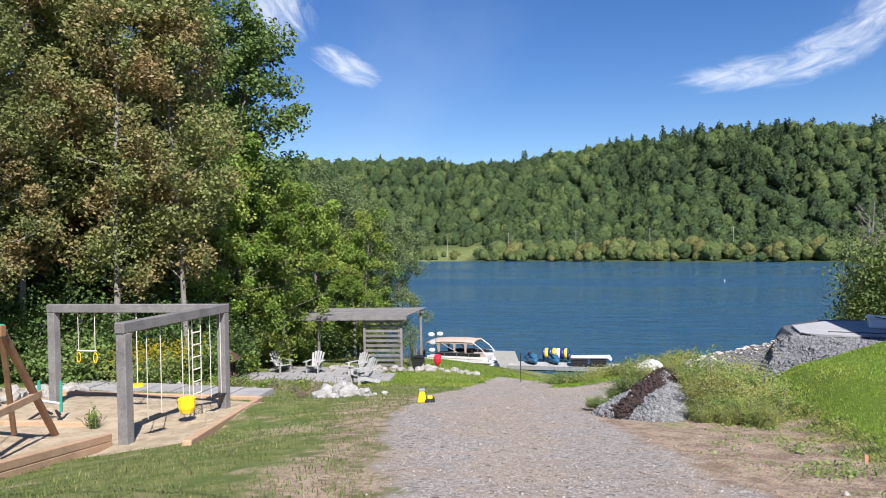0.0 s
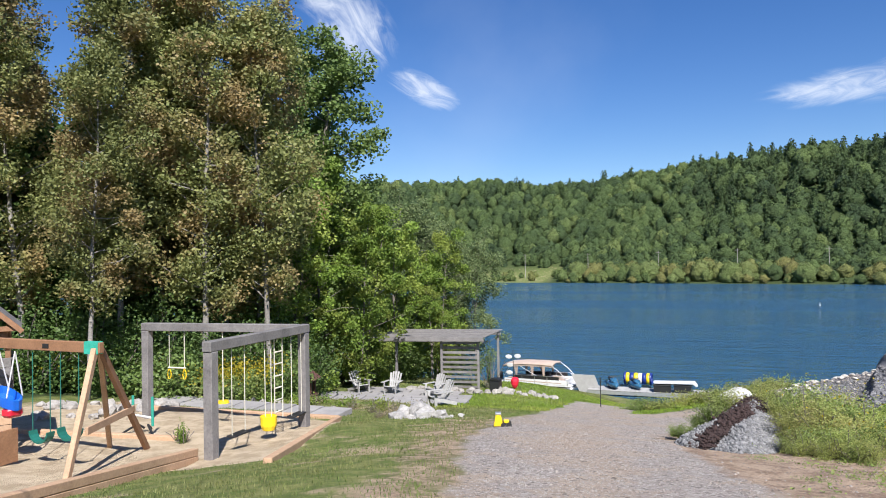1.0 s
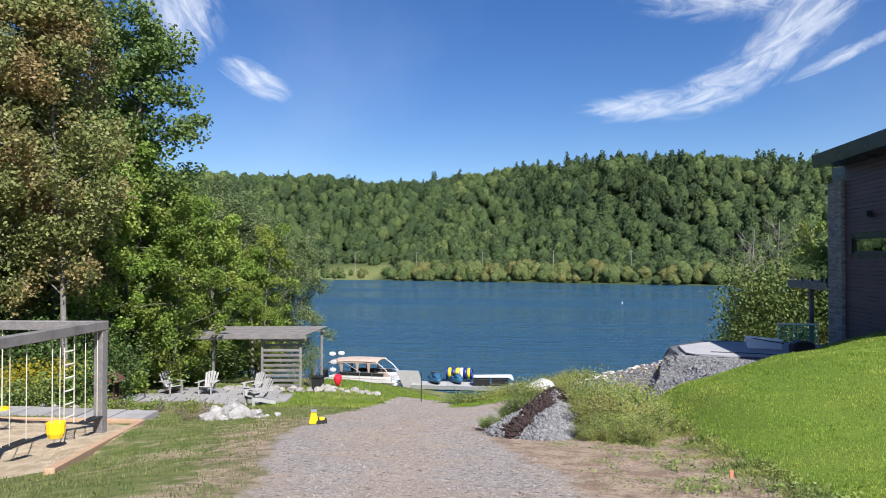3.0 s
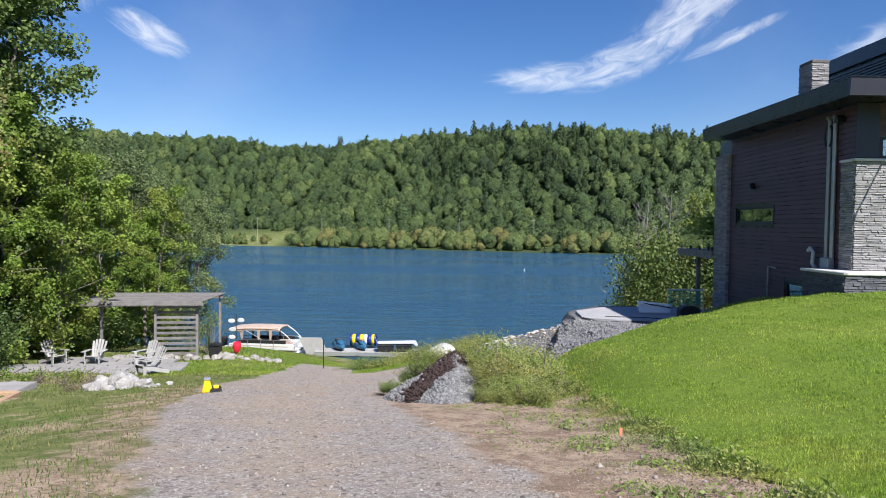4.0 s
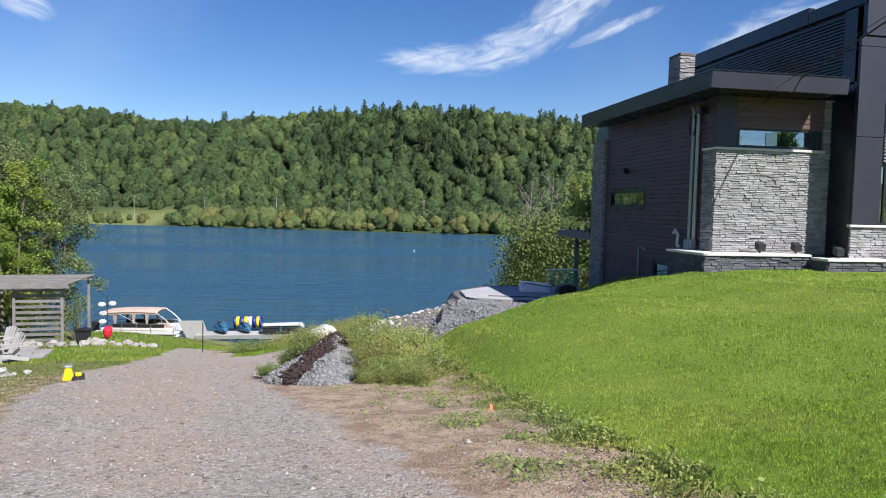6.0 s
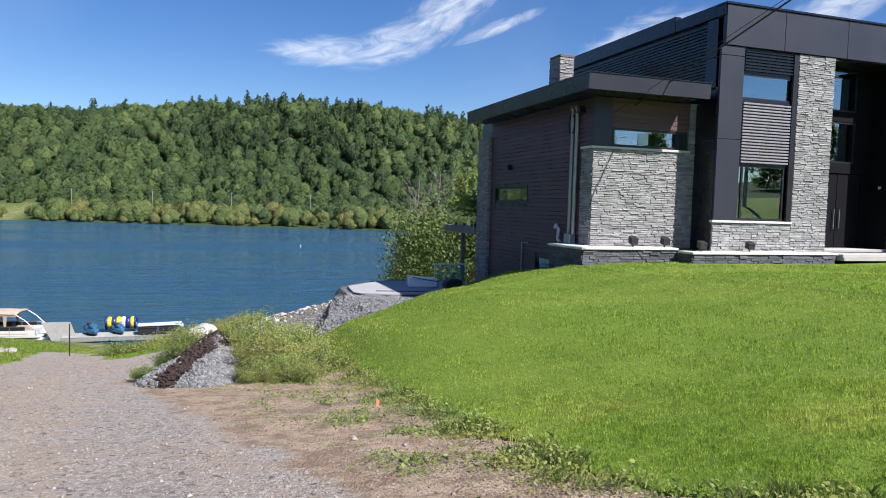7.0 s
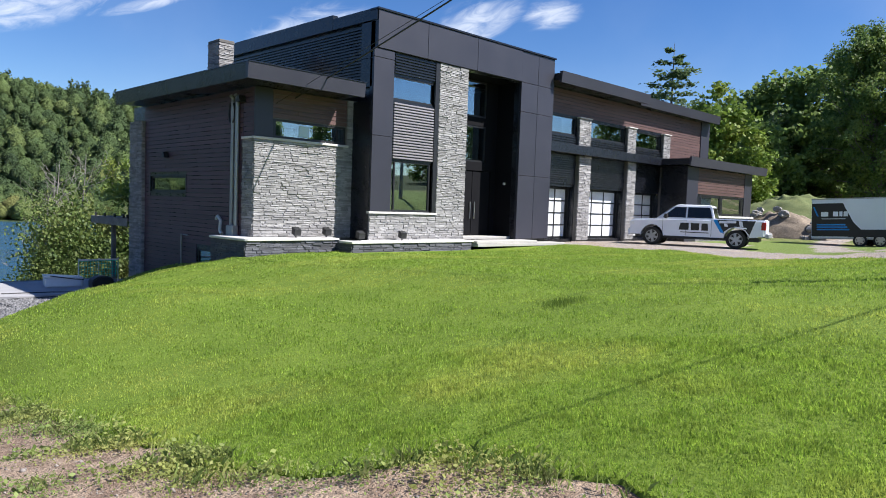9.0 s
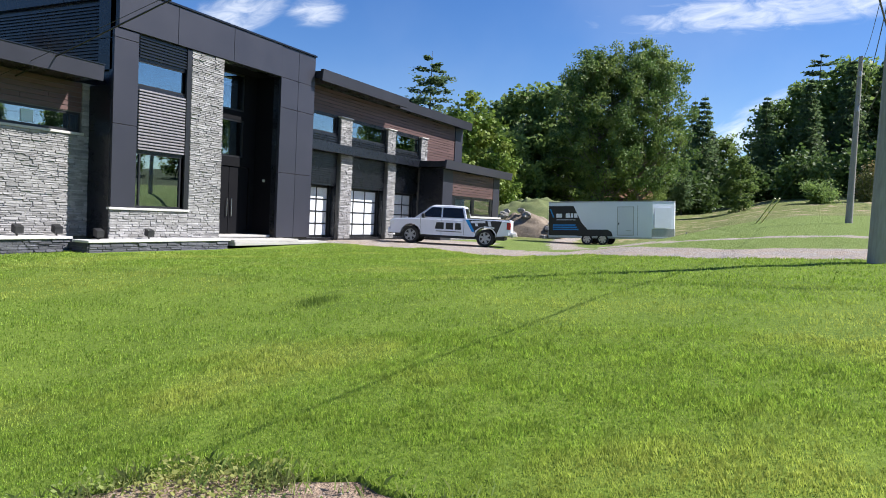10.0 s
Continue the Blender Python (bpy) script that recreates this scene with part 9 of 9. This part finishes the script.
ew = lawn_edge(ex) + 0.10 * ripple(ex * 1.3, ex, 1.6) + gr.normal(-0.02, 0.12, 1300)
grass_field("edge_tufts", "ragged longer grass along the lawn edge", ew, ex, terrain(ew, ex) + 0.0, gr.uniform(0.04, 0.11, 1300), np.full(1300, 0.009), "weedy", 65, 0.7)

# tall weeds over the heaps
hx3, hy3 = gr.normal(1.6, 0.55, 9000), gr.normal(14.0, 1.6, 9000)
ok = (hx3 > 0.75) & (hx3 < 2.15) & (hy3 > 12.5)
hx3, hy3 = hx3[ok], hy3[ok]
grass_field("heap_grass", "tall pale green grass and weeds over the heap", hx3, hy3, terrain(hx3, hy3), gr.uniform(0.05, 0.20, len(hx3)), np.full(len(hx3), 0.010), "weedy", 67, 0.4)
tall = shrub("tall_weed", "tall leafy green weeds growing on the heap", 0.55, 1.0, "bushy", 72, 4600, 0.034, "weeds")
tagged(tall, group="heap weeds")
leafy = shrub("leafy_weed", "dark green leafy weeds growing on the heap", 0.5, 0.9, "weed", 75, 2600, 0.045, "weeds")
tagged(leafy, group="heap weeds")
leafy.matrix_basis = pose(1.15, 14.6, ground_z(1.15, 14.6) + 0.3)
tall.matrix_basis = pose(1.35, 13.4, ground_z(1.5, 13.4) + 0.25)
for k, (x, y, s) in enumerate(((2.0, 13.0, 0.95), (1.2, 12.5, 0.6), (1.0, 12.2, 0.4), (1.5, 12.1, 0.5), (2.1, 12.0, 0.5), (2.4, 12.1, 0.55), (0.75, 12.6, 0.4), (1.7, 12.7, 0.7), (1.3, 13.0, 0.7), (2.7, 13.2, 0.8), (1.1, 13.8, 0.6), (1.9, 13.7, 0.8), (2.75, 14.4, 0.8), (2.45, 13.8, 1.0), (1.7, 14.6, 1.05), (2.3, 15.0, 1.05), (0.95, 13.2, 0.7), (1.15, 15.6, 0.8), (1.85, 12.2, 0.7), (2.6, 12.6, 0.75), (2.6, 15.8, 1.0), (-0.05, 14.9, 0.75), (-0.25, 14.6, 0.8), (-0.4, 14.2, 0.62), (-0.62, 14.2, 0.42), (-0.95, 14.0, 0.36), (0.55, 14.7, 0.6), (0.75, 14.2, 0.6), (0.9, 13.7, 0.5), (0.95, 13.2, 0.45), (0.4, 15.4, 0.6), (0.3, 26.4, 0.5), (-0.6, 26.8, 0.45), (1.1, 26.6, 0.5), (-1.6, 27.2, 0.4), (1.0, 15.4, 0.7), (1.15, 14.4, 0.7), (1.4, 16.8, 0.9), (2.1, 17.0, 1.0), (2.9, 14.8, 0.85), (-0.75, 13.7, 0.3), (-0.6, 14.6, 0.5), (-1.1, 14.3, 0.3))):
    x = 0.7 + (x - 0.7) * 0.68 if x > 0.7 and y < 20 else x
    copy_thing(leafy if k % 3 == 1 or x < 0.95 else tall, pose(x, y, max(ground_z(x, y) + (0.06 if y < 13.2 else 0.22 if x > 0.5 else 0.12) * min(s, 1), heap_top(x, y) - 0.05), 0, 0, 67 * k) @ Matrix.Diagonal((s, s, 0.84 * s, 1)))
yel = thing("yellow_flowers", "small yellow flowers among the heap weeds", "flowers", (1.7, 13.6, ground_z(1.7, 13.6)))
v, f = leaf_quads(np.stack([gr.normal(0.1, 0.6, 160), gr.normal(0.3, 1.1, 160), gr.uniform(0.5, 0.98, 160)], 1), 0.045, gr)
fl = new("petals", raw_mesh("petals", v, f, LEAF["golden"]))
fl.parent = yel
tagged(fl, kind="stuff")
# weeds round the patio edge and the walk
low = shrub("low_weed", "low green weeds beside the stones", 0.5, 0.45, "lime", 73, 700, 0.07, "weeds")
tagged(low, group="patio weeds")
low.matrix_basis = pose(-10.4, 20.2, ground_z(-10.4, 20.2))
for k in range(12):
    x, y = -17 + 5.5 * gr.random(), 19.0 + 3.0 * gr.random()
    copy_thing(low, pose(x, y, ground_z(x, y), 0, 0, k * 40) @ Matrix.Diagonal((1, 1, 0.5 + 0.5 * gr.random(), 1)))
for x, y, s in ((-1.6, 26.5, 0.6), (-0.9, 27.2, 0.8), (-0.2, 26.6, 0.7), (0.5, 27.0, 0.8), (1.2, 27.3, 0.7), (-2.4, 27.5, 0.6), (-3.2, 30.5, 0.6), (1.4, 23.8, 0.8), (2.2, 22.4, 0.8), (0.2, 24.2, 0.6)):
    copy_thing(low, pose(x, y, ground_z(x, y), 0, 0, x * 99) @ Matrix.Diagonal((s * 1.3, s * 1.3, s, 1)))
fern = shrub("small_conifer", "tiny bright green conifer in the sand", 0.16, 0.5, "lime", 74, 500, 0.05, "shrub")
fern.matrix_basis = pose(-10.9, 11.75, ground_z(-10.9, 11.75))
dry = shrub("dry_weed", "dry reddish brown weeds beside the patio", 0.55, 0.55, "brownweed", 76, 420, 0.045, "weeds")
tagged(dry, group="patio weeds")
dry.matrix_basis = pose(-9.6, 19.6, ground_z(-9.6, 19.6))
for k, (x, y, sc) in enumerate(((-10.3, 20.3, 0.9), (-9.1, 20.6, 0.8), (-11.2, 19.8, 0.8), (-11.9, 21.0, 1.0), (-12.9, 20.4, 0.8), (-9.9, 22.0, 0.7), (-13.8, 21.6, 0.9), (-9.2, 17.8, 0.6), (-9.2, 18.6, 0.8), (-10.2, 19.3, 0.7), (-10.9, 20.6, 0.8), (-8.9, 17.1, 0.5))):
    copy_thing(dry, pose(x, y, ground_z(x, y), 0, 0, 53 * k) @ Matrix.Diagonal((sc, sc, sc, 1)))
lip = shrub("lip_weed", "yellow-green weeds along the lip above the lake", 0.7, 0.55, "weed", 77, 1500, 0.06, "weeds")
tagged(lip, group="lip weeds")
lip.matrix_basis = pose(-1.0, 28.4, ground_z(-1.0, 28.4))
for k in range(16):
    x = -3.4 + 0.36 * k
    y = 28.6 + 0.9 * math.sin(2.3 * k) - 0.1 * k
    copy_thing(lip, pose(x, y, ground_z(x, y), 0, 0, 71 * k) @ Matrix.Diagonal((1, 1, 0.6 + 0.5 * (k % 3) / 2, 1)))
